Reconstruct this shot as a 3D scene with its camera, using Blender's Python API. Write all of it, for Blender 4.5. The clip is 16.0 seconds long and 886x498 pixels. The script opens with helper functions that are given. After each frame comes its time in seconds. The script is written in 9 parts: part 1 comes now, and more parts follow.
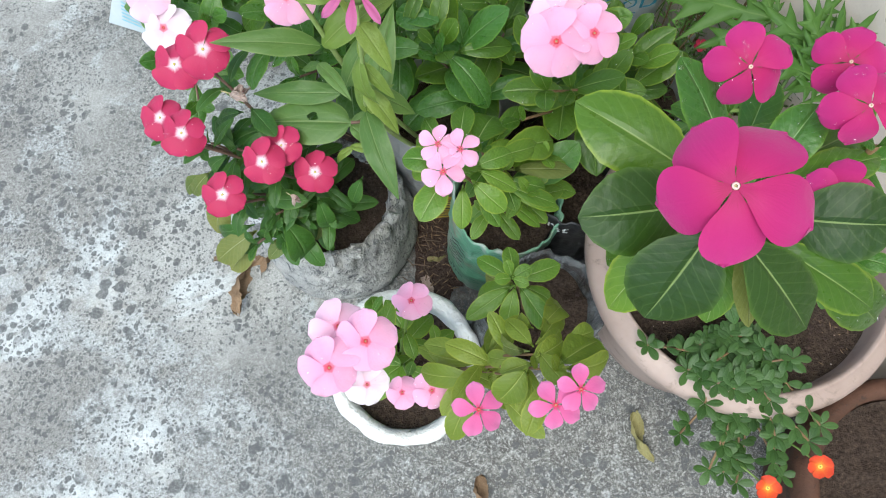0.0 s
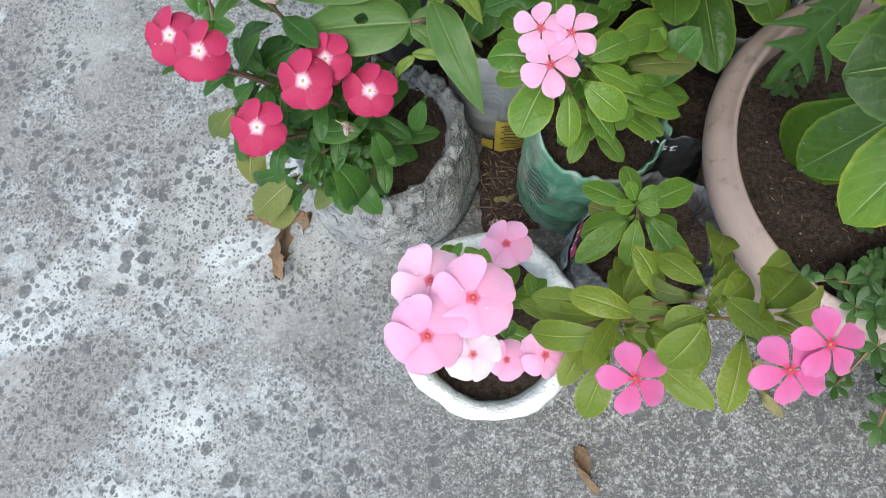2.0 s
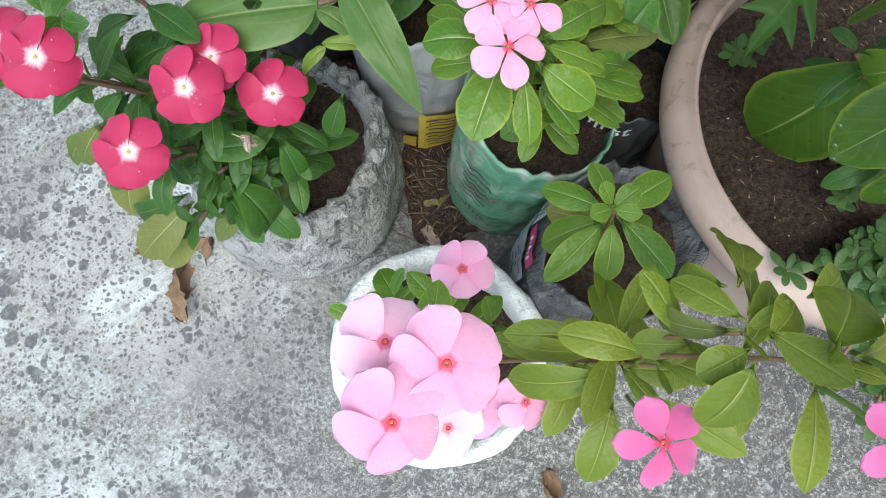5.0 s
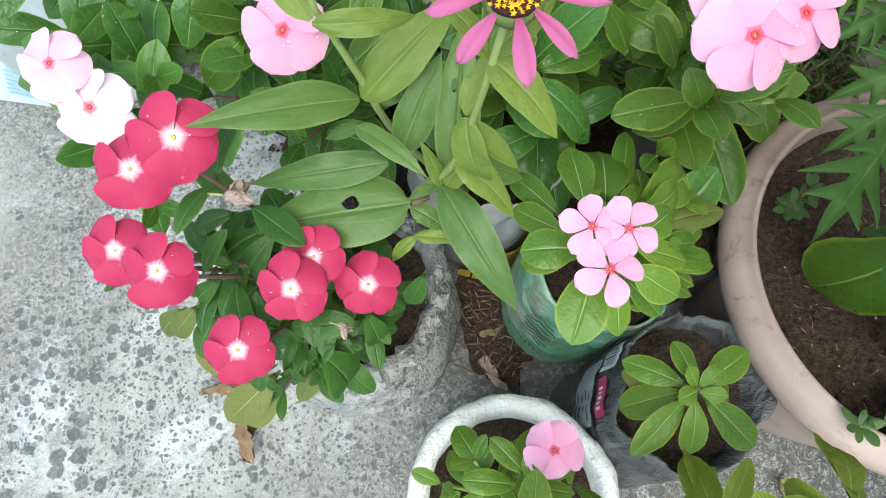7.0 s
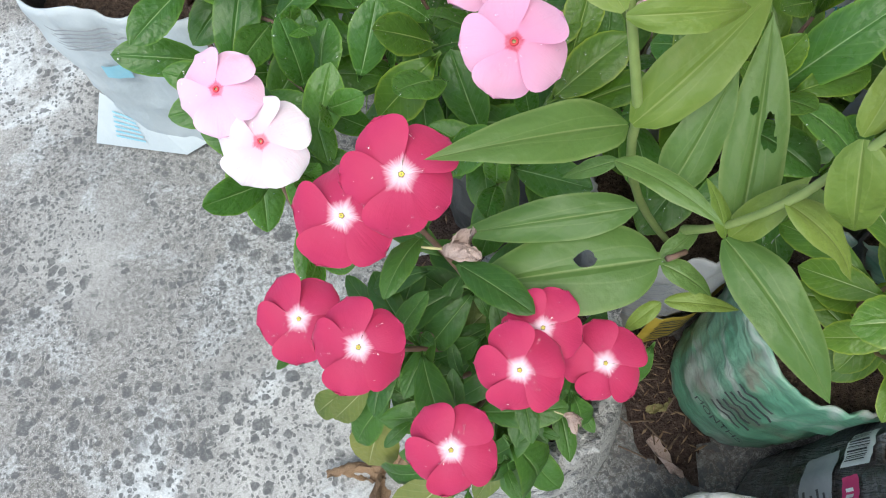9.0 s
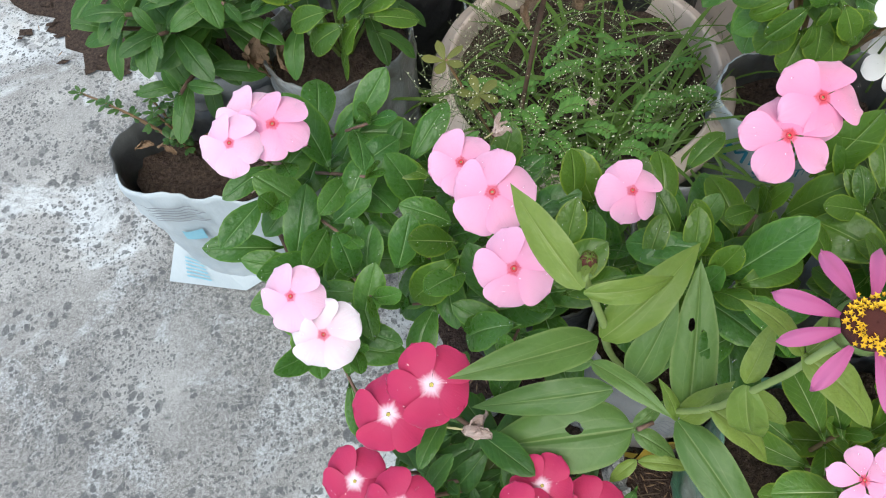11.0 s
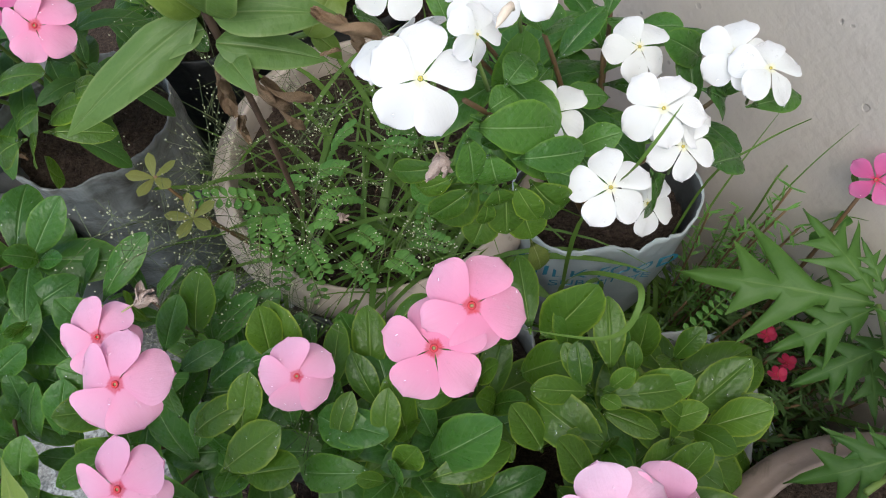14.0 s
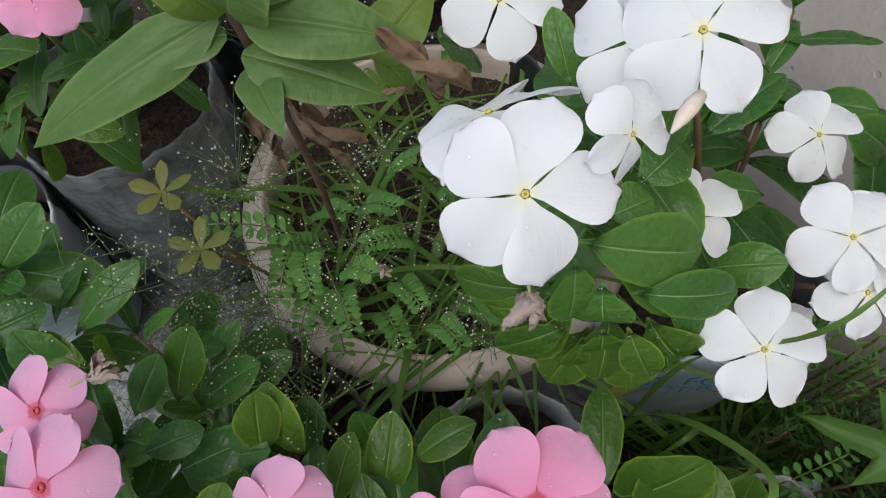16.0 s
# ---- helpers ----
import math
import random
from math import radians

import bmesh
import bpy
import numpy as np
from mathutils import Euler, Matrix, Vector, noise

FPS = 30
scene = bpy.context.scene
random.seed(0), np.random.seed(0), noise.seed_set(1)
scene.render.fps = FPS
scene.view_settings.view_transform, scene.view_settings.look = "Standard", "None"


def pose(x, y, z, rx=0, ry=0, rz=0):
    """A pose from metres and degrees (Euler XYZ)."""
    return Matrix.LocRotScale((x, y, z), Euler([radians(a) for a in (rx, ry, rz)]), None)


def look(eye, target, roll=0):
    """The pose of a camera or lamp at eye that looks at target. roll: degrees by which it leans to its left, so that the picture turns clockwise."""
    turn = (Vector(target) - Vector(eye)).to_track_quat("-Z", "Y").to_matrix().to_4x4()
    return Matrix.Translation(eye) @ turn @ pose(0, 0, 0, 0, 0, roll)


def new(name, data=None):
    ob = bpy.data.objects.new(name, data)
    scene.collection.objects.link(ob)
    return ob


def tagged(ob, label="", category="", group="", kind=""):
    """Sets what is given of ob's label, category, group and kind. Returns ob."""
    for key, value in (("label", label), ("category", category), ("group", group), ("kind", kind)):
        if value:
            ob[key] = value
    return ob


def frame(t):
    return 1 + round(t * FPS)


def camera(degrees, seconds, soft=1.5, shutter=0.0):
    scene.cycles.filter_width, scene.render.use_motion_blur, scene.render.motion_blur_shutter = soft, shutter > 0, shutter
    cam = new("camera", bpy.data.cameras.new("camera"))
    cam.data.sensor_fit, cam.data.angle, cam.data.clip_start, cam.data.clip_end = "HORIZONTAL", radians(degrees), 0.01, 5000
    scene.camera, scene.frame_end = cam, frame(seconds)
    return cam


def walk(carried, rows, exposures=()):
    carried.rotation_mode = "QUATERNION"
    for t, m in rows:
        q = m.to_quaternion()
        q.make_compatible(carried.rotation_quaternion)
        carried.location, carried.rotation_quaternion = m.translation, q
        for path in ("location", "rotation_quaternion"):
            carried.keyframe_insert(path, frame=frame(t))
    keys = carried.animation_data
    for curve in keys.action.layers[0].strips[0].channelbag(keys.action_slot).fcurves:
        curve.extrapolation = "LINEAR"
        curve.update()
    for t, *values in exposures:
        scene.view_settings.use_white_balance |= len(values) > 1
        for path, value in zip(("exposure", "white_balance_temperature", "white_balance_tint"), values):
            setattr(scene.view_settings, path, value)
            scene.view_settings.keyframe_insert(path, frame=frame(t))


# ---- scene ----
cam = camera(66.0, 16.0, 1.1)
PATH = [
    (0, (0.015, 0.133, 0.89), (-0.008, 0.774, -1.004), 0.6),
    (0.5, (-0.014, 0.122, 0.85), (-0.049, 0.699, -1.065), -1.8),
    (1, (-0.036, 0.126, 0.812), (-0.134, 0.693, -1.104), -8.3),
    (1.5, (-0.035, 0.142, 0.775), (-0.119, 0.676, -1.151), -8.0),
    (2, (-0.044, 0.156, 0.759), (-0.128, 0.677, -1.171), -10.4),
    (2.5, (-0.051, 0.166, 0.742), (-0.083, 0.685, -1.189), -6.5),
    (3, (-0.056, 0.176, 0.713), (-0.042, 0.677, -1.224), -3.1),
    (3.2, (-0.056, 0.178, 0.699), (-0.032, 0.65, -1.244), -2.3),
    (5.3, (-0.064, 0.22, 0.676), (0.147, 0.679, -1.259), 16.1),
    (5.5, (-0.06, 0.231, 0.687), (0.171, 0.697, -1.244), 17.2),
    (6, (-0.059, 0.262, 0.707), (0.154, 0.826, -1.2), 10.8),
    (6.5, (-0.076, 0.278, 0.706), (0.13, 0.868, -1.194), 9.1),
    (7, (-0.105, 0.284, 0.715), (0.07, 0.905, -1.178), 6.7),
    (7.5, (-0.133, 0.291, 0.704), (0.039, 0.91, -1.191), 6.8),
    (8, (-0.172, 0.306, 0.673), (-0.024, 0.938, -1.219), 6.7),
    (8.5, (-0.198, 0.323, 0.641), (-0.107, 1.005, -1.237), 0.9),
    (9, (-0.201, 0.337, 0.631), (-0.125, 1.11, -1.213), -2.6),
    (9.5, (-0.195, 0.341, 0.658), (-0.166, 1.151, -1.17), -6.7),
    (10, (-0.189, 0.349, 0.691), (-0.172, 1.236, -1.101), -8.0),
    (10.2, (-0.193, 0.349, 0.705), (-0.187, 1.271, -1.069), -8.2),
    (12.3, (-0.129, 0.384, 0.797), (-0.076, 1.347, -0.956), -6.9),
    (12.5, (-0.102, 0.389, 0.795), (-0.076, 1.342, -0.964), -9.4),
    (13, (-0.03, 0.409, 0.784), (0.002, 1.338, -0.987), -9.1),
    (13.5, (0.011, 0.448, 0.757), (0.071, 1.348, -1.028), -6.7),
    (14, (0.026, 0.472, 0.745), (0.095, 1.36, -1.046), -3.3),
    (14.5, (0.026, 0.499, 0.738), (0.046, 1.43, -1.032), -5.4),
    (15, (0.036, 0.523, 0.712), (0.05, 1.433, -1.069), -3.9),
    (15.5, (0.036, 0.546, 0.686), (-0.003, 1.44, -1.102), -3.9),
    (16, (0.022, 0.571, 0.673), (-0.052, 1.435, -1.129), -2.1),
]
EXPOSURES = [(0, 1.08, 6500, 2), (1, 1.0, 6500, 4), (3.2, 0.95, 6500, 5), (5.3, 1.16, 6550, 2), (6.5, 1.27, 6700, 0), (8, 1.17, 6700, 3), (9.5, 0.98, 6650, 6), (10.2, 0.93, 6600, 6),
             (12.3, 0.92, 6550, 4), (13, 0.84, 6600, 4), (14, 0.66, 6600, 6), (15, 0.52, 6550, 6), (16, 0.22, 6550, 8)]
walk(cam, [(t, look(eye, target, roll)) for t, eye, target, roll in PATH], EXPOSURES)

# ---- world and light: bright overcast sky ----
world = bpy.data.worlds.new("sky")
scene.world = world
world.use_nodes = True
wn = world.node_tree
sky = wn.nodes.new("ShaderNodeTexSky")
sky.sky_type, sky.sun_disc = "NISHITA", False
sky.sun_elevation, sky.sun_rotation = radians(62), radians(200)
sky.air_density, sky.dust_density, sky.ozone_density = 1.0, 2.0, 1.2
wn.nodes["Background"].inputs["Strength"].default_value = 0.15
wn.links.new(sky.outputs[0], wn.nodes["Background"].inputs[0])
sun = new("sun", bpy.data.lights.new("sun", "SUN"))
sun.data.energy, sun.data.angle, sun.data.color = 1.5, radians(50), (1.0, 0.99, 0.97)
sun.matrix_world = look((-0.6, -1.2, 3.0), (0, 0.3, 0))


# ---- materials ----
class Nodes:
    """A small helper round a material's node tree."""

    def __init__(self, name, rough=0.6, spec=0.5):
        self.mat = bpy.data.materials.new(name)
        self.mat.use_nodes = True
        self.t = self.mat.node_tree
        self.b = self.t.nodes["Principled BSDF"]
        self.out = self.t.nodes["Material Output"]
        self.b.inputs["Roughness"].default_value = rough
        self.b.inputs["Specular IOR Level"].default_value = spec

    def node(self, kind, **props):
        n = self.t.nodes.new(kind)
        if "data_type" in props:
            n.data_type = props["data_type"]
        if "blend_type" in props:
            n.blend_type = props["blend_type"]
        if "operation" in props:
            n.operation = props["operation"]
        if "feature" in props:
            n.feature = props["feature"]
        if "wave_type" in props:
            n.wave_type, n.bands_direction = props["wave_type"], props["bands_direction"]
        return n

    def put(self, socket, value):
        if isinstance(value, bpy.types.NodeSocket):
            self.t.links.new(value, socket)
        else:
            socket.default_value = value

    def coords(self, which="Object"):
        return self.node("ShaderNodeTexCoord").outputs[which]

    def noise(self, vec, scale, detail=4, rough=0.55, distort=0.0):
        n = self.node("ShaderNodeTexNoise")
        self.put(n.inputs["Vector"], vec)
        n.inputs["Scale"].default_value, n.inputs["Detail"].default_value = scale, detail
        n.inputs["Roughness"].default_value, n.inputs["Distortion"].default_value = rough, distort
        return n.outputs["Fac"]

    def voronoi(self, vec, scale, feature="F1", random=1.0):
        n = self.node("ShaderNodeTexVoronoi", feature=feature)
        self.put(n.inputs["Vector"], vec)
        n.inputs["Scale"].default_value = scale
        n.inputs["Randomness"].default_value = random
        return n

    def ramp(self, fac, *stops):
        n = self.node("ShaderNodeValToRGB")
        self.put(n.inputs[0], fac)
        e = n.color_ramp.elements
        while len(e) < len(stops):
            e.new(0.5)
        for el, (p, c) in zip(e, stops):
            el.position = p
            el.color = (c, c, c, 1) if isinstance(c, (int, float)) else (*c, 1)
        return n.outputs[0]

    def math(self, op, a, b=0.0, c=0.0):
        n = self.node("ShaderNodeMath", operation=op)
        self.put(n.inputs[0], a)
        self.put(n.inputs[1], b)
        self.put(n.inputs[2], c)
        return n.outputs[0]

    def mix(self, fac, a, b, blend="MIX"):
        n = self.node("ShaderNodeMix", data_type="RGBA", blend_type=blend)
        self.put(n.inputs[0], fac)
        for s, v in ((n.inputs[6], a), (n.inputs[7], b)):
            self.put(s, (*v, 1) if isinstance(v, tuple) and len(v) == 3 else v)
        return n.outputs[2]

    def bump(self, height, strength=0.3, dist=0.002):
        n = self.node("ShaderNodeBump")
        self.put(n.inputs["Height"], height)
        n.inputs["Strength"].default_value, n.inputs["Distance"].default_value = strength, dist
        self.t.links.new(n.outputs[0], self.b.inputs["Normal"])
        return n.outputs[0]

    def color(self, value):
        self.put(self.b.inputs["Base Color"], (*value, 1) if isinstance(value, tuple) else value)

    def random(self):
        return self.node("ShaderNodeObjectInfo").outputs["Random"]

    def uv(self):
        s = self.node("ShaderNodeSeparateXYZ")
        self.t.links.new(self.coords("UV"), s.inputs[0])
        return s.outputs[0], s.outputs[1]

    def translucent(self, colour, share):
        tr = self.node("ShaderNodeBsdfTranslucent")
        self.put(tr.inputs[0], colour)
        m = self.node("ShaderNodeMixShader")
        m.inputs[0].default_value = share
        self.t.links.new(self.b.outputs[0], m.inputs[1])
        self.t.links.new(tr.outputs[0], m.inputs[2])
        self.t.links.new(m.outputs[0], self.out.inputs[0])


def stretched(m, p, x, y, z):
    """Coordinates drawn out along an axis."""
    n = m.node("ShaderNodeVectorMath", operation="MULTIPLY")
    m.put(n.inputs[0], p)
    n.inputs[1].default_value = (x, y, z)
    return n.outputs[0]


def concrete_material():
    m = Nodes("weathered_concrete", 0.9, 0.3)
    p = m.coords("Object")
    warp = m.node("ShaderNodeMix", data_type="VECTOR")
    warp.inputs[0].default_value = 0.012
    nz = m.node("ShaderNodeTexNoise")
    m.put(nz.inputs["Vector"], p)
    nz.inputs["Scale"].default_value = 45
    m.put(warp.inputs[4], p)
    m.put(warp.inputs[5], nz.outputs["Color"])
    warp_fine = m.node("ShaderNodeMix", data_type="VECTOR")
    warp_fine.inputs[0].default_value = 0.0045
    nz_fine = m.node("ShaderNodeTexNoise")
    m.put(nz_fine.inputs["Vector"], p)
    nz_fine.inputs["Scale"].default_value = 170
    m.put(warp_fine.inputs[4], warp.outputs[1])
    m.put(warp_fine.inputs[5], nz_fine.outputs["Color"])
    q = warp_fine.outputs[1]
    big = m.noise(p, 3.3, 4, 0.6)
    mid = m.noise(p, 14, 6, 0.65)
    fine = m.noise(p, 420, 3, 0.7)
    grit = m.noise(p, 1100, 2, 0.6)
    base = m.mix(m.ramp(mid, (0.3, 0.0), (0.7, 1.0)), (0.23, 0.232, 0.222), (0.43, 0.435, 0.415))
    # pale blue-white lichen crust
    crust = m.ramp(m.noise(p, 5.2, 6, 0.66, 0.5), (0.485, 0.0), (0.545, 1.0))
    base = m.mix(m.math("MULTIPLY", crust, 0.9), base, (0.52, 0.56, 0.57))
    sand = m.ramp(m.noise(p, 5.1, 5, 0.7, 0.3), (0.55, 0.0), (0.68, 1.0))
    base = m.mix(m.math("MULTIPLY", sand, 0.5), base, (0.34, 0.30, 0.235))
    # a damp, densely overgrown stretch by the terracotta pot, with its shade painted in
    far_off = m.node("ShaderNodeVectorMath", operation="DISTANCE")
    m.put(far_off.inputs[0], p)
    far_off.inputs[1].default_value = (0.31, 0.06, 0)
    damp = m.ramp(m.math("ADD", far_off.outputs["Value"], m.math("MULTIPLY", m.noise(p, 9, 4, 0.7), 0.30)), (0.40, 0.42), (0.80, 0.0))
    # grime thinned in stretches beside the pots, thickened in one further out
    def blotch(x, y, reach, depth):
        d = m.node("ShaderNodeVectorMath", operation="DISTANCE")
        m.put(d.inputs[0], p)
        d.inputs[1].default_value = (x, y, 0)
        return m.ramp(m.math("ADD", d.outputs["Value"], m.math("MULTIPLY", m.noise(p, 11, 5, 0.7), 0.26)), (reach, depth), (reach + 0.16, 0.0))
    # grey grimy zones, speckled
    grime = m.math("ADD", m.math("MULTIPLY", big, 0.75), m.math("MULTIPLY", mid, 0.25))
    grime = m.math("ADD", m.math("SUBTRACT", grime, m.math("MAXIMUM", blotch(-0.16, 0.31, 0.20, 0.09), blotch(-0.17, 0.13, 0.22, 0.08))), blotch(-0.50, 0.62, 0.26, 0.07))
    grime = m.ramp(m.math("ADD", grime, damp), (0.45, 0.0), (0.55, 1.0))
    speck = m.ramp(m.noise(p, 260, 4, 0.75), (0.38, 0.0), (0.58, 1.0))
    base = m.mix(m.math("MULTIPLY", grime, m.math("MULTIPLY_ADD", speck, 0.58, 0.30)), base, (0.105, 0.102, 0.095))
    # black algae and painted shade in that damp stretch, broken by pale crumbs
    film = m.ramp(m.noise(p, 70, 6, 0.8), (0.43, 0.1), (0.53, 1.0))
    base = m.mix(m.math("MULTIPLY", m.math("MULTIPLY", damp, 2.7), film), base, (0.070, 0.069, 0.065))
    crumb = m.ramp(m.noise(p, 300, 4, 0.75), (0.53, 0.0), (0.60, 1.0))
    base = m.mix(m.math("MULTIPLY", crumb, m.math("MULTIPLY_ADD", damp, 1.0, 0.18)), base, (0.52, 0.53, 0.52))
    base = m.mix(m.math("MULTIPLY", m.ramp(fine, (0.38, 1.0), (0.54, 0.0)), m.math("MULTIPLY_ADD", crust, -0.24, 0.46)), base, (0.085, 0.085, 0.08))
    base = m.mix(m.math("MULTIPLY", m.ramp(grit, (0.52, 0.0), (0.66, 1.0)), 0.36), base, (0.72, 0.73, 0.71))
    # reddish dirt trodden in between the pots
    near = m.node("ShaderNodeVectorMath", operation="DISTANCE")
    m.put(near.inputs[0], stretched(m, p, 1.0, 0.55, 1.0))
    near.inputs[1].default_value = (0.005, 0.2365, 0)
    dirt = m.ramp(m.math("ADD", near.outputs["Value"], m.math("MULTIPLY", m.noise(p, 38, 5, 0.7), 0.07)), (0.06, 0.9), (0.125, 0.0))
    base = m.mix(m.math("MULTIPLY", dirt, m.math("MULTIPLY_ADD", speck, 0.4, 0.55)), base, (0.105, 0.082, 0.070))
    # round dark lichen spots of three sizes, in colonies
    for scale, r0, r1, seed, lo in ((44, 0.31, 0.36, 0.0, 0.49), (66, 0.31, 0.37, 5.3, 0.48), (105, 0.31, 0.40, 3.7, 0.43), (230, 0.32, 0.45, 8.1, 0.39)):
        v = m.voronoi(q, scale)
        shift = m.node("ShaderNodeVectorMath", operation="ADD")
        m.put(shift.inputs[0], p)
        shift.inputs[1].default_value = (seed, seed * 2, 0)
        keep = m.ramp(m.noise(shift.outputs[0], 5 if scale < 100 else 9, 3), (lo + 0.02, 0.0), (lo + 0.09, 1.0))
        sep = m.node("ShaderNodeSeparateColor")
        m.t.links.new(v.outputs["Color"], sep.inputs[0])
        radius = m.math("MULTIPLY", sep.outputs[0], 1.2)
        spot = m.ramp(m.math("DIVIDE", v.outputs["Distance"], m.math("ADD", radius, 0.15)), (r0, 1.0), (r1, 0.0))
        spot = m.math("MULTIPLY", m.math("MULTIPLY", spot, keep), m.math("MULTIPLY_ADD", speck, 0.26, 0.66))
        base = m.mix(spot, base, (0.090, 0.095, 0.097))
    m.color(base)
    m.bump(m.math("ADD", m.math("MULTIPLY", fine, 0.7), m.math("MULTIPLY", mid, 1.5)), 0.55, 0.0022)
    return m.mat


def mottled(name, a, b, scale, rough=0.7, bump=0.3, bscale=None, spec=0.4, dist=0.0015, dirt=None, dirt_at=0.6, metal=0.0):
    """Two tones, grain and stains."""
    m = Nodes(name, rough, spec)
    p = m.coords("Object")
    c = m.mix(m.ramp(m.noise(p, scale, 5, 0.6), (0.3, 0.0), (0.7, 1.0)), a, b)
    if dirt:
        c = m.mix(m.ramp(m.noise(p, scale * 2.3, 6, 0.68, 0.5), (dirt_at, 0.0), (dirt_at + 0.12, 0.85)), c, dirt)
    m.color(c)
    m.b.inputs["Metallic"].default_value = metal
    m.bump(m.noise(p, bscale or scale * 6, 4, 0.6), bump, dist)
    return m.mat


def leaf_material(name, dark, light, vein, edge=None, gloss=0.38, veins=9.0, share=0.26, strength=0.5, old=None, ribs=False):
    """Leaf blade: pale midrib, side veins, a lighter margin, variation from leaf to leaf. U runs across, V along."""
    m = Nodes(name, gloss, 0.32)
    u, v = m.uv()
    d = m.math("ABSOLUTE", m.math("SUBTRACT", u, 0.5))
    rnd = m.random()
    p = m.coords("Object")
    c = m.mix(m.math("ADD", m.math("MULTIPLY", rnd, 0.75), m.math("MULTIPLY", m.noise(p, 4, 3), 0.35)), dark, light)
    if edge:
        rim = m.ramp(m.math("ADD", d, m.math("MULTIPLY", m.noise(p, 9, 3), 0.05)), (0.455, 0.0), (0.52, 1.0))
        c = m.mix(m.math("MULTIPLY", rim, m.math("MULTIPLY_ADD", rnd, 0.5, 0.42)), c, edge)
    c = m.mix(m.ramp(m.noise(p, 7, 5, 0.65, 0.3), (0.48, 0.0), (0.75, 0.45)), c, light)
    c = m.mix(m.ramp(m.noise(p, 26, 3, 0.6), (0.52, 0.0), (0.8, 0.5)), c, dark)
    side = m.math("SINE", m.math("MULTIPLY", m.math("SUBTRACT", v, m.math("MULTIPLY", d, 0.55)), veins * 6.283))
    sidev = m.math("MULTIPLY", m.ramp(side, (0.86, 0.0), (1.0, 1.0)), 0.10)
    c = m.mix(sidev, c, vein)
    if old:
        spots = m.ramp(m.noise(p, 9, 5, 0.7), (0.62, 0.0), (0.7, 0.9))
        c = m.mix(m.math("MULTIPLY", spots, m.ramp(rnd, (0.55, 0.0), (0.9, 1.0))), c, old)
    taper = m.math("MULTIPLY_ADD", v, -0.020, 0.028)
    mid = m.ramp(m.math("DIVIDE", d, taper), (0.45, 1.0), (1.15, 0.0))
    c = m.mix(m.math("MULTIPLY", mid, m.math("MULTIPLY_ADD", v, -0.35, 0.92)), c, vein)
    if ribs:
        rib = m.ramp(m.math("ABSOLUTE", m.math("SUBTRACT", d, m.math("MULTIPLY", m.math("SUBTRACT", 1.0, v), 0.26))), (0.0, 0.28), (0.018, 0.0))
        c = m.mix(rib, c, vein)
        c = m.mix(m.ramp(m.noise(p, 22, 4, 0.7), (0.5, 0.0), (0.8, 0.35)), c, dark)
    m.color(c)
    m.put(m.b.inputs["Roughness"], m.math("MULTIPLY_ADD", m.noise(p, 12, 3), 0.22, gloss - 0.1))
    h = m.math("ADD", m.math("MULTIPLY", side, -0.012), m.math("MULTIPLY", m.ramp(d, (0.0, 0.0), (0.07, 1.0)), 0.9))
    m.bump(m.math("ADD", h, m.math("ADD", m.math("MULTIPLY", m.noise(p, 6, 2), 0.6), m.math("MULTIPLY", m.noise(p, 30, 3), 0.12))), 0.6 * strength, 0.010)
    m.translucent(m.mix(0.5, c, (0.25, 0.42, 0.03)), share)
    return m.mat


def petal_material(name, inner, main, outer, eye, eye_at=0.2, eye_soft=0.12, share=0.25, vary=0.12, streak=0.3, bumpy=0.10):
    """Petal: colour by the way out from the eye, fine streaks along."""
    m = Nodes(name, 0.55, 0.25)
    u, v = m.uv()
    p = m.coords("Object")
    st = m.node("ShaderNodeCombineXYZ")
    m.put(st.inputs[0], m.math("MULTIPLY", u, 26.0))
    m.put(st.inputs[1], m.math("MULTIPLY", v, 1.6))
    m.put(st.inputs[2], m.math("MULTIPLY", m.random(), 9.0))
    streaks = m.noise(st.outputs[0], 1.0, 3, 0.6)
    vv = m.math("ADD", v, m.math("MULTIPLY", m.math("SUBTRACT", streaks, 0.5), streak))
    c = m.ramp(vv, (0.0, eye), (eye_at, eye), (eye_at + eye_soft, inner), (0.62, main), (1.0, outer))
    c = m.mix(m.math("MULTIPLY", m.ramp(streaks, (0.4, 0.0), (0.65, 1.0)), vary), c, inner)
    c = m.mix(m.math("MULTIPLY", m.random(), 0.22), c, outer)
    m.color(c)
    m.bump(m.math("ADD", m.math("MULTIPLY", streaks, 0.6), m.noise(p, 5, 3)), bumpy, 0.03)
    m.b.inputs["Sheen Weight"].default_value = 0.15
    m.translucent(c, share)
    return m.mat


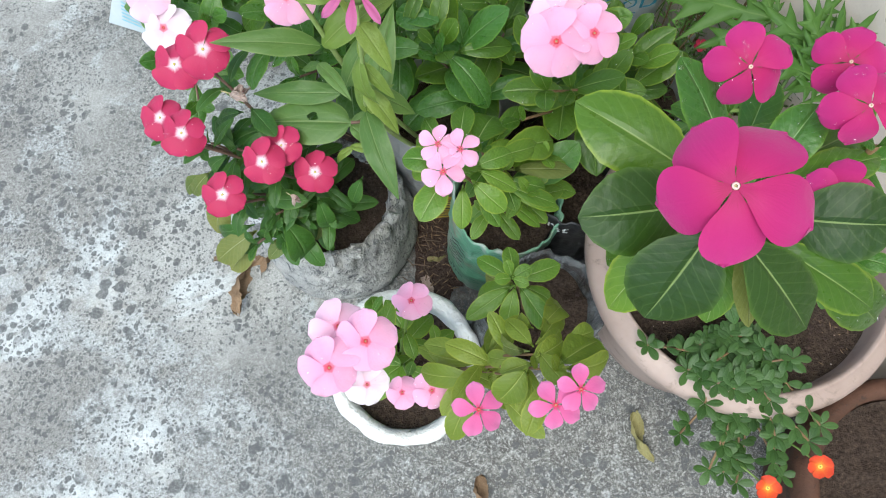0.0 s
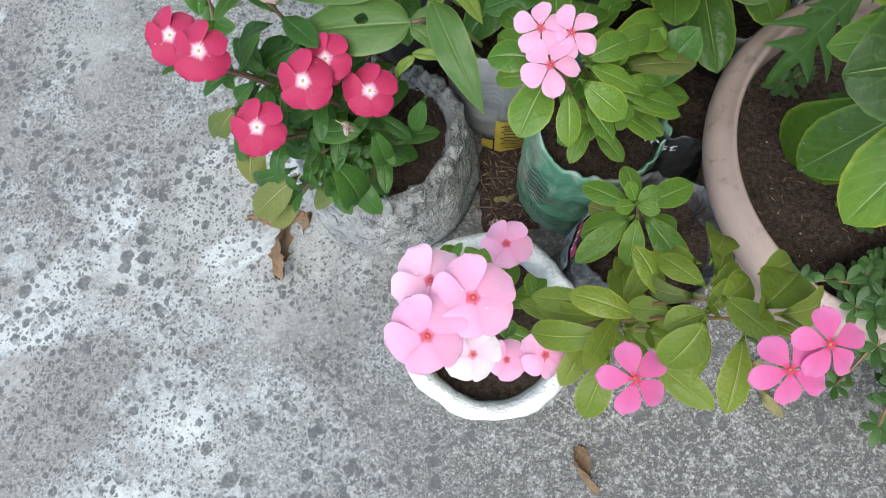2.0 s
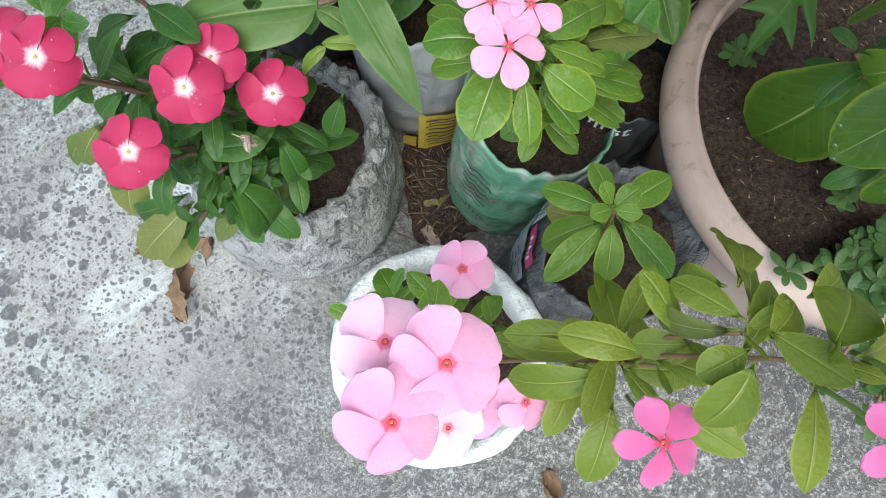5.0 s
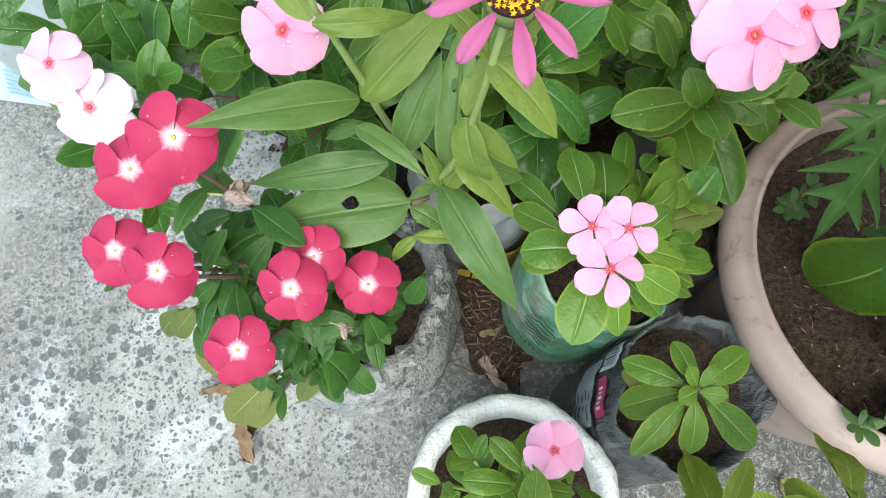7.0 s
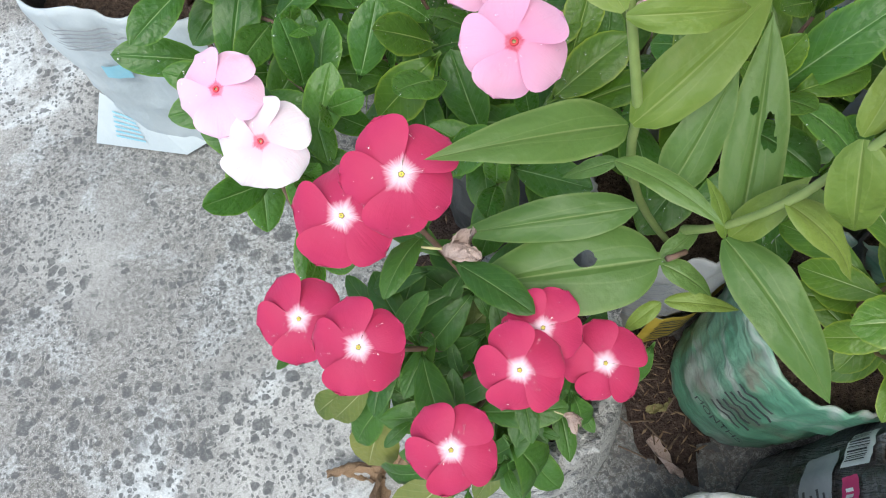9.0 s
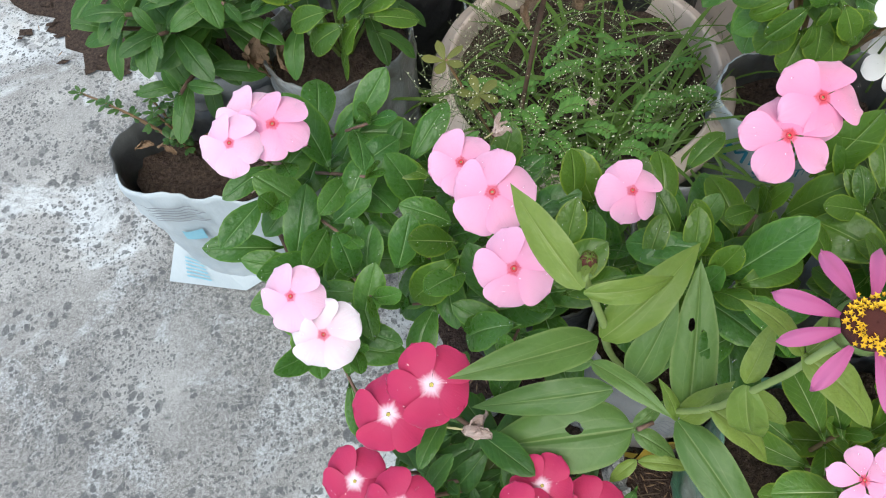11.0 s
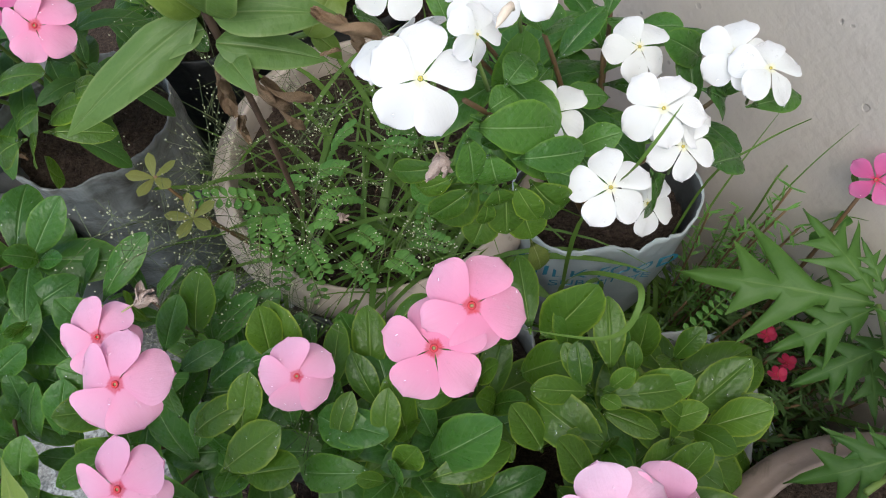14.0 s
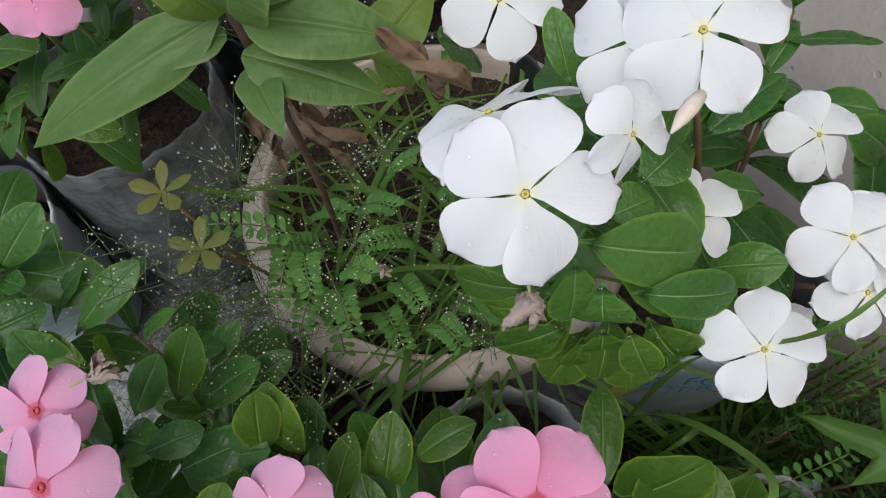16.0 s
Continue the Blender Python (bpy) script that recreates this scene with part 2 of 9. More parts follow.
def cement_material():
    """Coarse crumbling cement: pale grit, blue-grey aggregate, dark pits."""
    m = Nodes("rough_cement", 0.95, 0.25)
    p = m.coords("Object")
    n1, n2, n3 = m.noise(p, 18, 5, 0.65, 0.6), m.noise(p, 75, 5, 0.7, 0.8), m.noise(p, 330, 3, 0.7)
    c = m.mix(m.ramp(n1, (0.32, 0.0), (0.68, 1.0)), (0.38, 0.385, 0.38), (0.64, 0.64, 0.62))
    c = m.mix(m.ramp(n2, (0.52, 0.0), (0.66, 0.85)), c, (0.075, 0.082, 0.095))
    c = m.mix(m.ramp(n2, (0.30, 0.8), (0.42, 0.0)), c, (0.60, 0.60, 0.58))
    c = m.mix(m.ramp(n3, (0.60, 0.0), (0.74, 0.45)), c, (0.14, 0.14, 0.14))
    m.color(c)
    m.bump(m.math("ADD", m.math("MULTIPLY", n2, 3.0), n3), 1.0, 0.005)
    return m.mat


M = {}
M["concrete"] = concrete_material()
M["cement"] = cement_material()
M["whitewash"] = mottled("whitewashed_cement", (0.62, 0.63, 0.61), (0.82, 0.83, 0.81), 38, 0.85, 1.0, 150, 0.3, 0.004, (0.22, 0.25, 0.19), 0.63)
M["planter"] = mottled("beige_plastic", (0.29, 0.215, 0.185), (0.38, 0.295, 0.26), 16, 0.5, 0.35, 160, 0.4, 0.001, (0.16, 0.125, 0.10), 0.56)
M["planter_pale"] = mottled("faded_beige_plastic", (0.40, 0.33, 0.285), (0.55, 0.47, 0.41), 16, 0.55, 0.4, 140, 0.4, 0.001, (0.17, 0.13, 0.10), 0.60)
M["terracotta"] = mottled("damp_terracotta", (0.058, 0.028, 0.018), (0.10, 0.048, 0.031), 30, 0.8, 0.6, 160, 0.3, 0.002, (0.03, 0.022, 0.018), 0.56)
M["soil"] = mottled("dark_soil", (0.025, 0.017, 0.013), (0.105, 0.074, 0.056), 240, 0.95, 1.0, 520, 0.2, 0.006, (0.19, 0.155, 0.125), 0.60)
M["soil_red"] = mottled("damp_reddish_soil", (0.030, 0.019, 0.016), (0.115, 0.078, 0.066), 200, 0.92, 1.0, 480, 0.2, 0.006, (0.24, 0.20, 0.175), 0.58)
def wall_material():
    """Painted plaster with trowel marks, runs of dust and small chips."""
    m = Nodes("beige_wall_paint", 0.85, 0.3)
    p = m.coords("Object")
    c = m.mix(m.ramp(m.noise(p, 5, 5, 0.6), (0.3, 0.0), (0.7, 1.0)), (0.57, 0.49, 0.43), (0.64, 0.56, 0.495))
    c = m.mix(m.ramp(m.noise(p, 38, 5, 0.7), (0.55, 0.0), (0.75, 0.5)), c, (0.43, 0.355, 0.30))
    v = m.voronoi(p, 42)
    near = m.ramp(m.noise(p, 7, 3), (0.5, 0.0), (0.62, 1.0))
    chip = m.math("MULTIPLY", m.ramp(m.math("ADD", v.outputs["Distance"], m.math("MULTIPLY", m.noise(p, 160, 3), 0.16)), (0.17, 1.0), (0.22, 0.0)), near)
    c = m.mix(m.math("MULTIPLY", chip, 0.75), c, (0.26, 0.215, 0.185))
    m.color(c)
    m.bump(m.math("SUBTRACT", m.math("ADD", m.noise(p, 60, 4, 0.6), m.math("MULTIPLY", m.noise(p, 12, 3), 1.5)), m.math("MULTIPLY", chip, 2.0)), 0.28, 0.004)
    return m.mat


M["wall"] = wall_material()
M["bag_white"] = mottled("white_printed_plastic", (0.33, 0.385, 0.41), (0.45, 0.50, 0.52), 10, 0.42, 0.5, 35, 0.4, 0.004, (0.28, 0.33, 0.36), 0.66)
M["bag_pale"] = mottled("pale_grey_plastic", (0.26, 0.265, 0.27), (0.40, 0.405, 0.40), 12, 0.4, 0.6, 40, 0.5, 0.004, (0.14, 0.15, 0.16), 0.62)
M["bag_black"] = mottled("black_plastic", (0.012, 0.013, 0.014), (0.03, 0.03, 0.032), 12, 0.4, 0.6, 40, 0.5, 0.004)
M["bag_green"] = None
M["ink_blue"] = mottled("blue_ink", (0.02, 0.16, 0.25), (0.035, 0.22, 0.32), 40, 0.5, 0.1)
M["ink_pale"] = mottled("pale_blue_ink", (0.16, 0.38, 0.48), (0.25, 0.47, 0.55), 60, 0.5, 0.1)
M["ink_dark"] = mottled("dark_ink", (0.03, 0.035, 0.04), (0.06, 0.065, 0.07), 40, 0.5, 0.1)
M["ink_white"] = mottled("white_ink", (0.55, 0.58, 0.58), (0.7, 0.72, 0.72), 60, 0.5, 0.1)
M["ink_pink"] = mottled("pink_ink", (0.42, 0.03, 0.12), (0.5, 0.05, 0.16), 60, 0.5, 0.1)
M["ink_yellow"] = mottled("yellow_ink", (0.45, 0.34, 0.04), (0.55, 0.42, 0.07), 60, 0.5, 0.1)
M["ink_grey"] = mottled("grey_ink", (0.22, 0.24, 0.26), (0.3, 0.32, 0.34), 60, 0.5, 0.1)
M["stem"] = mottled("green_stem", (0.10, 0.17, 0.035), (0.17, 0.25, 0.06), 50, 0.5, 0.2)
M["stem_pale"] = mottled("pale_green_stem", (0.19, 0.27, 0.08), (0.27, 0.34, 0.12), 50, 0.5, 0.2)
M["stem_red"] = mottled("reddish_stem", (0.13, 0.075, 0.04), (0.21, 0.13, 0.06), 50, 0.55, 0.2)
M["stem_brown"] = mottled("woody_brown_stem", (0.10, 0.06, 0.045), (0.18, 0.11, 0.08), 60, 0.7, 0.4)
M["vinca"] = leaf_material("periwinkle_leaf", (0.020, 0.085, 0.012), (0.062, 0.170, 0.020), (0.28, 0.40, 0.14), (0.17, 0.29, 0.03), 0.34)
M["vinca_lime"] = leaf_material("lime_periwinkle_leaf", (0.046, 0.128, 0.015), (0.130, 0.235, 0.028), (0.44, 0.52, 0.24), (0.30, 0.37, 0.04), 0.34)
M["vinca_blue"] = leaf_material("deep_green_periwinkle_leaf", (0.021, 0.090, 0.018), (0.078, 0.192, 0.034), (0.28, 0.41, 0.18), (0.16, 0.31, 0.04), 0.28, 9.0, 0.28)
M["vinca_dark"] = leaf_material("dull_green_periwinkle_leaf", (0.020, 0.070, 0.014), (0.050, 0.135, 0.022), (0.20, 0.30, 0.11), (0.10, 0.19, 0.03), 0.4)
M["vinca_olive"] = leaf_material("olive_periwinkle_leaf", (0.095, 0.150, 0.016), (0.175, 0.225, 0.028), (0.36, 0.40, 0.12), (0.28, 0.31, 0.035), 0.42)
M["vinca_mid"] = leaf_material("fresh_green_periwinkle_leaf", (0.026, 0.080, 0.010), (0.075, 0.155, 0.018), (0.26, 0.35, 0.11), (0.24, 0.33, 0.035), 0.30)
M["vinca_fade"] = leaf_material("fading_periwinkle_leaf", (0.075, 0.125, 0.028), (0.20, 0.20, 0.055), (0.40, 0.42, 0.22), None, 0.5, 9, 0.25, 0.5, (0.16, 0.085, 0.04))
M["zinnia"] = leaf_material("zinnia_leaf", (0.058, 0.128, 0.030), (0.108, 0.190, 0.048), (0.20, 0.27, 0.10), (0.20, 0.27, 0.09), 0.42, 4, 0.28, 0.5, None, True)
M["zinnia_pale"] = leaf_material("young_zinnia_leaf", (0.105, 0.180, 0.032), (0.180, 0.250, 0.048), (0.25, 0.31, 0.10), (0.22, 0.28, 0.08), 0.45, 4, 0.3, 0.5, None, True)
M["weed"] = leaf_material("weed_leaf", (0.065, 0.19, 0.040), (0.13, 0.29, 0.06), (0.17, 0.30, 0.08), None, 0.45, 5, 0.25, 0.2)
M["weed_olive"] = leaf_material("olive_weed_leaf", (0.105, 0.125, 0.030), (0.175, 0.180, 0.050), (0.20, 0.22, 0.07), None, 0.5, 5, 0.25, 0.2)
M["purslane"] = leaf_material("purslane_leaf", (0.018, 0.056, 0.014), (0.060, 0.128, 0.034), (0.10, 0.18, 0.06), (0.10, 0.18, 0.05), 0.40, 3, 0.2, 0.2)
M["grass"] = leaf_material("grass_blade", (0.052, 0.125, 0.022), (0.125, 0.220, 0.042), (0.15, 0.23, 0.06), None, 0.42, 2, 0.28, 0.2)
M["daisy_leaf"] = leaf_material("lobed_leaf", (0.034, 0.100, 0.016), (0.076, 0.165, 0.030), (0.12, 0.21, 0.05), (0.09, 0.18, 0.03), 0.5, 6, 0.24, 0.3)
# periwinkle leaf with the shade under the magenta flowers put into its colour
M["vinca_deep"] = leaf_material("shaded_periwinkle_leaf", (0.009, 0.034, 0.006), (0.026, 0.066, 0.010), (0.24, 0.33, 0.11), (0.07, 0.14, 0.02), 0.42)
M["needle"] = leaf_material("moss_rose_needle", (0.030, 0.070, 0.018), (0.075, 0.135, 0.036), (0.10, 0.16, 0.05), None, 0.45, 2, 0.2, 0.2)
M["dead"] = mottled("dry_brown_leaf", (0.15, 0.09, 0.052), (0.33, 0.23, 0.145), 90, 0.8, 0.6, 150, 0.2, 0.002, (0.09, 0.05, 0.03), 0.6)
M["dead_pale"] = mottled("dry_papery_petal", (0.36, 0.25, 0.21), (0.58, 0.48, 0.43), 70, 0.8, 0.6, 150, 0.2, 0.002)
M["leaf_yellow"] = mottled("fallen_olive_leaf", (0.15, 0.14, 0.055), (0.28, 0.25, 0.11), 60, 0.7, 0.4, 150, 0.3, 0.001, (0.10, 0.07, 0.045), 0.58)
M["red"] = petal_material("red_petal", (0.42, 0.028, 0.095), (0.44, 0.026, 0.092), (0.42, 0.024, 0.096), (0.82, 0.66, 0.74), 0.07, 0.17, 0.22, 0.12, 0.2)
M["pink"] = petal_material("light_pink_petal", (0.78, 0.31, 0.49), (0.82, 0.41, 0.60), (0.82, 0.47, 0.66), (0.60, 0.06, 0.12), 0.08, 0.05, 0.3, 0.22, 0.14)
M["blush"] = petal_material("blush_petal", (0.82, 0.42, 0.60), (0.85, 0.53, 0.70), (0.86, 0.60, 0.76), (0.62, 0.10, 0.20), 0.07, 0.05, 0.3, 0.22, 0.14)
M["palewhite"] = petal_material("pinkish_white_petal", (0.80, 0.50, 0.60), (0.84, 0.74, 0.82), (0.86, 0.82, 0.87), (0.60, 0.12, 0.20), 0.07, 0.05, 0.3, 0.22, 0.14)
M["coral"] = petal_material("coral_pink_petal", (0.79, 0.25, 0.43), (0.82, 0.35, 0.53), (0.83, 0.43, 0.61), (0.62, 0.05, 0.08), 0.08, 0.05, 0.3, 0.22, 0.14)
M["hot"] = petal_material("hot_pink_petal", (0.58, 0.085, 0.25), (0.60, 0.12, 0.31), (0.64, 0.20, 0.41), (0.50, 0.02, 0.09), 0.1, 0.06, 0.28)
M["magenta"] = petal_material("magenta_petal", (0.40, 0.010, 0.105), (0.42, 0.014, 0.145), (0.44, 0.026, 0.18), (0.34, 0.008, 0.08), 0.12, 0.1, 0.25)
M["white"] = petal_material("white_petal", (0.80, 0.815, 0.78), (0.84, 0.845, 0.85), (0.85, 0.84, 0.86), (0.86, 0.84, 0.60), 0.05, 0.06, 0.3, 0.12, 0.3, 0.10)
M["zin_petal"] = petal_material("zinnia_petal", (0.40, 0.070, 0.20), (0.44, 0.105, 0.25), (0.45, 0.13, 0.28), (0.383, 0.060, 0.170), 0.05, 0.1, 0.25)
M["eye_yellow"] = mottled("yellow_eye", (0.60, 0.48, 0.06), (0.72, 0.60, 0.12), 300, 0.6, 0.2)
M["eye_red"] = mottled("red_eye", (0.50, 0.03, 0.05), (0.60, 0.06, 0.07), 300, 0.6, 0.2)
M["eye_pale"] = mottled("pale_eye", (0.66, 0.40, 0.38), (0.75, 0.52, 0.45), 300, 0.6, 0.2)
M["disc_yellow"] = mottled("yellow_florets", (0.62, 0.36, 0.015), (0.75, 0.50, 0.03), 300, 0.6, 0.3)
M["disc_dark"] = mottled("dark_maroon_disc", (0.05, 0.010, 0.008), (0.11, 0.025, 0.015), 400, 0.7, 0.6)
M["orange"] = petal_material("orange_petal", (0.62, 0.10, 0.012), (0.56, 0.055, 0.012), (0.52, 0.04, 0.02), (0.62, 0.25, 0.02), 0.15, 0.2, 0.2)
M["crimson"] = petal_material("crimson_petal", (0.45, 0.02, 0.06), (0.45, 0.02, 0.07), (0.42, 0.02, 0.07), (0.45, 0.02, 0.05), 0.1, 0.1, 0.2)
M["bud_cream"] = mottled("cream_bud", (0.62, 0.50, 0.40), (0.75, 0.66, 0.55), 200, 0.6, 0.2)
M["tube"] = mottled("pale_flower_tube", (0.30, 0.32, 0.12), (0.42, 0.36, 0.2), 80, 0.6, 0.2)
M["seedhead"] = mottled("pale_grass_seed", (0.42, 0.44, 0.27), (0.66, 0.66, 0.47), 80, 0.8, 0.2)
M["seedstalk"] = mottled("thin_grass_stalk", (0.06, 0.09, 0.035), (0.12, 0.145, 0.06), 80, 0.8, 0.2)
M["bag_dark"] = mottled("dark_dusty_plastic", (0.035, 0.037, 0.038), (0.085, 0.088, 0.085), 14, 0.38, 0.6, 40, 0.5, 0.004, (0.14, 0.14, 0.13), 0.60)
M["twig"] = mottled("dry_twig", (0.10, 0.07, 0.05), (0.2, 0.14, 0.1), 80, 0.8, 0.4)


def water_material():
    """Clear drops: what lies below shows through, the sky glints off the edge."""
    m = Nodes("water_drop", 0.03, 0.5)
    clear = m.node("ShaderNodeBsdfTransparent")
    glint = m.node("ShaderNodeBsdfGlossy")
    glint.inputs["Roughness"].default_value = 0.08
    edge = m.node("ShaderNodeFresnel")
    edge.inputs["IOR"].default_value = 1.25
    w = m.node("ShaderNodeMixShader")
    m.put(w.inputs[0], m.math("MULTIPLY_ADD", edge.outputs[0], 0.7, 0.045))
    m.t.links.new(clear.outputs[0], w.inputs[1])
    m.t.links.new(glint.outputs[0], w.inputs[2])
    m.t.links.new(w.outputs[0], m.out.inputs[0])
    return m.mat


M["water"] = water_material()


def film_material(name, dark, light, soil_tone, streak=0.7):
    """Thin smoky film: pale streaks painted as light on its long creases, soil showing through."""
    m = Nodes(name, 0.3, 0.5)
    p = m.coords("Object")
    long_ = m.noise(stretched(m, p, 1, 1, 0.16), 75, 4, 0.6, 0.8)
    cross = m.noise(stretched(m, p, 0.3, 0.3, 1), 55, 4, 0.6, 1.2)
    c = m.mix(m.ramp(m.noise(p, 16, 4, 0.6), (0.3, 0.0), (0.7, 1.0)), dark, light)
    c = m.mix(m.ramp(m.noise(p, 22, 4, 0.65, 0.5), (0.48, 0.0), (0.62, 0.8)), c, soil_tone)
    # crease highlights put into the base colour
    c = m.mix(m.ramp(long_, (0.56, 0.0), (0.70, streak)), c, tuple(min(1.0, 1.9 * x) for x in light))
    m.color(c)
    m.bump(m.math("ADD", m.math("MULTIPLY", long_, 2.0 * streak), cross), 0.3 + 0.8 * streak, 0.006)
    return m.mat


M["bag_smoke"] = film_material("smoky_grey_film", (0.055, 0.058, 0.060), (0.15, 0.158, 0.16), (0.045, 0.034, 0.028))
M["bag_film"] = film_material("dusty_translucent_film", (0.12, 0.13, 0.132), (0.26, 0.28, 0.285), (0.07, 0.065, 0.058), 0.2)


def green_bag_material():
    """Green printed film: fine dark lines, pale bare stretches, soil showing through."""
    m = Nodes("green_printed_plastic", 0.34, 0.5)
    p = m.coords("Object")
    w = m.node("ShaderNodeTexWave", wave_type="BANDS", bands_direction="Z")
    m.put(w.inputs["Vector"], p)
    w.inputs["Scale"].default_value, w.inputs["Distortion"].default_value = 48, 3
    w.inputs["Detail"].default_value, w.inputs["Detail Scale"].default_value = 3, 0.5
    n = m.noise(stretched(m, p, 1, 1, 1.6), 15, 3, 0.5, 0.8)
    c = m.mix(m.ramp(m.noise(p, 9, 3, 0.5), (0.4, 0.0), (0.6, 1.0)), (0.12, 0.31, 0.20), (0.25, 0.42, 0.31))
    c = m.mix(m.ramp(w.outputs["Fac"], (0.74, 0.0), (0.90, 0.35)), c, (0.07, 0.19, 0.13))
    c = m.mix(m.ramp(n, (0.53, 0.0), (0.62, 0.75)), c, (0.42, 0.46, 0.43))
    c = m.mix(m.ramp(m.noise(p, 19, 4, 0.6, 0.4), (0.56, 0.0), (0.68, 0.8)), c, (0.19, 0.16, 0.13))
    m.color(c)
    m.bump(m.math("ADD", m.noise(stretched(m, p, 0.5, 0.5, 1), 60, 4, 0.5, 1.0), m.math("MULTIPLY", m.noise(p, 20, 3), 0.7)), 0.5, 0.006)
    return m.mat


M["bag_green"] = green_bag_material()


# ---- building blocks ----
UP = Vector((0, 0, 1))


def mesh_from(name, verts, faces, material, uvs=None, smooth=True, extra=()):
    me = bpy.data.meshes.new(name)
    me.from_pydata(verts, [], faces)
    me.materials.append(material)
    for m in extra:
        me.materials.append(m)
    if uvs is not None:
        layer = me.uv_layers.new(name="UVMap")
        flat = [c for f in faces for i in f for c in uvs[i]]
        layer.data.foreach_set("uv", flat)
    if smooth:
        me.polygons.foreach_set("use_smooth", [True] * len(faces))
    me.update()
    return me


def thing(name, base, label, category, group="", kind=""):
    """An Empty at the base of a thing, which parents its parts."""
    ob = new(name)
    ob.location = base
    ob.empty_display_size = 0.02
    return tagged(ob, label, category, group, kind)


def part(name, me, parent, m=None, label=""):
    """One mesh object under a thing or a part. m: its pose in the world for parts of a thing, in the part for pieces of a part."""
    ob = new(name, me)
    ob.parent = parent
    if parent.type == "EMPTY":
        ob.matrix_parent_inverse = Matrix.Translation(parent.location).inverted()
    if m is not None:
        ob.matrix_basis = m
    return tagged(ob, label)


def piece(name, me, parent, m):
    """A piece of a part, posed in the part's own space."""
    ob = new(name, me)
    ob.parent = parent
    ob.matrix_basis = m
    return ob


def solo(name, me, m, label, category, group="", kind=""):
    ob = new(name, me)
    ob.matrix_basis = m
    return tagged(ob, label, category, group, kind)


def tube_mesh(name, pts, radii, material, sides=6):
    pts = [Vector(p) for p in pts]
    verts, faces = [], []
    side = Vector((1, 0, 0))
    for i, p in enumerate(pts):
        d = (pts[min(i + 1, len(pts) - 1)] - pts[max(i - 1, 0)]).normalized()
        side = (side - d * side.dot(d))
        side = side.normalized() if side.length > 1e-4 else d.orthogonal().normalized()
        other = d.cross(side)
        r = radii[i] if isinstance(radii, (list, tuple)) else radii
        for k in range(sides):
            a = 2 * math.pi * k / sides
            verts.append(p + side * (r * math.cos(a)) + other * (r * math.sin(a)))
    for i in range(len(pts) - 1):
        for k in range(sides):
            a, b = i * sides + k, i * sides + (k + 1) % sides
            faces.append((a, b, b + sides, a + sides))
    faces.append(tuple(range(sides))[::-1])
    faces.append(tuple(range((len(pts) - 1) * sides, len(pts) * sides)))
    return mesh_from(name, verts, faces, material)


def bezier(a, b, c, n=9):
    a, b, c = Vector(a), Vector(b), Vector(c)
    return [(1 - s) ** 2 * a + 2 * s * (1 - s) * b + s * s * c for s in (i / (n - 1) for i in range(n))]


def blade_width(shape, s):
    """Half-outline of a leaf by the way along it."""
    if shape == "vinca":
        if s < 0.07:
            return 0.05
        q = (s - 0.07) / 0.93
        return 0.06 + 0.94 * math.sin(0.5 * math.pi * q / 0.58) ** 0.95 if q < 0.58 else max(0.0, 1 - ((q - 0.58) / 0.42) ** 2.0) ** 0.62
    if shape == "lance":
        q = max(0.0, (s - 0.02) / 0.98)
        return 0.16 * (1 - q) + (q ** 0.58 * (1 - q) ** 0.98) / 0.355
    if shape == "spoon":
        return 0.10 + 0.90 * math.sin(math.pi * s ** 1.7) ** 0.6
    if shape == "grass":
        return 0.5 + 0.5 * math.sin(math.pi * min(1, s * 0.9 + 0.1)) if s < 0.6 else max(0.03, (1 - s) / 0.4) ** 0.8
    return 1.0


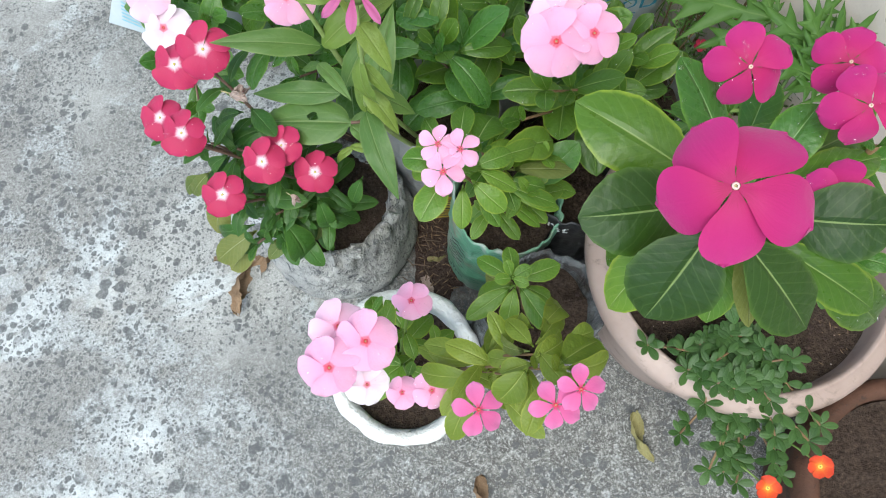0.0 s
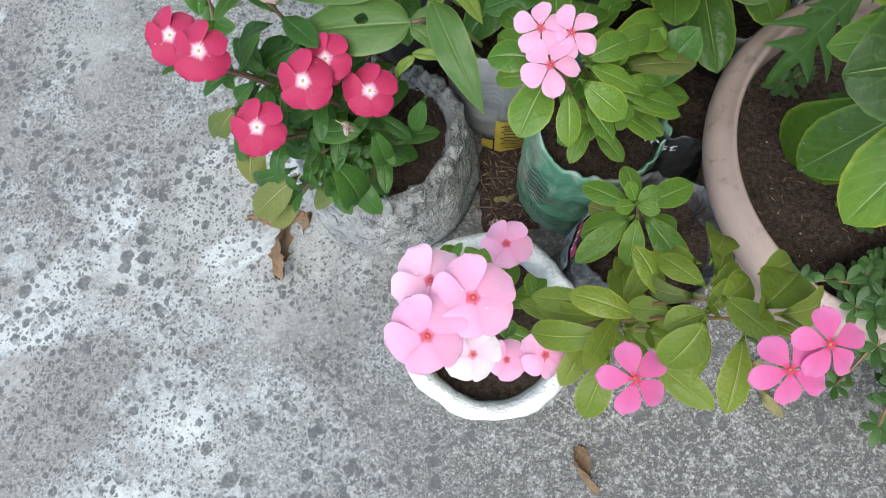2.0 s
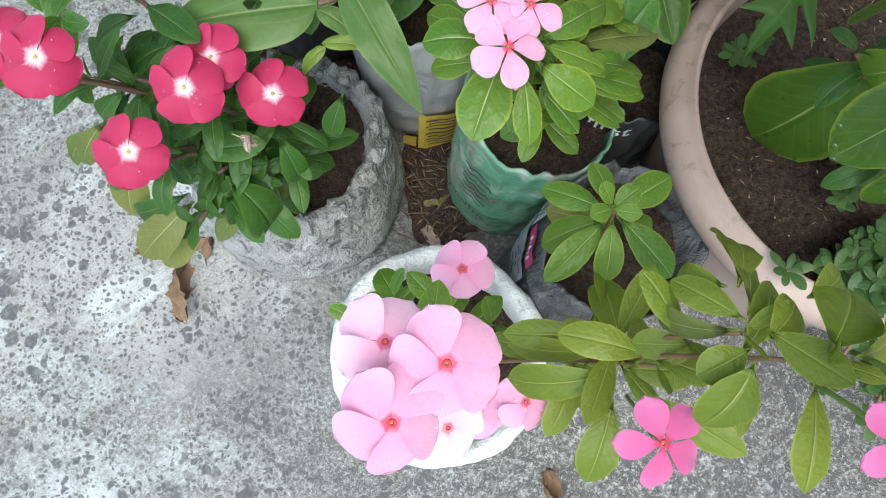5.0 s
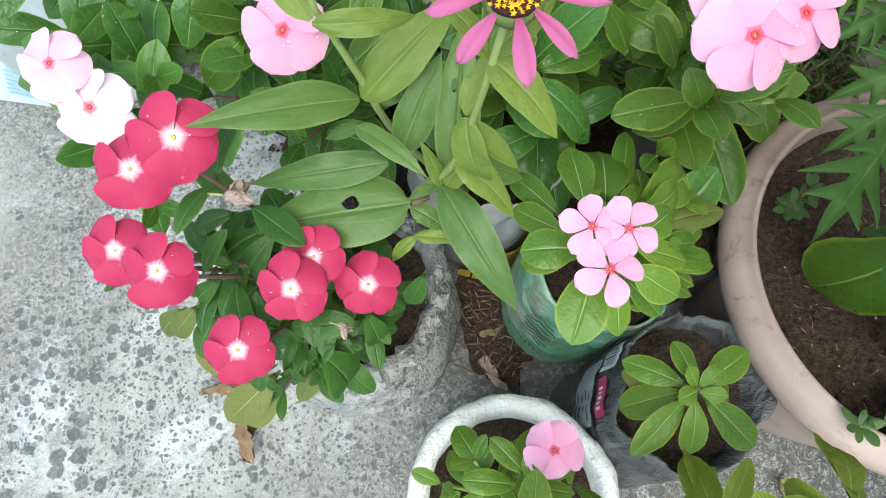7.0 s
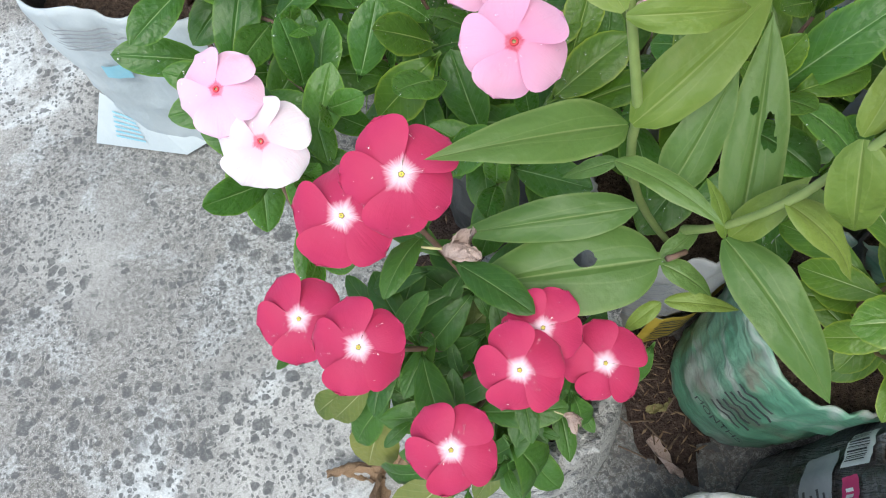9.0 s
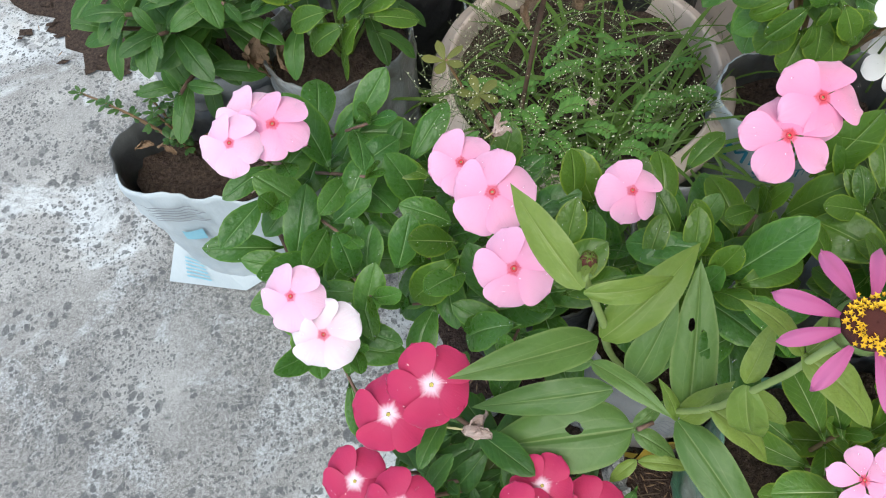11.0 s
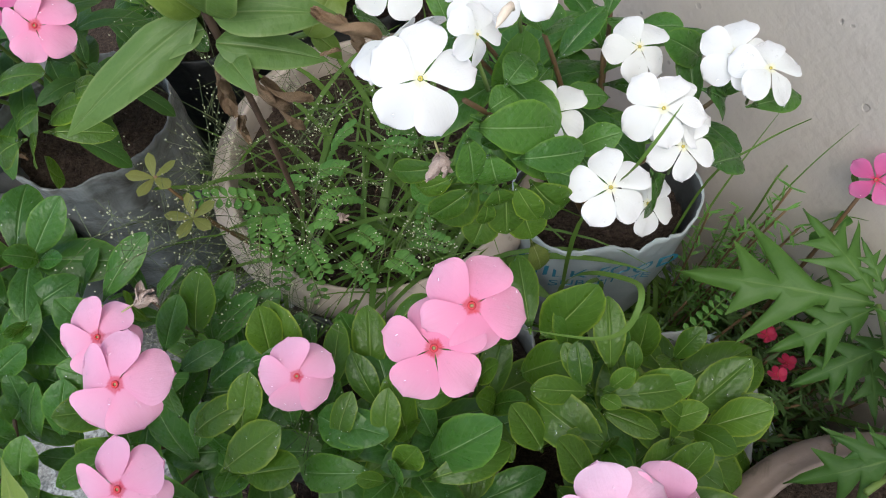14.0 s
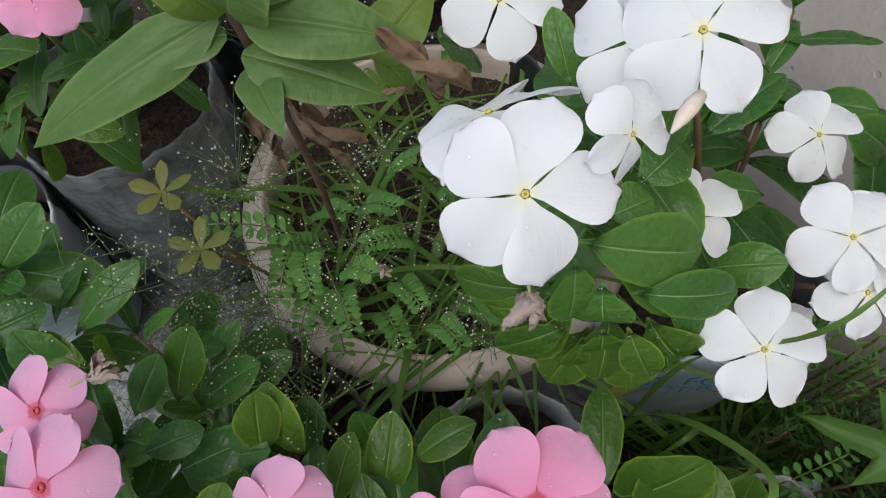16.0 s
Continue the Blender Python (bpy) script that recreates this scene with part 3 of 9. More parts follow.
def leaf_mesh(name, shape, aspect, bend, fold, wave, material, rows=10, cols=4, seed=0, holes=()):
    """A leaf of length 1 from the origin along +Y, face up. holes: (along, across, half length, half width) of eaten ovals."""
    rng = random.Random(seed)
    ph, ph2 = rng.uniform(0, 6), rng.uniform(0, 6)
    twist = rng.uniform(-0.25, 0.25)
    spine, y, z = [(0.0, 0.0)], 0.0, 0.0
    for i in range(60):
        a = 0.35 * bend - 1.35 * bend * (i + 0.5) / 60
        y, z = y + math.cos(a) / 60, z + math.sin(a) / 60
        spine.append((y, z))
    verts, faces, uvs, eaten = [], [], [], []
    for i in range(rows + 1):
        s0 = i / rows
        if shape == "vinca":
            s0 = 0.5 - 0.5 * math.cos(math.pi * s0) if i > 1 else s0
        for k in range(cols + 1):
            s, u = s0, 2 * k / cols - 1
            gone = False
            for hs, hu, ls, lu in holes:
                ds, du = (s - hs) / ls, (u - hu) / lu
                rho = math.hypot(ds, du)
                edge = 1 + 0.28 * noise.noise(Vector((2.2 * ds / max(rho, 0.01), 2.2 * du / max(rho, 0.01), hs * 31)))
                if rho < edge * 1.3:
                    gone = True
                    f = edge / max(rho, 0.05)
                    s, u = hs + ds * f * ls, hu + du * f * lu
            eaten.append(gone)
            j = min(59, int(s * 60))
            g = s * 60 - j
            y = spine[j][0] * (1 - g) + spine[j + 1][0] * g
            z = spine[j][1] * (1 - g) + spine[j + 1][1] * g
            w = 0.5 * aspect * blade_width(shape, s)
            w *= 1 + 0.05 * noise.noise(Vector((s * 5, (1 if u > 0 else -1) * 3.0, seed * 1.3)))
            if i == rows:
                w = min(w, 0.03 * aspect)
                y += 0.012
            t = twist * s
            h = fold * w * (1.5 * abs(u) - 1.0 * u * u) - 0.18 * w * u * u * (1 - fold)
            h += wave * w * math.sin(9 * s + ph + 2.2 * u) * abs(u) + 0.4 * wave * w * math.sin(17 * s + ph2) * u
            verts.append((u * w * math.cos(t) - h * math.sin(t), y, z + h * math.cos(t) + u * w * math.sin(t)))
            uvs.append((0.5 + 0.5 * u, s))
    for i in range(rows):
        for k in range(cols):
            a = i * (cols + 1) + k
            f = (a, a + 1, a + cols + 2, a + cols + 1)
            if not all(eaten[q] for q in f):
                faces.append(f)
    return mesh_from(name, verts, faces, material, uvs)


def leaf_set(name, shape, material, aspects, bends, folds, wave, count=6, rows=10):
    return [leaf_mesh(name, shape, random.Random(i).uniform(*aspects), random.Random(i + 50).uniform(*bends),
                      random.Random(i + 90).uniform(*folds), wave, M[material], rows, 6, i + len(material)) for i in range(count)]


LEAVES = {k: leaf_set("leaf", "vinca", k, (0.30, 0.38) if k == "vinca_olive" else (0.37, 0.48), (0.2, 0.95), (0.08, 0.34), 0.11) for k in
          ("vinca", "vinca_lime", "vinca_blue", "vinca_olive", "vinca_fade", "vinca_mid")}
LEAVES["vinca_dark"] = leaf_set("leaf", "vinca", "vinca_dark", (0.29, 0.38), (0.4, 1.2), (0.15, 0.40), 0.12)
LEAVES["vinca_deep"] = leaf_set("leaf", "vinca", "vinca_deep", (0.38, 0.47), (0.2, 0.8), (0.08, 0.30), 0.10)
LEAVES["zinnia"] = leaf_set("leaf", "lance", "zinnia", (0.27, 0.34), (0.2, 0.8), (0.10, 0.34), 0.13, 5, 14)
LEAVES["zinnia_pale"] = leaf_set("leaf", "lance", "zinnia_pale", (0.27, 0.36), (0.3, 1.0), (0.15, 0.45), 0.15, 5, 14)
LEAVES["weed"] = leaf_set("leaflet", "spoon", "weed", (0.45, 0.6), (0.1, 0.5), (0.0, 0.2), 0.03, 3, 5)
LEAVES["weed_olive"] = leaf_set("leaf", "spoon", "weed_olive", (0.4, 0.5), (0.1, 0.5), (0.1, 0.3), 0.03, 3, 6)
LEAVES["purslane"] = leaf_set("leaf", "vinca", "purslane", (0.40, 0.52), (0.0, 0.6), (0.05, 0.25), 0.05, 5, 8)


def dome(vs, fs, c, a, q, n, r):
    """One round drop, eight-sided, that sits on a surface with normal n."""
    b, k8 = len(vs), 8
    rings = ((1.0, -0.10), (0.93, 0.18), (0.72, 0.36), (0.38, 0.46))
    for rr, hh in rings:
        for k in range(k8):
            e = k * math.pi / 4
            vs.append(c + (a * math.cos(e) + q * math.sin(e)) * (r * rr) + n * (r * hh))
    for ring in range(len(rings) - 1):
        for k in range(k8):
            i, j = b + ring * k8 + k, b + ring * k8 + (k + 1) % k8
            fs.append((i, j, j + k8, i + k8))
    fs.append(tuple(b + (len(rings) - 1) * k8 + k for k in range(k8)))


def leaf_drops(me, seed):
    """Water drops that sit on one leaf mesh."""
    rng = random.Random(seed)
    vs, fs = [], []
    for _ in range(22):
        poly = me.polygons[rng.randrange(8, len(me.polygons) - 4)]
        c, n = poly.center.copy(), poly.normal.copy()
        n = n if n.z > 0 else -n
        a = n.orthogonal().normalized()
        dome(vs, fs, c, a, n.cross(a), n, rng.choice((0.008, 0.012, 0.016, 0.020, 0.026)))
    return mesh_from("dew", vs, fs, M["water"])


WET = {me: leaf_drops(me, i) for k in ("vinca_blue", "vinca_mid") for i, me in enumerate(LEAVES[k])}


def axes(y, hint):
    """A turn with +Y along y and +Z as near to hint as can be."""
    y = Vector(y).normalized()
    h = Vector(hint)
    z = h - y * h.dot(y)
    z = z.normalized() if z.length > 1e-4 else y.orthogonal().normalized()
    x = y.cross(z)
    return Matrix((x, y, z)).transposed().to_4x4()


def add_leaf(plant, kind, base, way, hint, length, rng, name="leaf"):
    me = rng.choice(LEAVES[kind])
    m = Matrix.Translation(base) @ axes(way, hint) @ Matrix.Diagonal((length, length, length, 1))
    ob = part(name, me, plant, m)
    if me in WET and rng.random() < 0.4:
        tagged(piece("dew", WET[me], ob, Matrix.Identity(4)), kind="stuff")
    return ob


def leaf_to(plant, kind, base, tip, hint=(0, 0, 1), wide=1.0, pick=0, arch=1.06):
    """One leaf from base to tip."""
    base, tip = Vector(base), Vector(tip)
    n = (tip - base).length * arch
    me = LEAVES[kind][pick % len(LEAVES[kind])]
    ob = part("leaf", me, plant, Matrix.Translation(base) @ axes(tip - base, hint) @ Matrix.Diagonal((n * wide, n, n, 1)))
    if me in WET and pick % 3:
        tagged(piece("dew", WET[me], ob, Matrix.Identity(4)), kind="stuff")
    return ob


def shoot(plant, root, tip, size, pairs, kind, seed, reach=0.5, thick=0.0022, stem="stem", lift=0.75, fade=None, open_=1.0, tuft=True):
    """A stem from root to tip with opposite pairs of leaves along its upper part and a tuft at the end."""
    rng = random.Random(seed)
    root, tip = Vector(root), Vector(tip)
    mid = root.lerp(tip, 0.45)
    mid = Vector((root.x * 0.55 + tip.x * 0.45, root.y * 0.55 + tip.y * 0.45, root.z + (tip.z - root.z) * lift))
    pts = bezier(root, mid, tip, 10)
    part("stem", tube_mesh("stem", pts, [thick * (1.25 - 0.55 * i / 9) for i in range(10)], M[stem]), plant)
    turn = rng.uniform(0, math.pi)
    for j in range(pairs):
        f = j / max(1, pairs - 1)
        s = 1 - reach * (1 - f) ** 1.15
        k = min(8, int(s * 9))
        p = pts[k].lerp(pts[k + 1], s * 9 - k)
        d = (pts[k + 1] - pts[k]).normalized()
        a = d.lerp(UP, 0.35).normalized()
        side = a.orthogonal().normalized()
        turn += math.pi / 2 + rng.uniform(-0.3, 0.3)
        last = tuft and j == pairs - 1
        grow = 0.45 if last else (0.72 if tuft and j == pairs - 2 else rng.uniform(0.85, 1.08))
        elev = (0.95 if last else 0.25 + 0.35 * f) / open_ + rng.uniform(-0.15, 0.15)
        for q in (0, math.pi):
            out = Matrix.Rotation(turn + q + rng.uniform(-0.2, 0.2), 3, a) @ side
            way = out * math.cos(elev) + a * math.sin(elev)
            way.z -= 0.12 * (1 - f)
            lk = fade if fade and rng.random() < 0.14 * (1 - f) else kind
            add_leaf(plant, lk, p, way, a * math.cos(elev) - out * math.sin(elev) + UP * 0.3, size * grow * rng.uniform(0.88, 1.1), rng)
    return pts


# ---- flowers ----
def petal_mesh(name, aspect, material, skew=0.1, cup=0.12, droop=0.2, twist=0.12, seed=0, notch=0.0):
    """A petal of length 1 along +Y."""
    rng = random.Random(seed)
    ph = rng.uniform(0, 6)
    rows, cols = 11, 6
    verts, faces, uvs = [], [], []
    for i in range(rows + 1):
        s = 1 - (1 - i / rows) ** 1.5
        w = 0.09 + 0.91 * math.sin(0.5 * math.pi * min(1, s / 0.65)) ** 1.45 if s < 0.65 else max(0.0, 1 - ((s - 0.65) / 0.35) ** 2.1) ** 0.5
        w = 0.5 * aspect * max(w, 0.03)
        for k in range(cols + 1):
            u = 2 * k / cols - 1
            y = 0.05 + 0.95 * s * (1 - 0.05 * u * u * s ** 2) - notch * max(0, 1 - abs(u) * 3) * s ** 4
            x = u * w + skew * s * s * (1 - 0.3 * u * u)
            z = cup * s - (cup + droop) * s * s + twist * u * w * 2 * s
            z += 0.035 * math.sin(4 * u + ph + 3 * s) * s + 0.03 * noise.noise(Vector((u * 2, s * 3, seed))) * s - 0.05 * abs(u) * w * s
            verts.append((x, y, z))
            uvs.append((0.5 + 0.5 * u, s))
    for i in range(rows):
        for k in range(cols):
            a = i * (cols + 1) + k
            faces.append((a, a + 1, a + cols + 2, a + cols + 1))
    return mesh_from(name, verts, faces, material, uvs)


def eye_mesh(name, r, material):
    """A low ring round the throat."""
    verts, faces = [], []
    n, m = 10, 5
    for i in range(n):
        a = 2 * math.pi * i / n
        for k in range(m):
            b = 2 * math.pi * k / m
            rr = r * (1 + 0.45 * math.cos(b))
            verts.append((rr * math.cos(a), rr * math.sin(a), r * 0.45 * math.sin(b)))
    for i in range(n):
        for k in range(m):
            faces.append((i * m + k, ((i + 1) % n) * m + k, ((i + 1) % n) * m + (k + 1) % m, i * m + (k + 1) % m))
    return mesh_from(name, verts, faces, material)


PETALS, EYES = {}, {}
for kind, aspect, skew, droop, eye, er in (
        ("red", 1.0, 0.10, 0.16, "eye_yellow", 0.028), ("pink", 1.0, 0.08, 0.20, "eye_red", 0.055), ("blush", 1.0, 0.08, 0.22, "eye_red", 0.05),
        ("palewhite", 1.02, 0.08, 0.20, "eye_red", 0.045), ("coral", 0.88, 0.10, 0.18, "eye_red", 0.055), ("hot", 0.66, 0.05, 0.14, "eye_red", 0.06),
        ("magenta", 0.84, 0.12, 0.34, "eye_pale", 0.035), ("white", 0.82, 0.12, 0.16, "eye_yellow", 0.03), ("star", 0.74, 0.12, 0.14, "eye_red", 0.05),
        ("crimson", 0.8, 0.1, 0.3, "eye_red", 0.03), ("orange", 1.0, 0.05, -0.3, "eye_yellow", 0.12)):
    mat = M["pink" if kind == "star" else kind]
    PETALS[kind] = [petal_mesh("petal", aspect * (0.95 + 0.04 * i), mat, skew, 0.10, droop + 0.05 * i, 0.22, i * 7 + len(kind)) for i in range(4)]
    EYES[kind] = eye_mesh("eye", er, M[eye])

BODY = tube_mesh("flower", [(0, 0, -0.55), (0, 0, -0.3), (0, 0, -0.06), (0, 0, 0.0)], [0.03, 0.045, 0.035, 0.05], M["tube"], 8)
DROPS = []
for i in range(5):
    rng = random.Random(i + 400)
    vs, fs = [], []
    for k in range(20):
        a, d = rng.uniform(0, 6.283), rng.uniform(0.25, 0.85)
        r = rng.choice((0.018, 0.026, 0.036, 0.050))
        cx, cy, cz = d * math.cos(a), d * math.sin(a), 0.02 - 0.22 * d * d + 0.03
        dome(vs, fs, Vector((cx, cy, cz)), Vector((1, 0, 0)), Vector((0, 1, 0)), UP, r)
    DROPS.append(mesh_from("dew", vs, fs, M["water"]))


def flower(plant, kind, centre, width, face=(0, -0.35, 1), spin=0.0, seed=0, stalk=None, drops=True, missing=()):
    """A five-petalled flower; stalk: the point of the plant that it grows from."""
    rng = random.Random(seed + 11)
    centre = Vector(centre)
    r = 0.56 * width
    n = (Vector(face).normalized() + Vector((rng.uniform(-0.12, 0.12), rng.uniform(-0.12, 0.12), 0))).normalized()
    m = Matrix.Translation(centre) @ n.to_track_quat("Z", "Y").to_matrix().to_4x4() @ Matrix.Rotation(spin, 4, "Z") @ Matrix.Diagonal((r, r, r, 1))
    f = part("flower", BODY, plant, m)
    for k in range(5):
        if k in missing:
            continue
        turn = Matrix.Rotation(k * 2 * math.pi / 5 + rng.uniform(-0.07, 0.07), 4, "Z") @ Matrix.Rotation(rng.uniform(-0.12, 0.1), 4, "X")
        piece("petal", rng.choice(PETALS[kind]), f, turn @ Matrix.Diagonal((1, rng.uniform(0.94, 1.04), 1, 1)))
    piece("eye", EYES[kind], f, Matrix.Translation((0, 0, 0.02)))
    if drops:
        tagged(piece("dew", rng.choice(DROPS), f, Matrix.Rotation(rng.uniform(0, 6), 4, "Z")), kind="stuff")
    if stalk is not None:
        back = centre - n * (0.5 * r)
        part("stalk", tube_mesh("stalk", bezier(stalk, (Vector(stalk) + back) / 2 + UP * 0.004, back, 5), 0.0011, M["stem"], 5), plant)
    return f


# ---- vessels ----
def lathe(name, profile, material, segs=56, rough=0.0, freq=14.0, seed=0, squash=0.0, rimwave=0.0, rim_from=1e9):
    """A turned form with an uneven surface. profile: (radius, height) pairs from the outside foot over the rim to the inside."""
    verts, faces = [], []
    off = Vector((seed * 3.1, seed * 1.7, seed))
    for r, z in profile:
        for k in range(segs):
            a = 2 * math.pi * k / segs
            c, s = math.cos(a), math.sin(a)
            n = noise.noise(Vector((c * r, s * r, z)) * freq + off) + 0.4 * noise.noise(Vector((c * r, s * r, z)) * freq * 3.7 + off)
            q = r + rough * n * min(1.0, r / 0.03)
            q *= 1 + squash * math.cos(2 * a + seed)
            zz = z + (rimwave * noise.noise(Vector((c * 2.2, s * 2.2, seed * 5.0))) if z > rim_from else 0)
            verts.append((q * c, q * s, zz))
    rows = len(profile)
    for i in range(rows - 1):
        for k in range(segs):
            a, b = i * segs + k, i * segs + (k + 1) % segs
            faces.append((a, b, b + segs, a + segs))
    faces.append(tuple(range(segs))[::-1])
    return mesh_from(name, verts, faces, material)


def soil_mesh(r, height, material, seed=0, bump=0.008):
    verts, faces = [(0, 0, height + bump)], []
    rings, segs = 14, 48
    for i in range(1, rings + 1):
        rr = r * i / rings
        for k in range(segs):
            a = 2 * math.pi * k / segs
            p = Vector((rr * math.cos(a), rr * math.sin(a), 0))
            h = bump * (noise.noise(p * 60 + Vector((seed, 0, 0))) + 0.8 * noise.noise(p * 150 + Vector((0, seed, 0))))
            verts.append((p.x, p.y, height + h))
    for k in range(segs):
        faces.append((0, 1 + k, 1 + (k + 1) % segs))
    for i in range(rings - 1):
        for k in range(segs):
            a, b = 1 + i * segs + k, 1 + i * segs + (k + 1) % segs
            faces.append((a, a + segs, b + segs, b))
    return mesh_from("soil", verts, faces, material)


def crumbs(r0, r1, height, count, size, material, seed, name="loose_soil", stretch=1.0):
    """Loose clods and chips as one mesh."""
    rng = random.Random(seed)
    vs, fs = [], []
    for _ in range(count):
        a, d = rng.uniform(0, 6.283), math.sqrt(rng.uniform(r0 * r0, r1 * r1))
        c = Vector((d * math.cos(a), d * math.sin(a), height))
        s = size * rng.uniform(0.4, 1.3)
        b = len(vs)
        rot = Euler((rng.uniform(0, 3), rng.uniform(0, 3), rng.uniform(0, 3))).to_matrix()
        flat = Euler((rng.uniform(-0.3, 0.3), rng.uniform(-0.3, 0.3), rng.uniform(0, 6))).to_matrix()
        for v in ((1, 0, 0), (-1, 0, 0), (0, 1, 0), (0, -1, 0), (0, 0, 1), (0, 0, -1)):
            vs.append(c + (rot if stretch == 1 else flat) @ (Vector((v[0] * stretch, v[1], v[2])) * s * rng.uniform(0.5, 1.0)))
        for f in ((0, 2, 4), (2, 1, 4), (1, 3, 4), (3, 0, 4), (2, 0, 5), (1, 2, 5), (3, 1, 5), (0, 3, 5)):
            fs.append(tuple(b + i for i in f))
    return mesh_from(name, vs, fs, material, smooth=False)


def crease(a, z, h, seed):
    """How far the film of a bag stands out: long folds that gather to the rim and cross creases."""
    c, s = math.cos(a), math.sin(a)
    up = 0.35 + 0.65 * z / h
    fold = 1 - 2 * abs(noise.noise(Vector((c * 3.2, s * 3.2, z * 5 + seed))))
    fine = 1 - 2 * abs(noise.noise(Vector((c * 7.5, s * 7.5, z * 16 + seed * 2))))
    cross = 1 - 2 * abs(noise.noise(Vector((c * 1.8 + 7, s * 1.8, z * 34 + seed * 3))))
    return up * (0.0032 * fold + 0.0018 * fine) + 0.0016 * cross


def grow_bag(name, label, centre, r, h, material, soil_h, seed, squash=0.06, taper=0.85, lean=(0, 0), cuff=0.0, soil="soil", rough=0.006, rimwave=0.012, lining=None):
    """A plastic bag with creased sides, filled with soil."""
    t = thing(name, (*centre, 0), label, "grow bag", "grow bags")
    prof = []
    for i in range(25):
        f = i / 24
        prof.append((r * (taper + (1 - taper) * min(1, f * 1.5)) * (0.93 if i == 0 else 1), 0.004 + (h - 0.004) * f))
    if cuff:
        prof += [(r + 0.004, h + 0.001), (r + 0.006, h - cuff), (r + 0.004, h - cuff), (r + 0.001, h - 0.002)]
    prof += [(r - 0.002, h + 0.0005), (r - 0.003, h - 0.02), (r - 0.004, soil_h - 0.012)]
    me = lathe("body", prof, material, 96, rough * 0.5, 34, seed, squash, rimwave, h * 0.82)
    for v in me.vertices:
        a = math.atan2(v.co.y, v.co.x)
        d = crease(a, v.co.z, h, seed)
        v.co.x += d * math.cos(a)
        v.co.y += d * math.sin(a)
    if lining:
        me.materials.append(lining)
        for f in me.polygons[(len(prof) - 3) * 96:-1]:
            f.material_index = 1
    shear = Matrix.Identity(4)
    shear[0][2], shear[1][2] = lean
    me.transform(shear)
    m = Matrix.Translation((*centre, 0))
    part("body", me, t, m)
    oval = Matrix.Rotation(-seed / 2, 4, "Z") @ Matrix.Diagonal((1 + squash, 1 - squash, 1, 1)) @ Matrix.Rotation(seed / 2, 4, "Z")
    sm = soil_mesh(r * 0.97, soil_h, M[soil], seed)
    sm.transform(shear @ oval)
    part("soil", sm, t, m)
    cm = crumbs(0, r * 0.85, soil_h + 0.003, 90, 0.0028, M["soil_red"], seed)
    cm.transform(shear @ oval)
    tagged(part("loose_soil", cm, t, m), kind="stuff")
    return t


def wrap_text(name, words, centre, r, angle, height, size, material, parent, off=0.0025, lean=(0, 0), squash=0.06, seed=0):
    """Words laid round the side of a bag, with Blender's own font."""
    cu = bpy.data.curves.new(name, "FONT")
    cu.body, cu.size, cu.align_x = words, size, "CENTER"
    ob = bpy.data.objects.new(name, cu)
    me = bpy.data.meshes.new_from_object(ob)
    bpy.data.objects.remove(ob)
    for v in me.vertices:
        a = angle + v.co.x / r
        z = height + v.co.y
        q = (r + off) * (1 + squash * math.cos(2 * a + seed)) + crease(a, z, 0.19, seed) - 0.0015
        v.co = (centre[0] + q * math.cos(a) + lean[0] * z, centre[1] + q * math.sin(a) + lean[1] * z, z)
    me.materials.append(material)
    return part(name, me, parent)


def wrap_patch(name, centre, r, a0, a1, z0, z1, material, parent, off=0.0016, lean=(0, 0), squash=0.06, seed=0, wob=0.0, taper=None):
    """A printed patch round the side of a bag, two triangles thin but on the curved film."""
    n = max(2, int(abs(a1 - a0) / 0.06) + 1)
    vs, fs = [], []
    for i in range(n + 1):
        a = a0 + (a1 - a0) * i / n
        for z in (z0, z1):
            zz = z + wob * math.sin(5 * a + z * 60)
            q = (r + off) * (1 + squash * math.cos(2 * a + seed)) + crease(a, zz, 0.19, seed) - 0.001
            vs.append((centre[0] + q * math.cos(a) + lean[0] * zz, centre[1] + q * math.sin(a) + lean[1] * zz, zz))
    for i in range(n):
        fs.append((2 * i, 2 * i + 2, 2 * i + 3, 2 * i + 1))
    return part(name, mesh_from(name, vs, fs, material), parent)


# ---- ground and wall ----
def ground():
    vs, fs = [], []
    xs = [-40, -8, -3] + [-1.6 + 0.08 * i for i in range(41)] + [3, 8, 40]
    for y in xs:
        for x in xs:
            near = max(abs(x), abs(y)) < 1.7
            vs.append((x, y + 0.5, 0.0015 * noise.noise(Vector((x * 5, y * 5, 0))) - 0.001 if near else -0.001))
    n = len(xs)
    for j in range(n - 1):
        for i in range(n - 1):
            a = j * n + i
            fs.append((a, a + 1, a + n + 1, a + n))
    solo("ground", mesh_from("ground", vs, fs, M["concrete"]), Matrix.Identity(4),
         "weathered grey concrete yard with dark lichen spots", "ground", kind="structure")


def yard_wall():
    bm = bmesh.new()
    bmesh.ops.create_cube(bm, size=1.0)
    bmesh.ops.scale(bm, vec=(0.15, 7.0, 2.6), verts=bm.verts)
    bmesh.ops.bevel(bm, geom=bm.edges[:], offset=0.006, segments=2, affect="EDGES")
    me = bpy.data.meshes.new("wall_east")
    bm.to_mesh(me)
    bm.free()
    me.materials.append(M["wall"])
    n = Vector((0.925, 0.38, 0)).normalized()
    p = n * (0.602 + 0.075)
    solo("wall_east", me, Matrix.Translation((p.x, p.y, 1.295)) @ Matrix.Rotation(math.atan2(n.y, n.x), 4, "Z"),
         "beige painted plaster wall with small chips", "wall", kind="structure")


ground()
yard_wall()


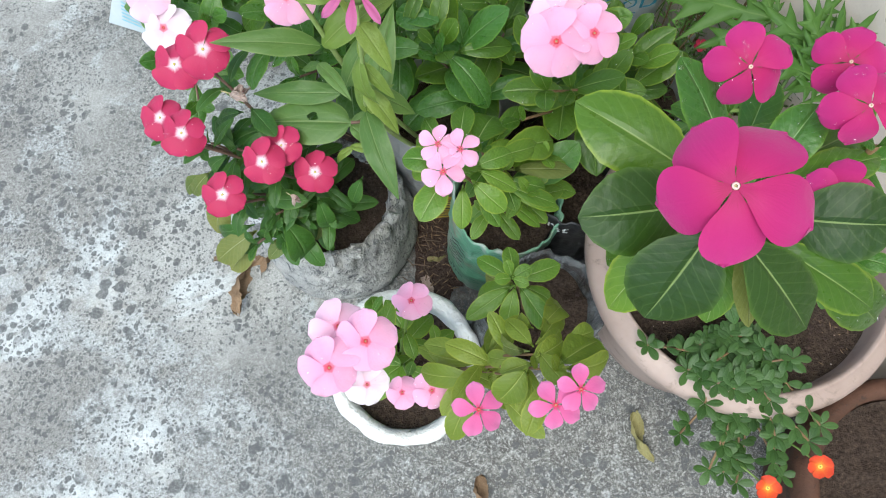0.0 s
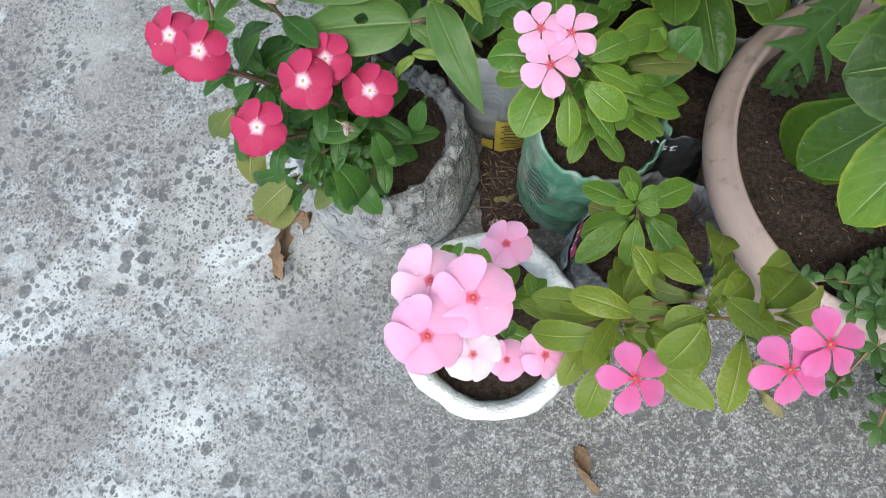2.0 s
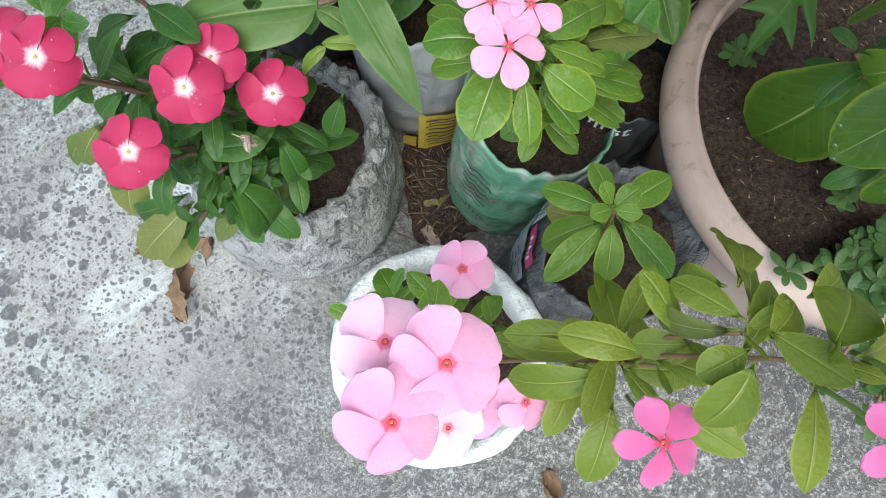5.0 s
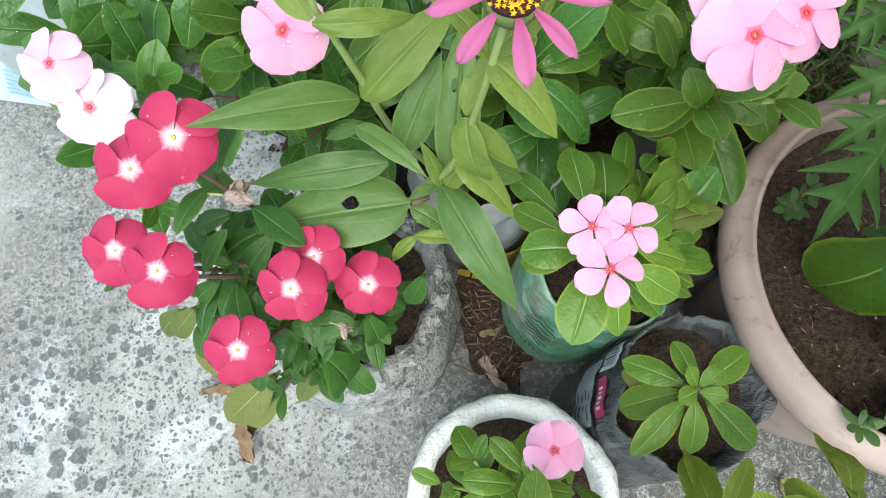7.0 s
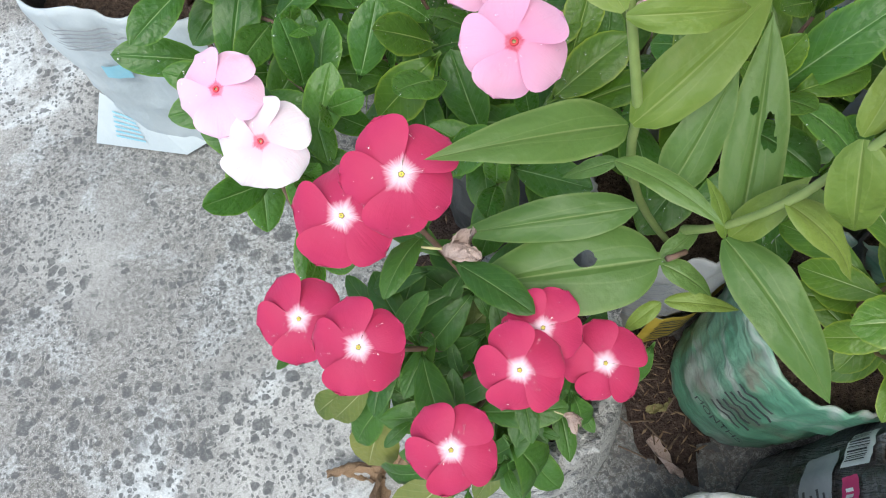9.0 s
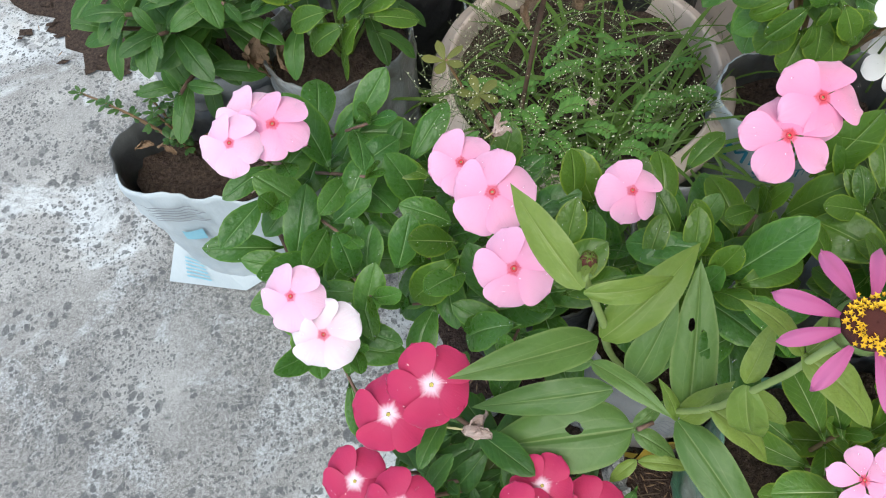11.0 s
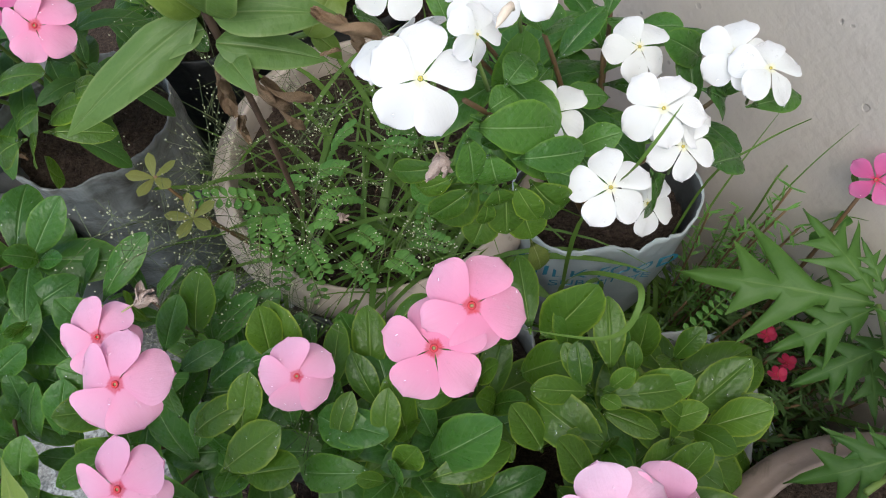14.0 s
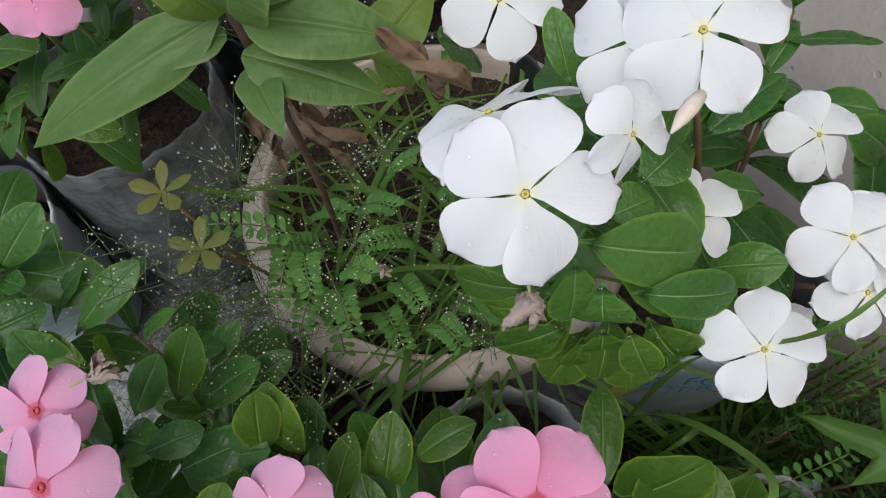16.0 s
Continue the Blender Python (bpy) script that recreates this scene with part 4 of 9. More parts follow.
# ---- pots and bags ----
def white_pot():
    t = thing("white_pot", (-0.03, 0.2536, 0), "small round white-painted cement flower pot on the concrete", "flower pot")
    m = Matrix.Translation((-0.03, 0.2536, 0))
    prof = [(0.062, 0.0), (0.066, 0.02), (0.072, 0.06), (0.078, 0.10), (0.081, 0.118), (0.085, 0.122), (0.0865, 0.13), (0.085, 0.138), (0.080, 0.142), (0.074, 0.140),
            (0.0705, 0.134), (0.069, 0.12), (0.067, 0.095)]
    part("body", lathe("body", prof, M["whitewash"], 120, 0.0042, 24, 2, 0.012, 0.006, 0.11), t, m)
    part("soil", soil_mesh(0.069, 0.112, M["soil"], 3, 0.006), t, m)
    tagged(part("loose_soil", crumbs(0, 0.062, 0.115, 60, 0.003, M["soil_red"], 5), t, m), kind="stuff")


def cement_pot():
    t = thing("cement_pot", (-0.137, 0.458, 0), "rough grey cement pot with a broken crumbling rim", "flower pot")
    m = Matrix.Translation((-0.137, 0.458, 0))
    verts, faces = [], []
    segs = 170
    prof = [(0.100, 0.0), (0.104, 0.010), (0.102, 0.025), (0.098, 0.042), (0.095, 0.06), (0.091, 0.078), (0.088, 0.094), (0.085, 0.106), (0.080, 0.112), (0.074, 0.110), (0.070, 0.10), (0.068, 0.08)]
    prof = [q for u, v in zip(prof, prof[1:]) for q in (u, tuple((x + y) / 2 for x, y in zip(u, v)))] + prof[-1:]
    for i, (r, z) in enumerate(prof):
        for k in range(segs):
            a = 2 * math.pi * k / segs
            p = Vector((r * math.cos(a), r * math.sin(a), z))
            near = noise.voronoi(Vector((p.x, p.y, p.z * 0.45)) * 62 + Vector((0, 0, 3)))[0]
            rock = min(0.35, near[1] - near[0]) - 0.15
            big = noise.noise(p * 22 + Vector((4, 1, 2)))
            fine = noise.noise(p * 75) + 0.6 * noise.noise(p * 170)
            chip = max(0.0, noise.noise(Vector((math.cos(a) * 2.4, math.sin(a) * 2.4, 3.0))) + 0.15)
            up = max(0.0, z - 0.05) / 0.07
            rr = r + 0.006 * big + (0.0012 + 0.0025 * up) * fine + (0.002 + 0.014 * min(1, up)) * rock
            verts.append((rr * math.cos(a), rr * math.sin(a), z + up * (0.012 * fine + 0.026 * (0.4 - chip) + 0.012 * big) + up * 0.02 * rock if i > 7 else z))
    for i in range(len(prof) - 1):
        for k in range(segs):
            a, b = i * segs + k, i * segs + (k + 1) % segs
            faces.append((a, b, b + segs, a + segs))
    part("body", mesh_from("body", verts, faces, M["cement"]), t, m)
    part("soil", soil_mesh(0.074, 0.094, M["soil"], 9, 0.007), t, m)
    tagged(part("loose_soil", crumbs(0, 0.070, 0.099, 110, 0.0035, M["soil_red"], 15), t, m), kind="stuff")
    rng = random.Random(8)
    for k in range(7):
        a = -2.2 + 0.38 * k
        me = crumbs(0, 0.001, 0, 1, 0.013, M["cement"], 60 + k, "chunk")
        part("chunk", me, t, m @ Matrix.Translation((0.080 * math.cos(a), 0.080 * math.sin(a), 0.114 + rng.uniform(-0.004, 0.004))))


def planter(centre, r, z, seed, label, skin="planter"):
    t = thing("planter", (*centre, 0), label, "planter", "wide beige planters")
    m = Matrix.Translation((*centre, 0))
    prof = [(r * 0.72, 0.0), (r * 0.74, 0.01), (r * 0.90, z * 0.72), (r * 0.925, z - 0.022), (r * 0.935, z - 0.018), (r * 0.985, z - 0.016), (r - 0.001, z - 0.012), (r, z - 0.006),
            (r - 0.001, z), (r - 0.004, z + 0.006), (r - 0.010, z + 0.010), (r - 0.0165, z + 0.012), (r - 0.0175, z + 0.0145), (r - 0.0205, z + 0.015), (r - 0.0225, z + 0.012), (r - 0.024, z),
            (r * 0.83, z - 0.05)]
    part("body", lathe("body", prof, M[skin], 96, 0.0012, 9, seed), t, m)
    part("soil", soil_mesh(r - 0.024, z - 0.016, M["soil"], seed + 20, 0.007), t, m)
    tagged(part("loose_soil", crumbs(0, r * 0.83, z - 0.012, 260, 0.0038, M["soil_red"], seed + 5), t, m), kind="stuff")
    tagged(part("straw", crumbs(0, r * 0.83, z - 0.010, 190, 0.0006, M["dead"], seed + 6, "straw", 8.0), t, m), kind="stuff")
    tagged(part("grit", crumbs(0, r * 0.83, z - 0.010, 60, 0.0013, M["dead_pale"], seed + 8, "grit", 1.6), t, m), kind="stuff")
    return t


white_pot()
cement_pot()
planter((0.326, 0.373), 0.168, 0.205, 1, "wide round beige plastic planter with rolled rim")
planter((-0.004, 0.860), 0.166, 0.178, 4, "wide round beige planter overgrown with weeds, stained rim", "planter_pale")

terr = thing("terracotta_pot", (0.50, 0.135, 0), "damp dark terracotta pot with thick rim", "flower pot")
tp = [(0.085, 0.0), (0.098, 0.02), (0.112, 0.10), (0.116, 0.125), (0.122, 0.13), (0.125, 0.15), (0.122, 0.166), (0.114, 0.17), (0.106, 0.166), (0.102, 0.14), (0.098, 0.11)]
part("body", lathe("body", tp, M["terracotta"], 72, 0.0012, 12, 6), terr, Matrix.Translation((0.50, 0.135, 0)))
part("soil", soil_mesh(0.101, 0.145, M["soil"], 31, 0.006), terr, Matrix.Translation((0.50, 0.135, 0)))

G_C = (0.066, 0.430)
green_bag = grow_bag("grow_bag", "green and white printed plastic bag filled with soil, creased", G_C, 0.060, 0.185, M["bag_green"], 0.165, 3, 0.03, 0.93, (0.06, 0.02))
for k in range(7):
    wrap_patch("print", G_C, 0.060, -2.75 + 0.03 * (k % 3), -2.30 + 0.06 * (k % 2), 0.085 + 0.009 * k, 0.088 + 0.009 * k, M["ink_dark"], green_bag, 0.004, (0.06, 0.02), 0.03, 3)
wrap_text("print", "MONTHS", G_C, 0.060, -2.52, 0.072, 0.010, M["ink_dark"], green_bag, 0.008, (0.06, 0.02), 0.03, 3)

YEL_C = (-0.003, 0.542)
yellow_bag = grow_bag("grow_bag", "pale plastic bag with a yellow printed foot, filled with soil", YEL_C, 0.062, 0.20, M["bag_pale"], 0.16, 7, 0.04)
wrap_patch("print", YEL_C, 0.060, -2.0, -1.78, 0.008, 0.034, M["ink_yellow"], yellow_bag, 0.004, (0, 0), 0.04, 7, 0.003)
wrap_patch("print", YEL_C, 0.061, -1.75, -0.55, 0.008, 0.085, M["ink_yellow"], yellow_bag, 0.004, (0, 0), 0.04, 7, 0.003)
for k in range(9):
    wrap_patch("print", YEL_C, 0.061, -1.65 + 0.05 * (k % 2), -0.75 + 0.08 * (k % 3), 0.014 + 0.0075 * k, 0.0168 + 0.0075 * k, M["ink_dark"], yellow_bag, 0.0052, (0, 0), 0.04, 7)
for k in range(8):
    wrap_patch("print", YEL_C, 0.061, -2.3 + 0.06 * (k % 3), -1.65 + 0.08 * (k % 2), 0.085 + 0.011 * k, 0.087 + 0.011 * k, M["ink_grey"], yellow_bag, 0.0045, (0, 0), 0.04, 7)

SPR_C, SPR_LEAN = (0.078, 0.304), (0.22, 0.05)
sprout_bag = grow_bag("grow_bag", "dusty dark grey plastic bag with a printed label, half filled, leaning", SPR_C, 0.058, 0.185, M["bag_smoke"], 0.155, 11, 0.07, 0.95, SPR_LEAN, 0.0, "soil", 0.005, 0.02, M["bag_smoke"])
wrap_patch("label_panel", SPR_C, 0.058, 2.38, 3.28, 0.112, 0.146, M["ink_grey"], sprout_bag, 0.005, SPR_LEAN, 0.07, 11)
for k in range(4):
    wrap_patch("print", SPR_C, 0.058, 2.80 + 0.05 * (k % 2), 3.20 - 0.06 * (k % 3), 0.117 + 0.007 * k, 0.1195 + 0.007 * k, M["ink_dark"], sprout_bag, 0.0058, SPR_LEAN, 0.07, 11)
wrap_patch("label_panel", SPR_C, 0.058, 2.20, 2.62, 0.152, 0.176, M["ink_white"], sprout_bag, 0.0052, SPR_LEAN, 0.07, 11)
for k in range(12):
    a = 2.24 + 0.028 * k
    wrap_patch("barcode_bar", SPR_C, 0.058, a, a + 0.010 + 0.006 * (k % 2), 0.155, 0.172, M["ink_dark"], sprout_bag, 0.0062, SPR_LEAN, 0.07, 11)
wrap_patch("label_panel", SPR_C, 0.058, 2.74, 3.22, 0.156, 0.172, M["ink_pink"], sprout_bag, 0.0055, SPR_LEAN, 0.07, 11)
for k in range(5):
    wrap_patch("print", SPR_C, 0.058, 2.86 + 0.06 * k, 2.895 + 0.06 * k, 0.1605, 0.1675, M["ink_white"], sprout_bag, 0.0062, SPR_LEAN, 0.07, 11)

BLK_C = (0.155, 0.455)
black_bag = grow_bag("grow_bag", "black plastic bag with white lettering at the rim", BLK_C, 0.050, 0.19, M["bag_black"], 0.15, 13, 0.05, 0.9)
wrap_text("print", "first", BLK_C, 0.050, -2.1, 0.168, 0.022, M["ink_white"], black_bag, 0.004, (0, 0), 0.05, 13)

INF_C = (0.226, 0.580)
inf_bag = grow_bag("grow_bag", "pale grey plastic bag with blue lettering", INF_C, 0.062, 0.175, M["bag_pale"], 0.15, 17, 0.05, 0.9)
wrap_text("print", "INF", INF_C, 0.062, -1.45, 0.145, 0.020, M["ink_blue"], inf_bag, 0.004, (0, 0), 0.05, 17)

MID_C = (-0.100, 0.640)
grow_bag("grow_bag", "dark grey nursery bag hidden under periwinkle leaves", MID_C, 0.062, 0.19, M["bag_dark"], 0.16, 19, 0.05, 0.9)

FOOD_C = (0.200, 0.772)
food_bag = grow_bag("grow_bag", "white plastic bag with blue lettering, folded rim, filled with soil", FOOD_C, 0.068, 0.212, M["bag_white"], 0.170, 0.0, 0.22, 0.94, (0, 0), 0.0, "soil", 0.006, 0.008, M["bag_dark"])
wrap_text("print", "MILK FOOD", FOOD_C, 0.068, -1.76, 0.170, 0.026, M["ink_blue"], food_bag, 0.0095, (0, 0), 0.22, 0.0)
wrap_text("print", "SUBSTITUTE", FOOD_C, 0.068, -1.70, 0.150, 0.017, M["ink_blue"], food_bag, 0.0095, (0, 0), 0.22, 0.0)

L_C = (-0.402, 0.805)
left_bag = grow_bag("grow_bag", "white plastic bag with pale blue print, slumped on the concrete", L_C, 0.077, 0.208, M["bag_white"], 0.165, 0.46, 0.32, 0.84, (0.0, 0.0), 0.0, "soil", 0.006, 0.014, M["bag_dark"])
for k in range(6):
    wrap_patch("print", L_C, 0.077, -2.60 + 0.03 * (k % 2), -1.95 + 0.10 * (k % 3), 0.196 - 0.0048 * k, 0.1978 - 0.0048 * k, M["ink_grey"], left_bag, 0.006, (0, 0), 0.32, 0.46)
wrap_patch("logo", L_C, 0.077, -2.30, -2.02, 0.138, 0.156, M["ink_pale"], left_bag, 0.007, (0, 0), 0.32, 0.46, 0.003)
wrap_patch("logo", L_C, 0.072, -1.80, -1.62, 0.070, 0.083, M["ink_pale"], left_bag, 0.008, (0, 0), 0.32, 0.46, 0.003)
# the back and far side take the same dark material as the inside
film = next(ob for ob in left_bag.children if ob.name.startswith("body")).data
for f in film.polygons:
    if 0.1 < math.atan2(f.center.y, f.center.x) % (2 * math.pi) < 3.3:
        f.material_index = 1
# the folded lower corner of the bag
fold_pts = [(-0.528, 0.778, 0.003), (-0.430, 0.748, 0.004), (-0.395, 0.760, 0.012), (-0.500, 0.800, 0.058), (-0.460, 0.778, 0.045), (-0.400, 0.772, 0.03), (-0.48, 0.80, 0.004), (-0.40, 0.80, 0.004)]
part("corner_fold", mesh_from("corner_fold", fold_pts, [(0, 1, 4, 3), (1, 2, 5, 4), (0, 3, 6), (3, 4, 5, 7, 6), (0, 6, 7, 2, 1)], M["bag_white"], smooth=False), left_bag)
for k in range(6):
    a, b = Vector(fold_pts[0]).lerp(Vector(fold_pts[3]), 0.25 + 0.1 * k), Vector(fold_pts[1]).lerp(Vector(fold_pts[4]), 0.15 + 0.1 * k)
    a, b = a.lerp(b, 0.25), a.lerp(b, 0.6)
    o = Vector((-0.0005, -0.0022, 0.0012))
    part("print", mesh_from("print", [a + o, b + o, b + o + Vector((0, 0.001, 0.0022)), a + o + Vector((0, 0.001, 0.0022))], [(0, 1, 2, 3)], M["ink_pale"]), left_bag)

C_C = (-0.258, 0.893)
grow_bag("grow_bag", "translucent grey plastic bag, dusty, filled with dark soil", C_C, 0.073, 0.256, M["bag_film"], 0.228, 37, 0.03, 0.90, (0, 0), 0.0, "soil", 0.004, 0.005)
D_C = (-0.392, 0.962)
grow_bag("grow_bag", "pale grey folded plastic bag behind the others", D_C, 0.075, 0.235, M["bag_pale"], 0.19, 41, 0.06, 0.9, (0, 0), 0.03)

# black bags added as a dark backdrop for the shadowy space behind the planter
for k, xy in enumerate(((-0.02, 1.085), (-0.185, 1.065), (0.115, 1.035))):
    grow_bag("grow_bag", "black plastic nursery bag added at the back as a dark backdrop", xy, 0.075, 0.21, M["bag_black"], 0.18, 51 + k, 0.05, 0.92)


def dirt_patch(centre, rx, ry, seed, label, material="soil_red"):
    t = thing("soil_patch", (*centre, 0), label, "soil", kind="stuff")
    vs, fs = [(0, 0, 0.005)], []
    for ring in (0.5, 1.0):
        for k in range(48):
            a = 2 * math.pi * k / 48
            r = ring * (1 + 0.35 * noise.noise(Vector((math.cos(a) * 2, math.sin(a) * 2, seed))) + 0.15 * noise.noise(Vector((math.cos(a) * 7, math.sin(a) * 7, seed))))
            vs.append((r * rx * math.cos(a), r * ry * math.sin(a), 0.0045 if ring < 1 else 0.0012))
    for k in range(48):
        fs.append((0, 1 + k, 1 + (k + 1) % 48))
        fs.append((1 + k, 49 + k, 49 + (k + 1) % 48, 1 + (k + 1) % 48))
    m = Matrix.Translation((*centre, 0))
    part("body", mesh_from("body", vs, fs, M[material]), t, m)
    cm = crumbs(0, 1.0, 0.005, 160, 0.05, M[material], seed)
    cm.transform(Matrix.Diagonal((rx, ry, 1, 1)))
    for v in cm.vertices:
        v.co.z = 0.004 + (v.co.z - 0.005) * 0.06
    part("loose_soil", cm, t, m)
    bits = crumbs(0, 1.0, 0.0, 90, 0.0012, M["dead"], seed + 3, "straw", 6.0)
    for v in bits.vertices:
        v.co = (v.co.x, v.co.y, 0.007 + v.co.z)
    ring = [(math.cos(q * 2.4) * rx * math.sqrt(q / 90) * 0.95, math.sin(q * 2.4) * ry * math.sqrt(q / 90) * 0.95) for q in range(90)]
    for q in range(90):
        o = sum((bits.vertices[q * 6 + i].co for i in range(6)), Vector()) / 6
        for i in range(6):
            w = bits.vertices[q * 6 + i]
            w.co = Vector((ring[q][0], ring[q][1], 0.007)) + (w.co - o)
    tagged(part("straw", bits, t, m), kind="stuff")
    return t


dirt_patch((0.002, 0.430), 0.036, 0.070, 7, "damp reddish soil and litter spilled between the pots")
dirt_patch((-0.10, 0.70), 0.13, 0.10, 9, "dark damp soil under the plants")
# soil patch added so the ground behind the planter reads dark
dirt_patch((-0.05, 1.0), 0.30, 0.16, 11, "dark soil patch added as a backdrop behind the planter", "soil")
dirt_patch((0.20, 0.62), 0.16, 0.10, 13, "dark soil-textured patch at the foot of the wall", "soil")
# another added patch, to darken bare concrete behind the bags
dirt_patch((-0.48, 1.34), 0.34, 0.22, 19, "dark soil and litter patch added to darken the ground behind the bags", "soil")
dirt_patch((0.36, 0.60), 0.14, 0.11, 17, "dark soil-textured patch under the moss rose", "soil")
dirt_patch((-0.125, 0.575), 0.08, 0.05, 15, "dry leaf crumbs and soil behind the cement pot")


# ---- plants ----
def plant(name, base, label, group="periwinkles"):
    return thing(name, base, label, "plant", group)


# red periwinkle in the cement pot
red = plant("periwinkle", (-0.128, 0.462, 0.10), "red periwinkle with white-eyed flowers and dark green leaves")
R0 = (-0.135, 0.455, 0.09)
for i, (tip, size, pairs, reach) in enumerate((
        ((-0.160, 0.405, 0.292), 0.046, 5, 0.6), ((-0.120, 0.410, 0.262), 0.042, 4, 0.6), ((-0.200, 0.378, 0.270), 0.048, 5, 0.6),
        ((-0.235, 0.425, 0.305), 0.048, 5, 0.6), ((-0.258, 0.440, 0.292), 0.046, 4, 0.5), ((-0.205, 0.470, 0.360), 0.050, 5, 0.6),
        ((-0.172, 0.392, 0.215), 0.042, 5, 0.6), ((-0.118, 0.402, 0.200), 0.044, 4, 0.5), ((-0.228, 0.470, 0.230), 0.048, 4, 0.6),
        ((-0.190, 0.362, 0.205), 0.048, 4, 0.5), ((-0.165, 0.445, 0.260), 0.048, 5, 0.6), ((-0.185, 0.420, 0.24), 0.048, 5, 0.6),), 0):
    shoot(red, R0, tip, size * 1.18, pairs, "vinca_dark", 100 + i, reach, 0.002, "stem_brown", 0.7, "vinca_fade")
for i, (tip, size, pairs, reach) in enumerate((
        ((-0.215, 0.400, 0.24), 0.050, 5, 0.6), ((-0.205, 0.440, 0.27), 0.050, 5, 0.6), ((-0.145, 0.395, 0.19), 0.044, 5, 0.6), ((-0.24, 0.455, 0.25), 0.05, 4, 0.5),
        ((-0.165, 0.375, 0.19), 0.046, 5, 0.6),), 12):
    shoot(red, R0, tip, size * 1.18, pairs, "vinca_dark", 100 + i, reach, 0.002, "stem_brown", 0.7, "vinca_fade")
leaf_to(red, "vinca_fade", (-0.191, 0.375, 0.210), (-0.239, 0.345, 0.190), (0.30, -0.11, 1), 1.02, 0)
leaf_to(red, "vinca_dark", (-0.167, 0.376, 0.220), (-0.160, 0.362, 0.160), (0.13, -0.58, 1), 1.24, 1)
leaf_to(red, "vinca_dark", (-0.178, 0.378, 0.220), (-0.192, 0.363, 0.180), (0.10, -0.17, 1), 1.23, 2)
leaf_to(red, "vinca_dark", (-0.191, 0.378, 0.220), (-0.249, 0.371, 0.190), (0.33, -0.56, 1), 0.89, 3)
leaf_to(red, "vinca_dark", (-0.122, 0.409, 0.220), (-0.122, 0.386, 0.172), (-0.10, -0.17, 1), 1.25, 4)
leaf_to(red, "vinca_dark", (-0.134, 0.409, 0.210), (-0.175, 0.398, 0.180), (-0.27, 0.02, 1), 1.28, 5)
leaf_to(red, "vinca_fade", (-0.235, 0.423, 0.250), (-0.267, 0.407, 0.220), (-0.18, -0.49, 1), 0.79, 6)
leaf_to(red, "vinca_dark", (-0.077, 0.420, 0.260), (-0.093, 0.401, 0.228), (-0.11, -0.49, 1), 1.25, 7)
leaf_to(red, "vinca_dark", (-0.171, 0.459, 0.280), (-0.209, 0.428, 0.260), (0.10, -0.17, 1), 0.90, 8)
leaf_to(red, "vinca_dark", (-0.204, 0.456, 0.280), (-0.234, 0.459, 0.240), (-0.37, 0.03, 1), 0.91, 9)
leaf_to(red, "vinca_dark", (-0.212, 0.433, 0.270), (-0.246, 0.421, 0.250), (0.08, -0.41, 1), 1.15, 10)
leaf_to(red, "vinca_dark", (-0.193, 0.465, 0.300), (-0.230, 0.468, 0.280), (0.29, -0.06, 1), 1.04, 11)
leaf_to(red, "vinca_fade", (-0.230, 0.420, 0.210), (-0.255, 0.382, 0.168), (-0.14, -0.33, 1), 1.13, 0)
leaf_to(red, "vinca_dark", (-0.225, 0.420, 0.230), (-0.260, 0.397, 0.196), (-0.39, -0.21, 1), 1.27, 1)
leaf_to(red, "vinca_dark", (-0.166, 0.387, 0.220), (-0.131, 0.350, 0.172), (0.17, -0.02, 1), 1.27, 2)
leaf_to(red, "vinca_dark", (-0.125, 0.404, 0.240), (-0.113, 0.377, 0.202), (0.16, -0.26, 1), 1.28, 3)
leaf_to(red, "vinca_dark", (-0.197, 0.466, 0.270), (-0.207, 0.430, 0.250), (0.07, 0.00, 1), 1.26, 4)
leaf_to(red, "vinca_dark", (-0.169, 0.438, 0.260), (-0.203, 0.430, 0.234), (0.12, -0.63, 1), 1.27, 5)
leaf_to(red, "vinca_dark", (-0.163, 0.461, 0.280), (-0.154, 0.437, 0.244), (0.02, -0.03, 1), 1.28, 6)
for i, (c, w, sp) in enumerate((((-0.162, 0.402, 0.322), 0.041, 0.5), ((-0.147, 0.421, 0.319), 0.037, 0.9), ((-0.117, 0.404, 0.300), 0.039, 0.2), ((-0.198, 0.373, 0.309), 0.041, 0.6),
                                ((-0.232, 0.418, 0.341), 0.042, 0.3), ((-0.259, 0.438, 0.331), 0.040, 0.8), ((-0.203, 0.470, 0.395), 0.045, 0.4), ((-0.229, 0.460, 0.386), 0.042, 0.1))):
    flower(red, "red", c, w * 0.98, (-0.05, -0.38, 1), sp, 20 + i, (c[0] + 0.006, c[1] + 0.012, c[2] - 0.04))
for b, t, k in (((-0.192, 0.375, 0.185), (-0.234, 0.344, 0.16), 0), ((-0.248, 0.426, 0.235), (-0.280, 0.415, 0.21), 3)):
    leaf_to(red, "vinca_fade", b, t, (0, -0.2, 1), 1.0, k)


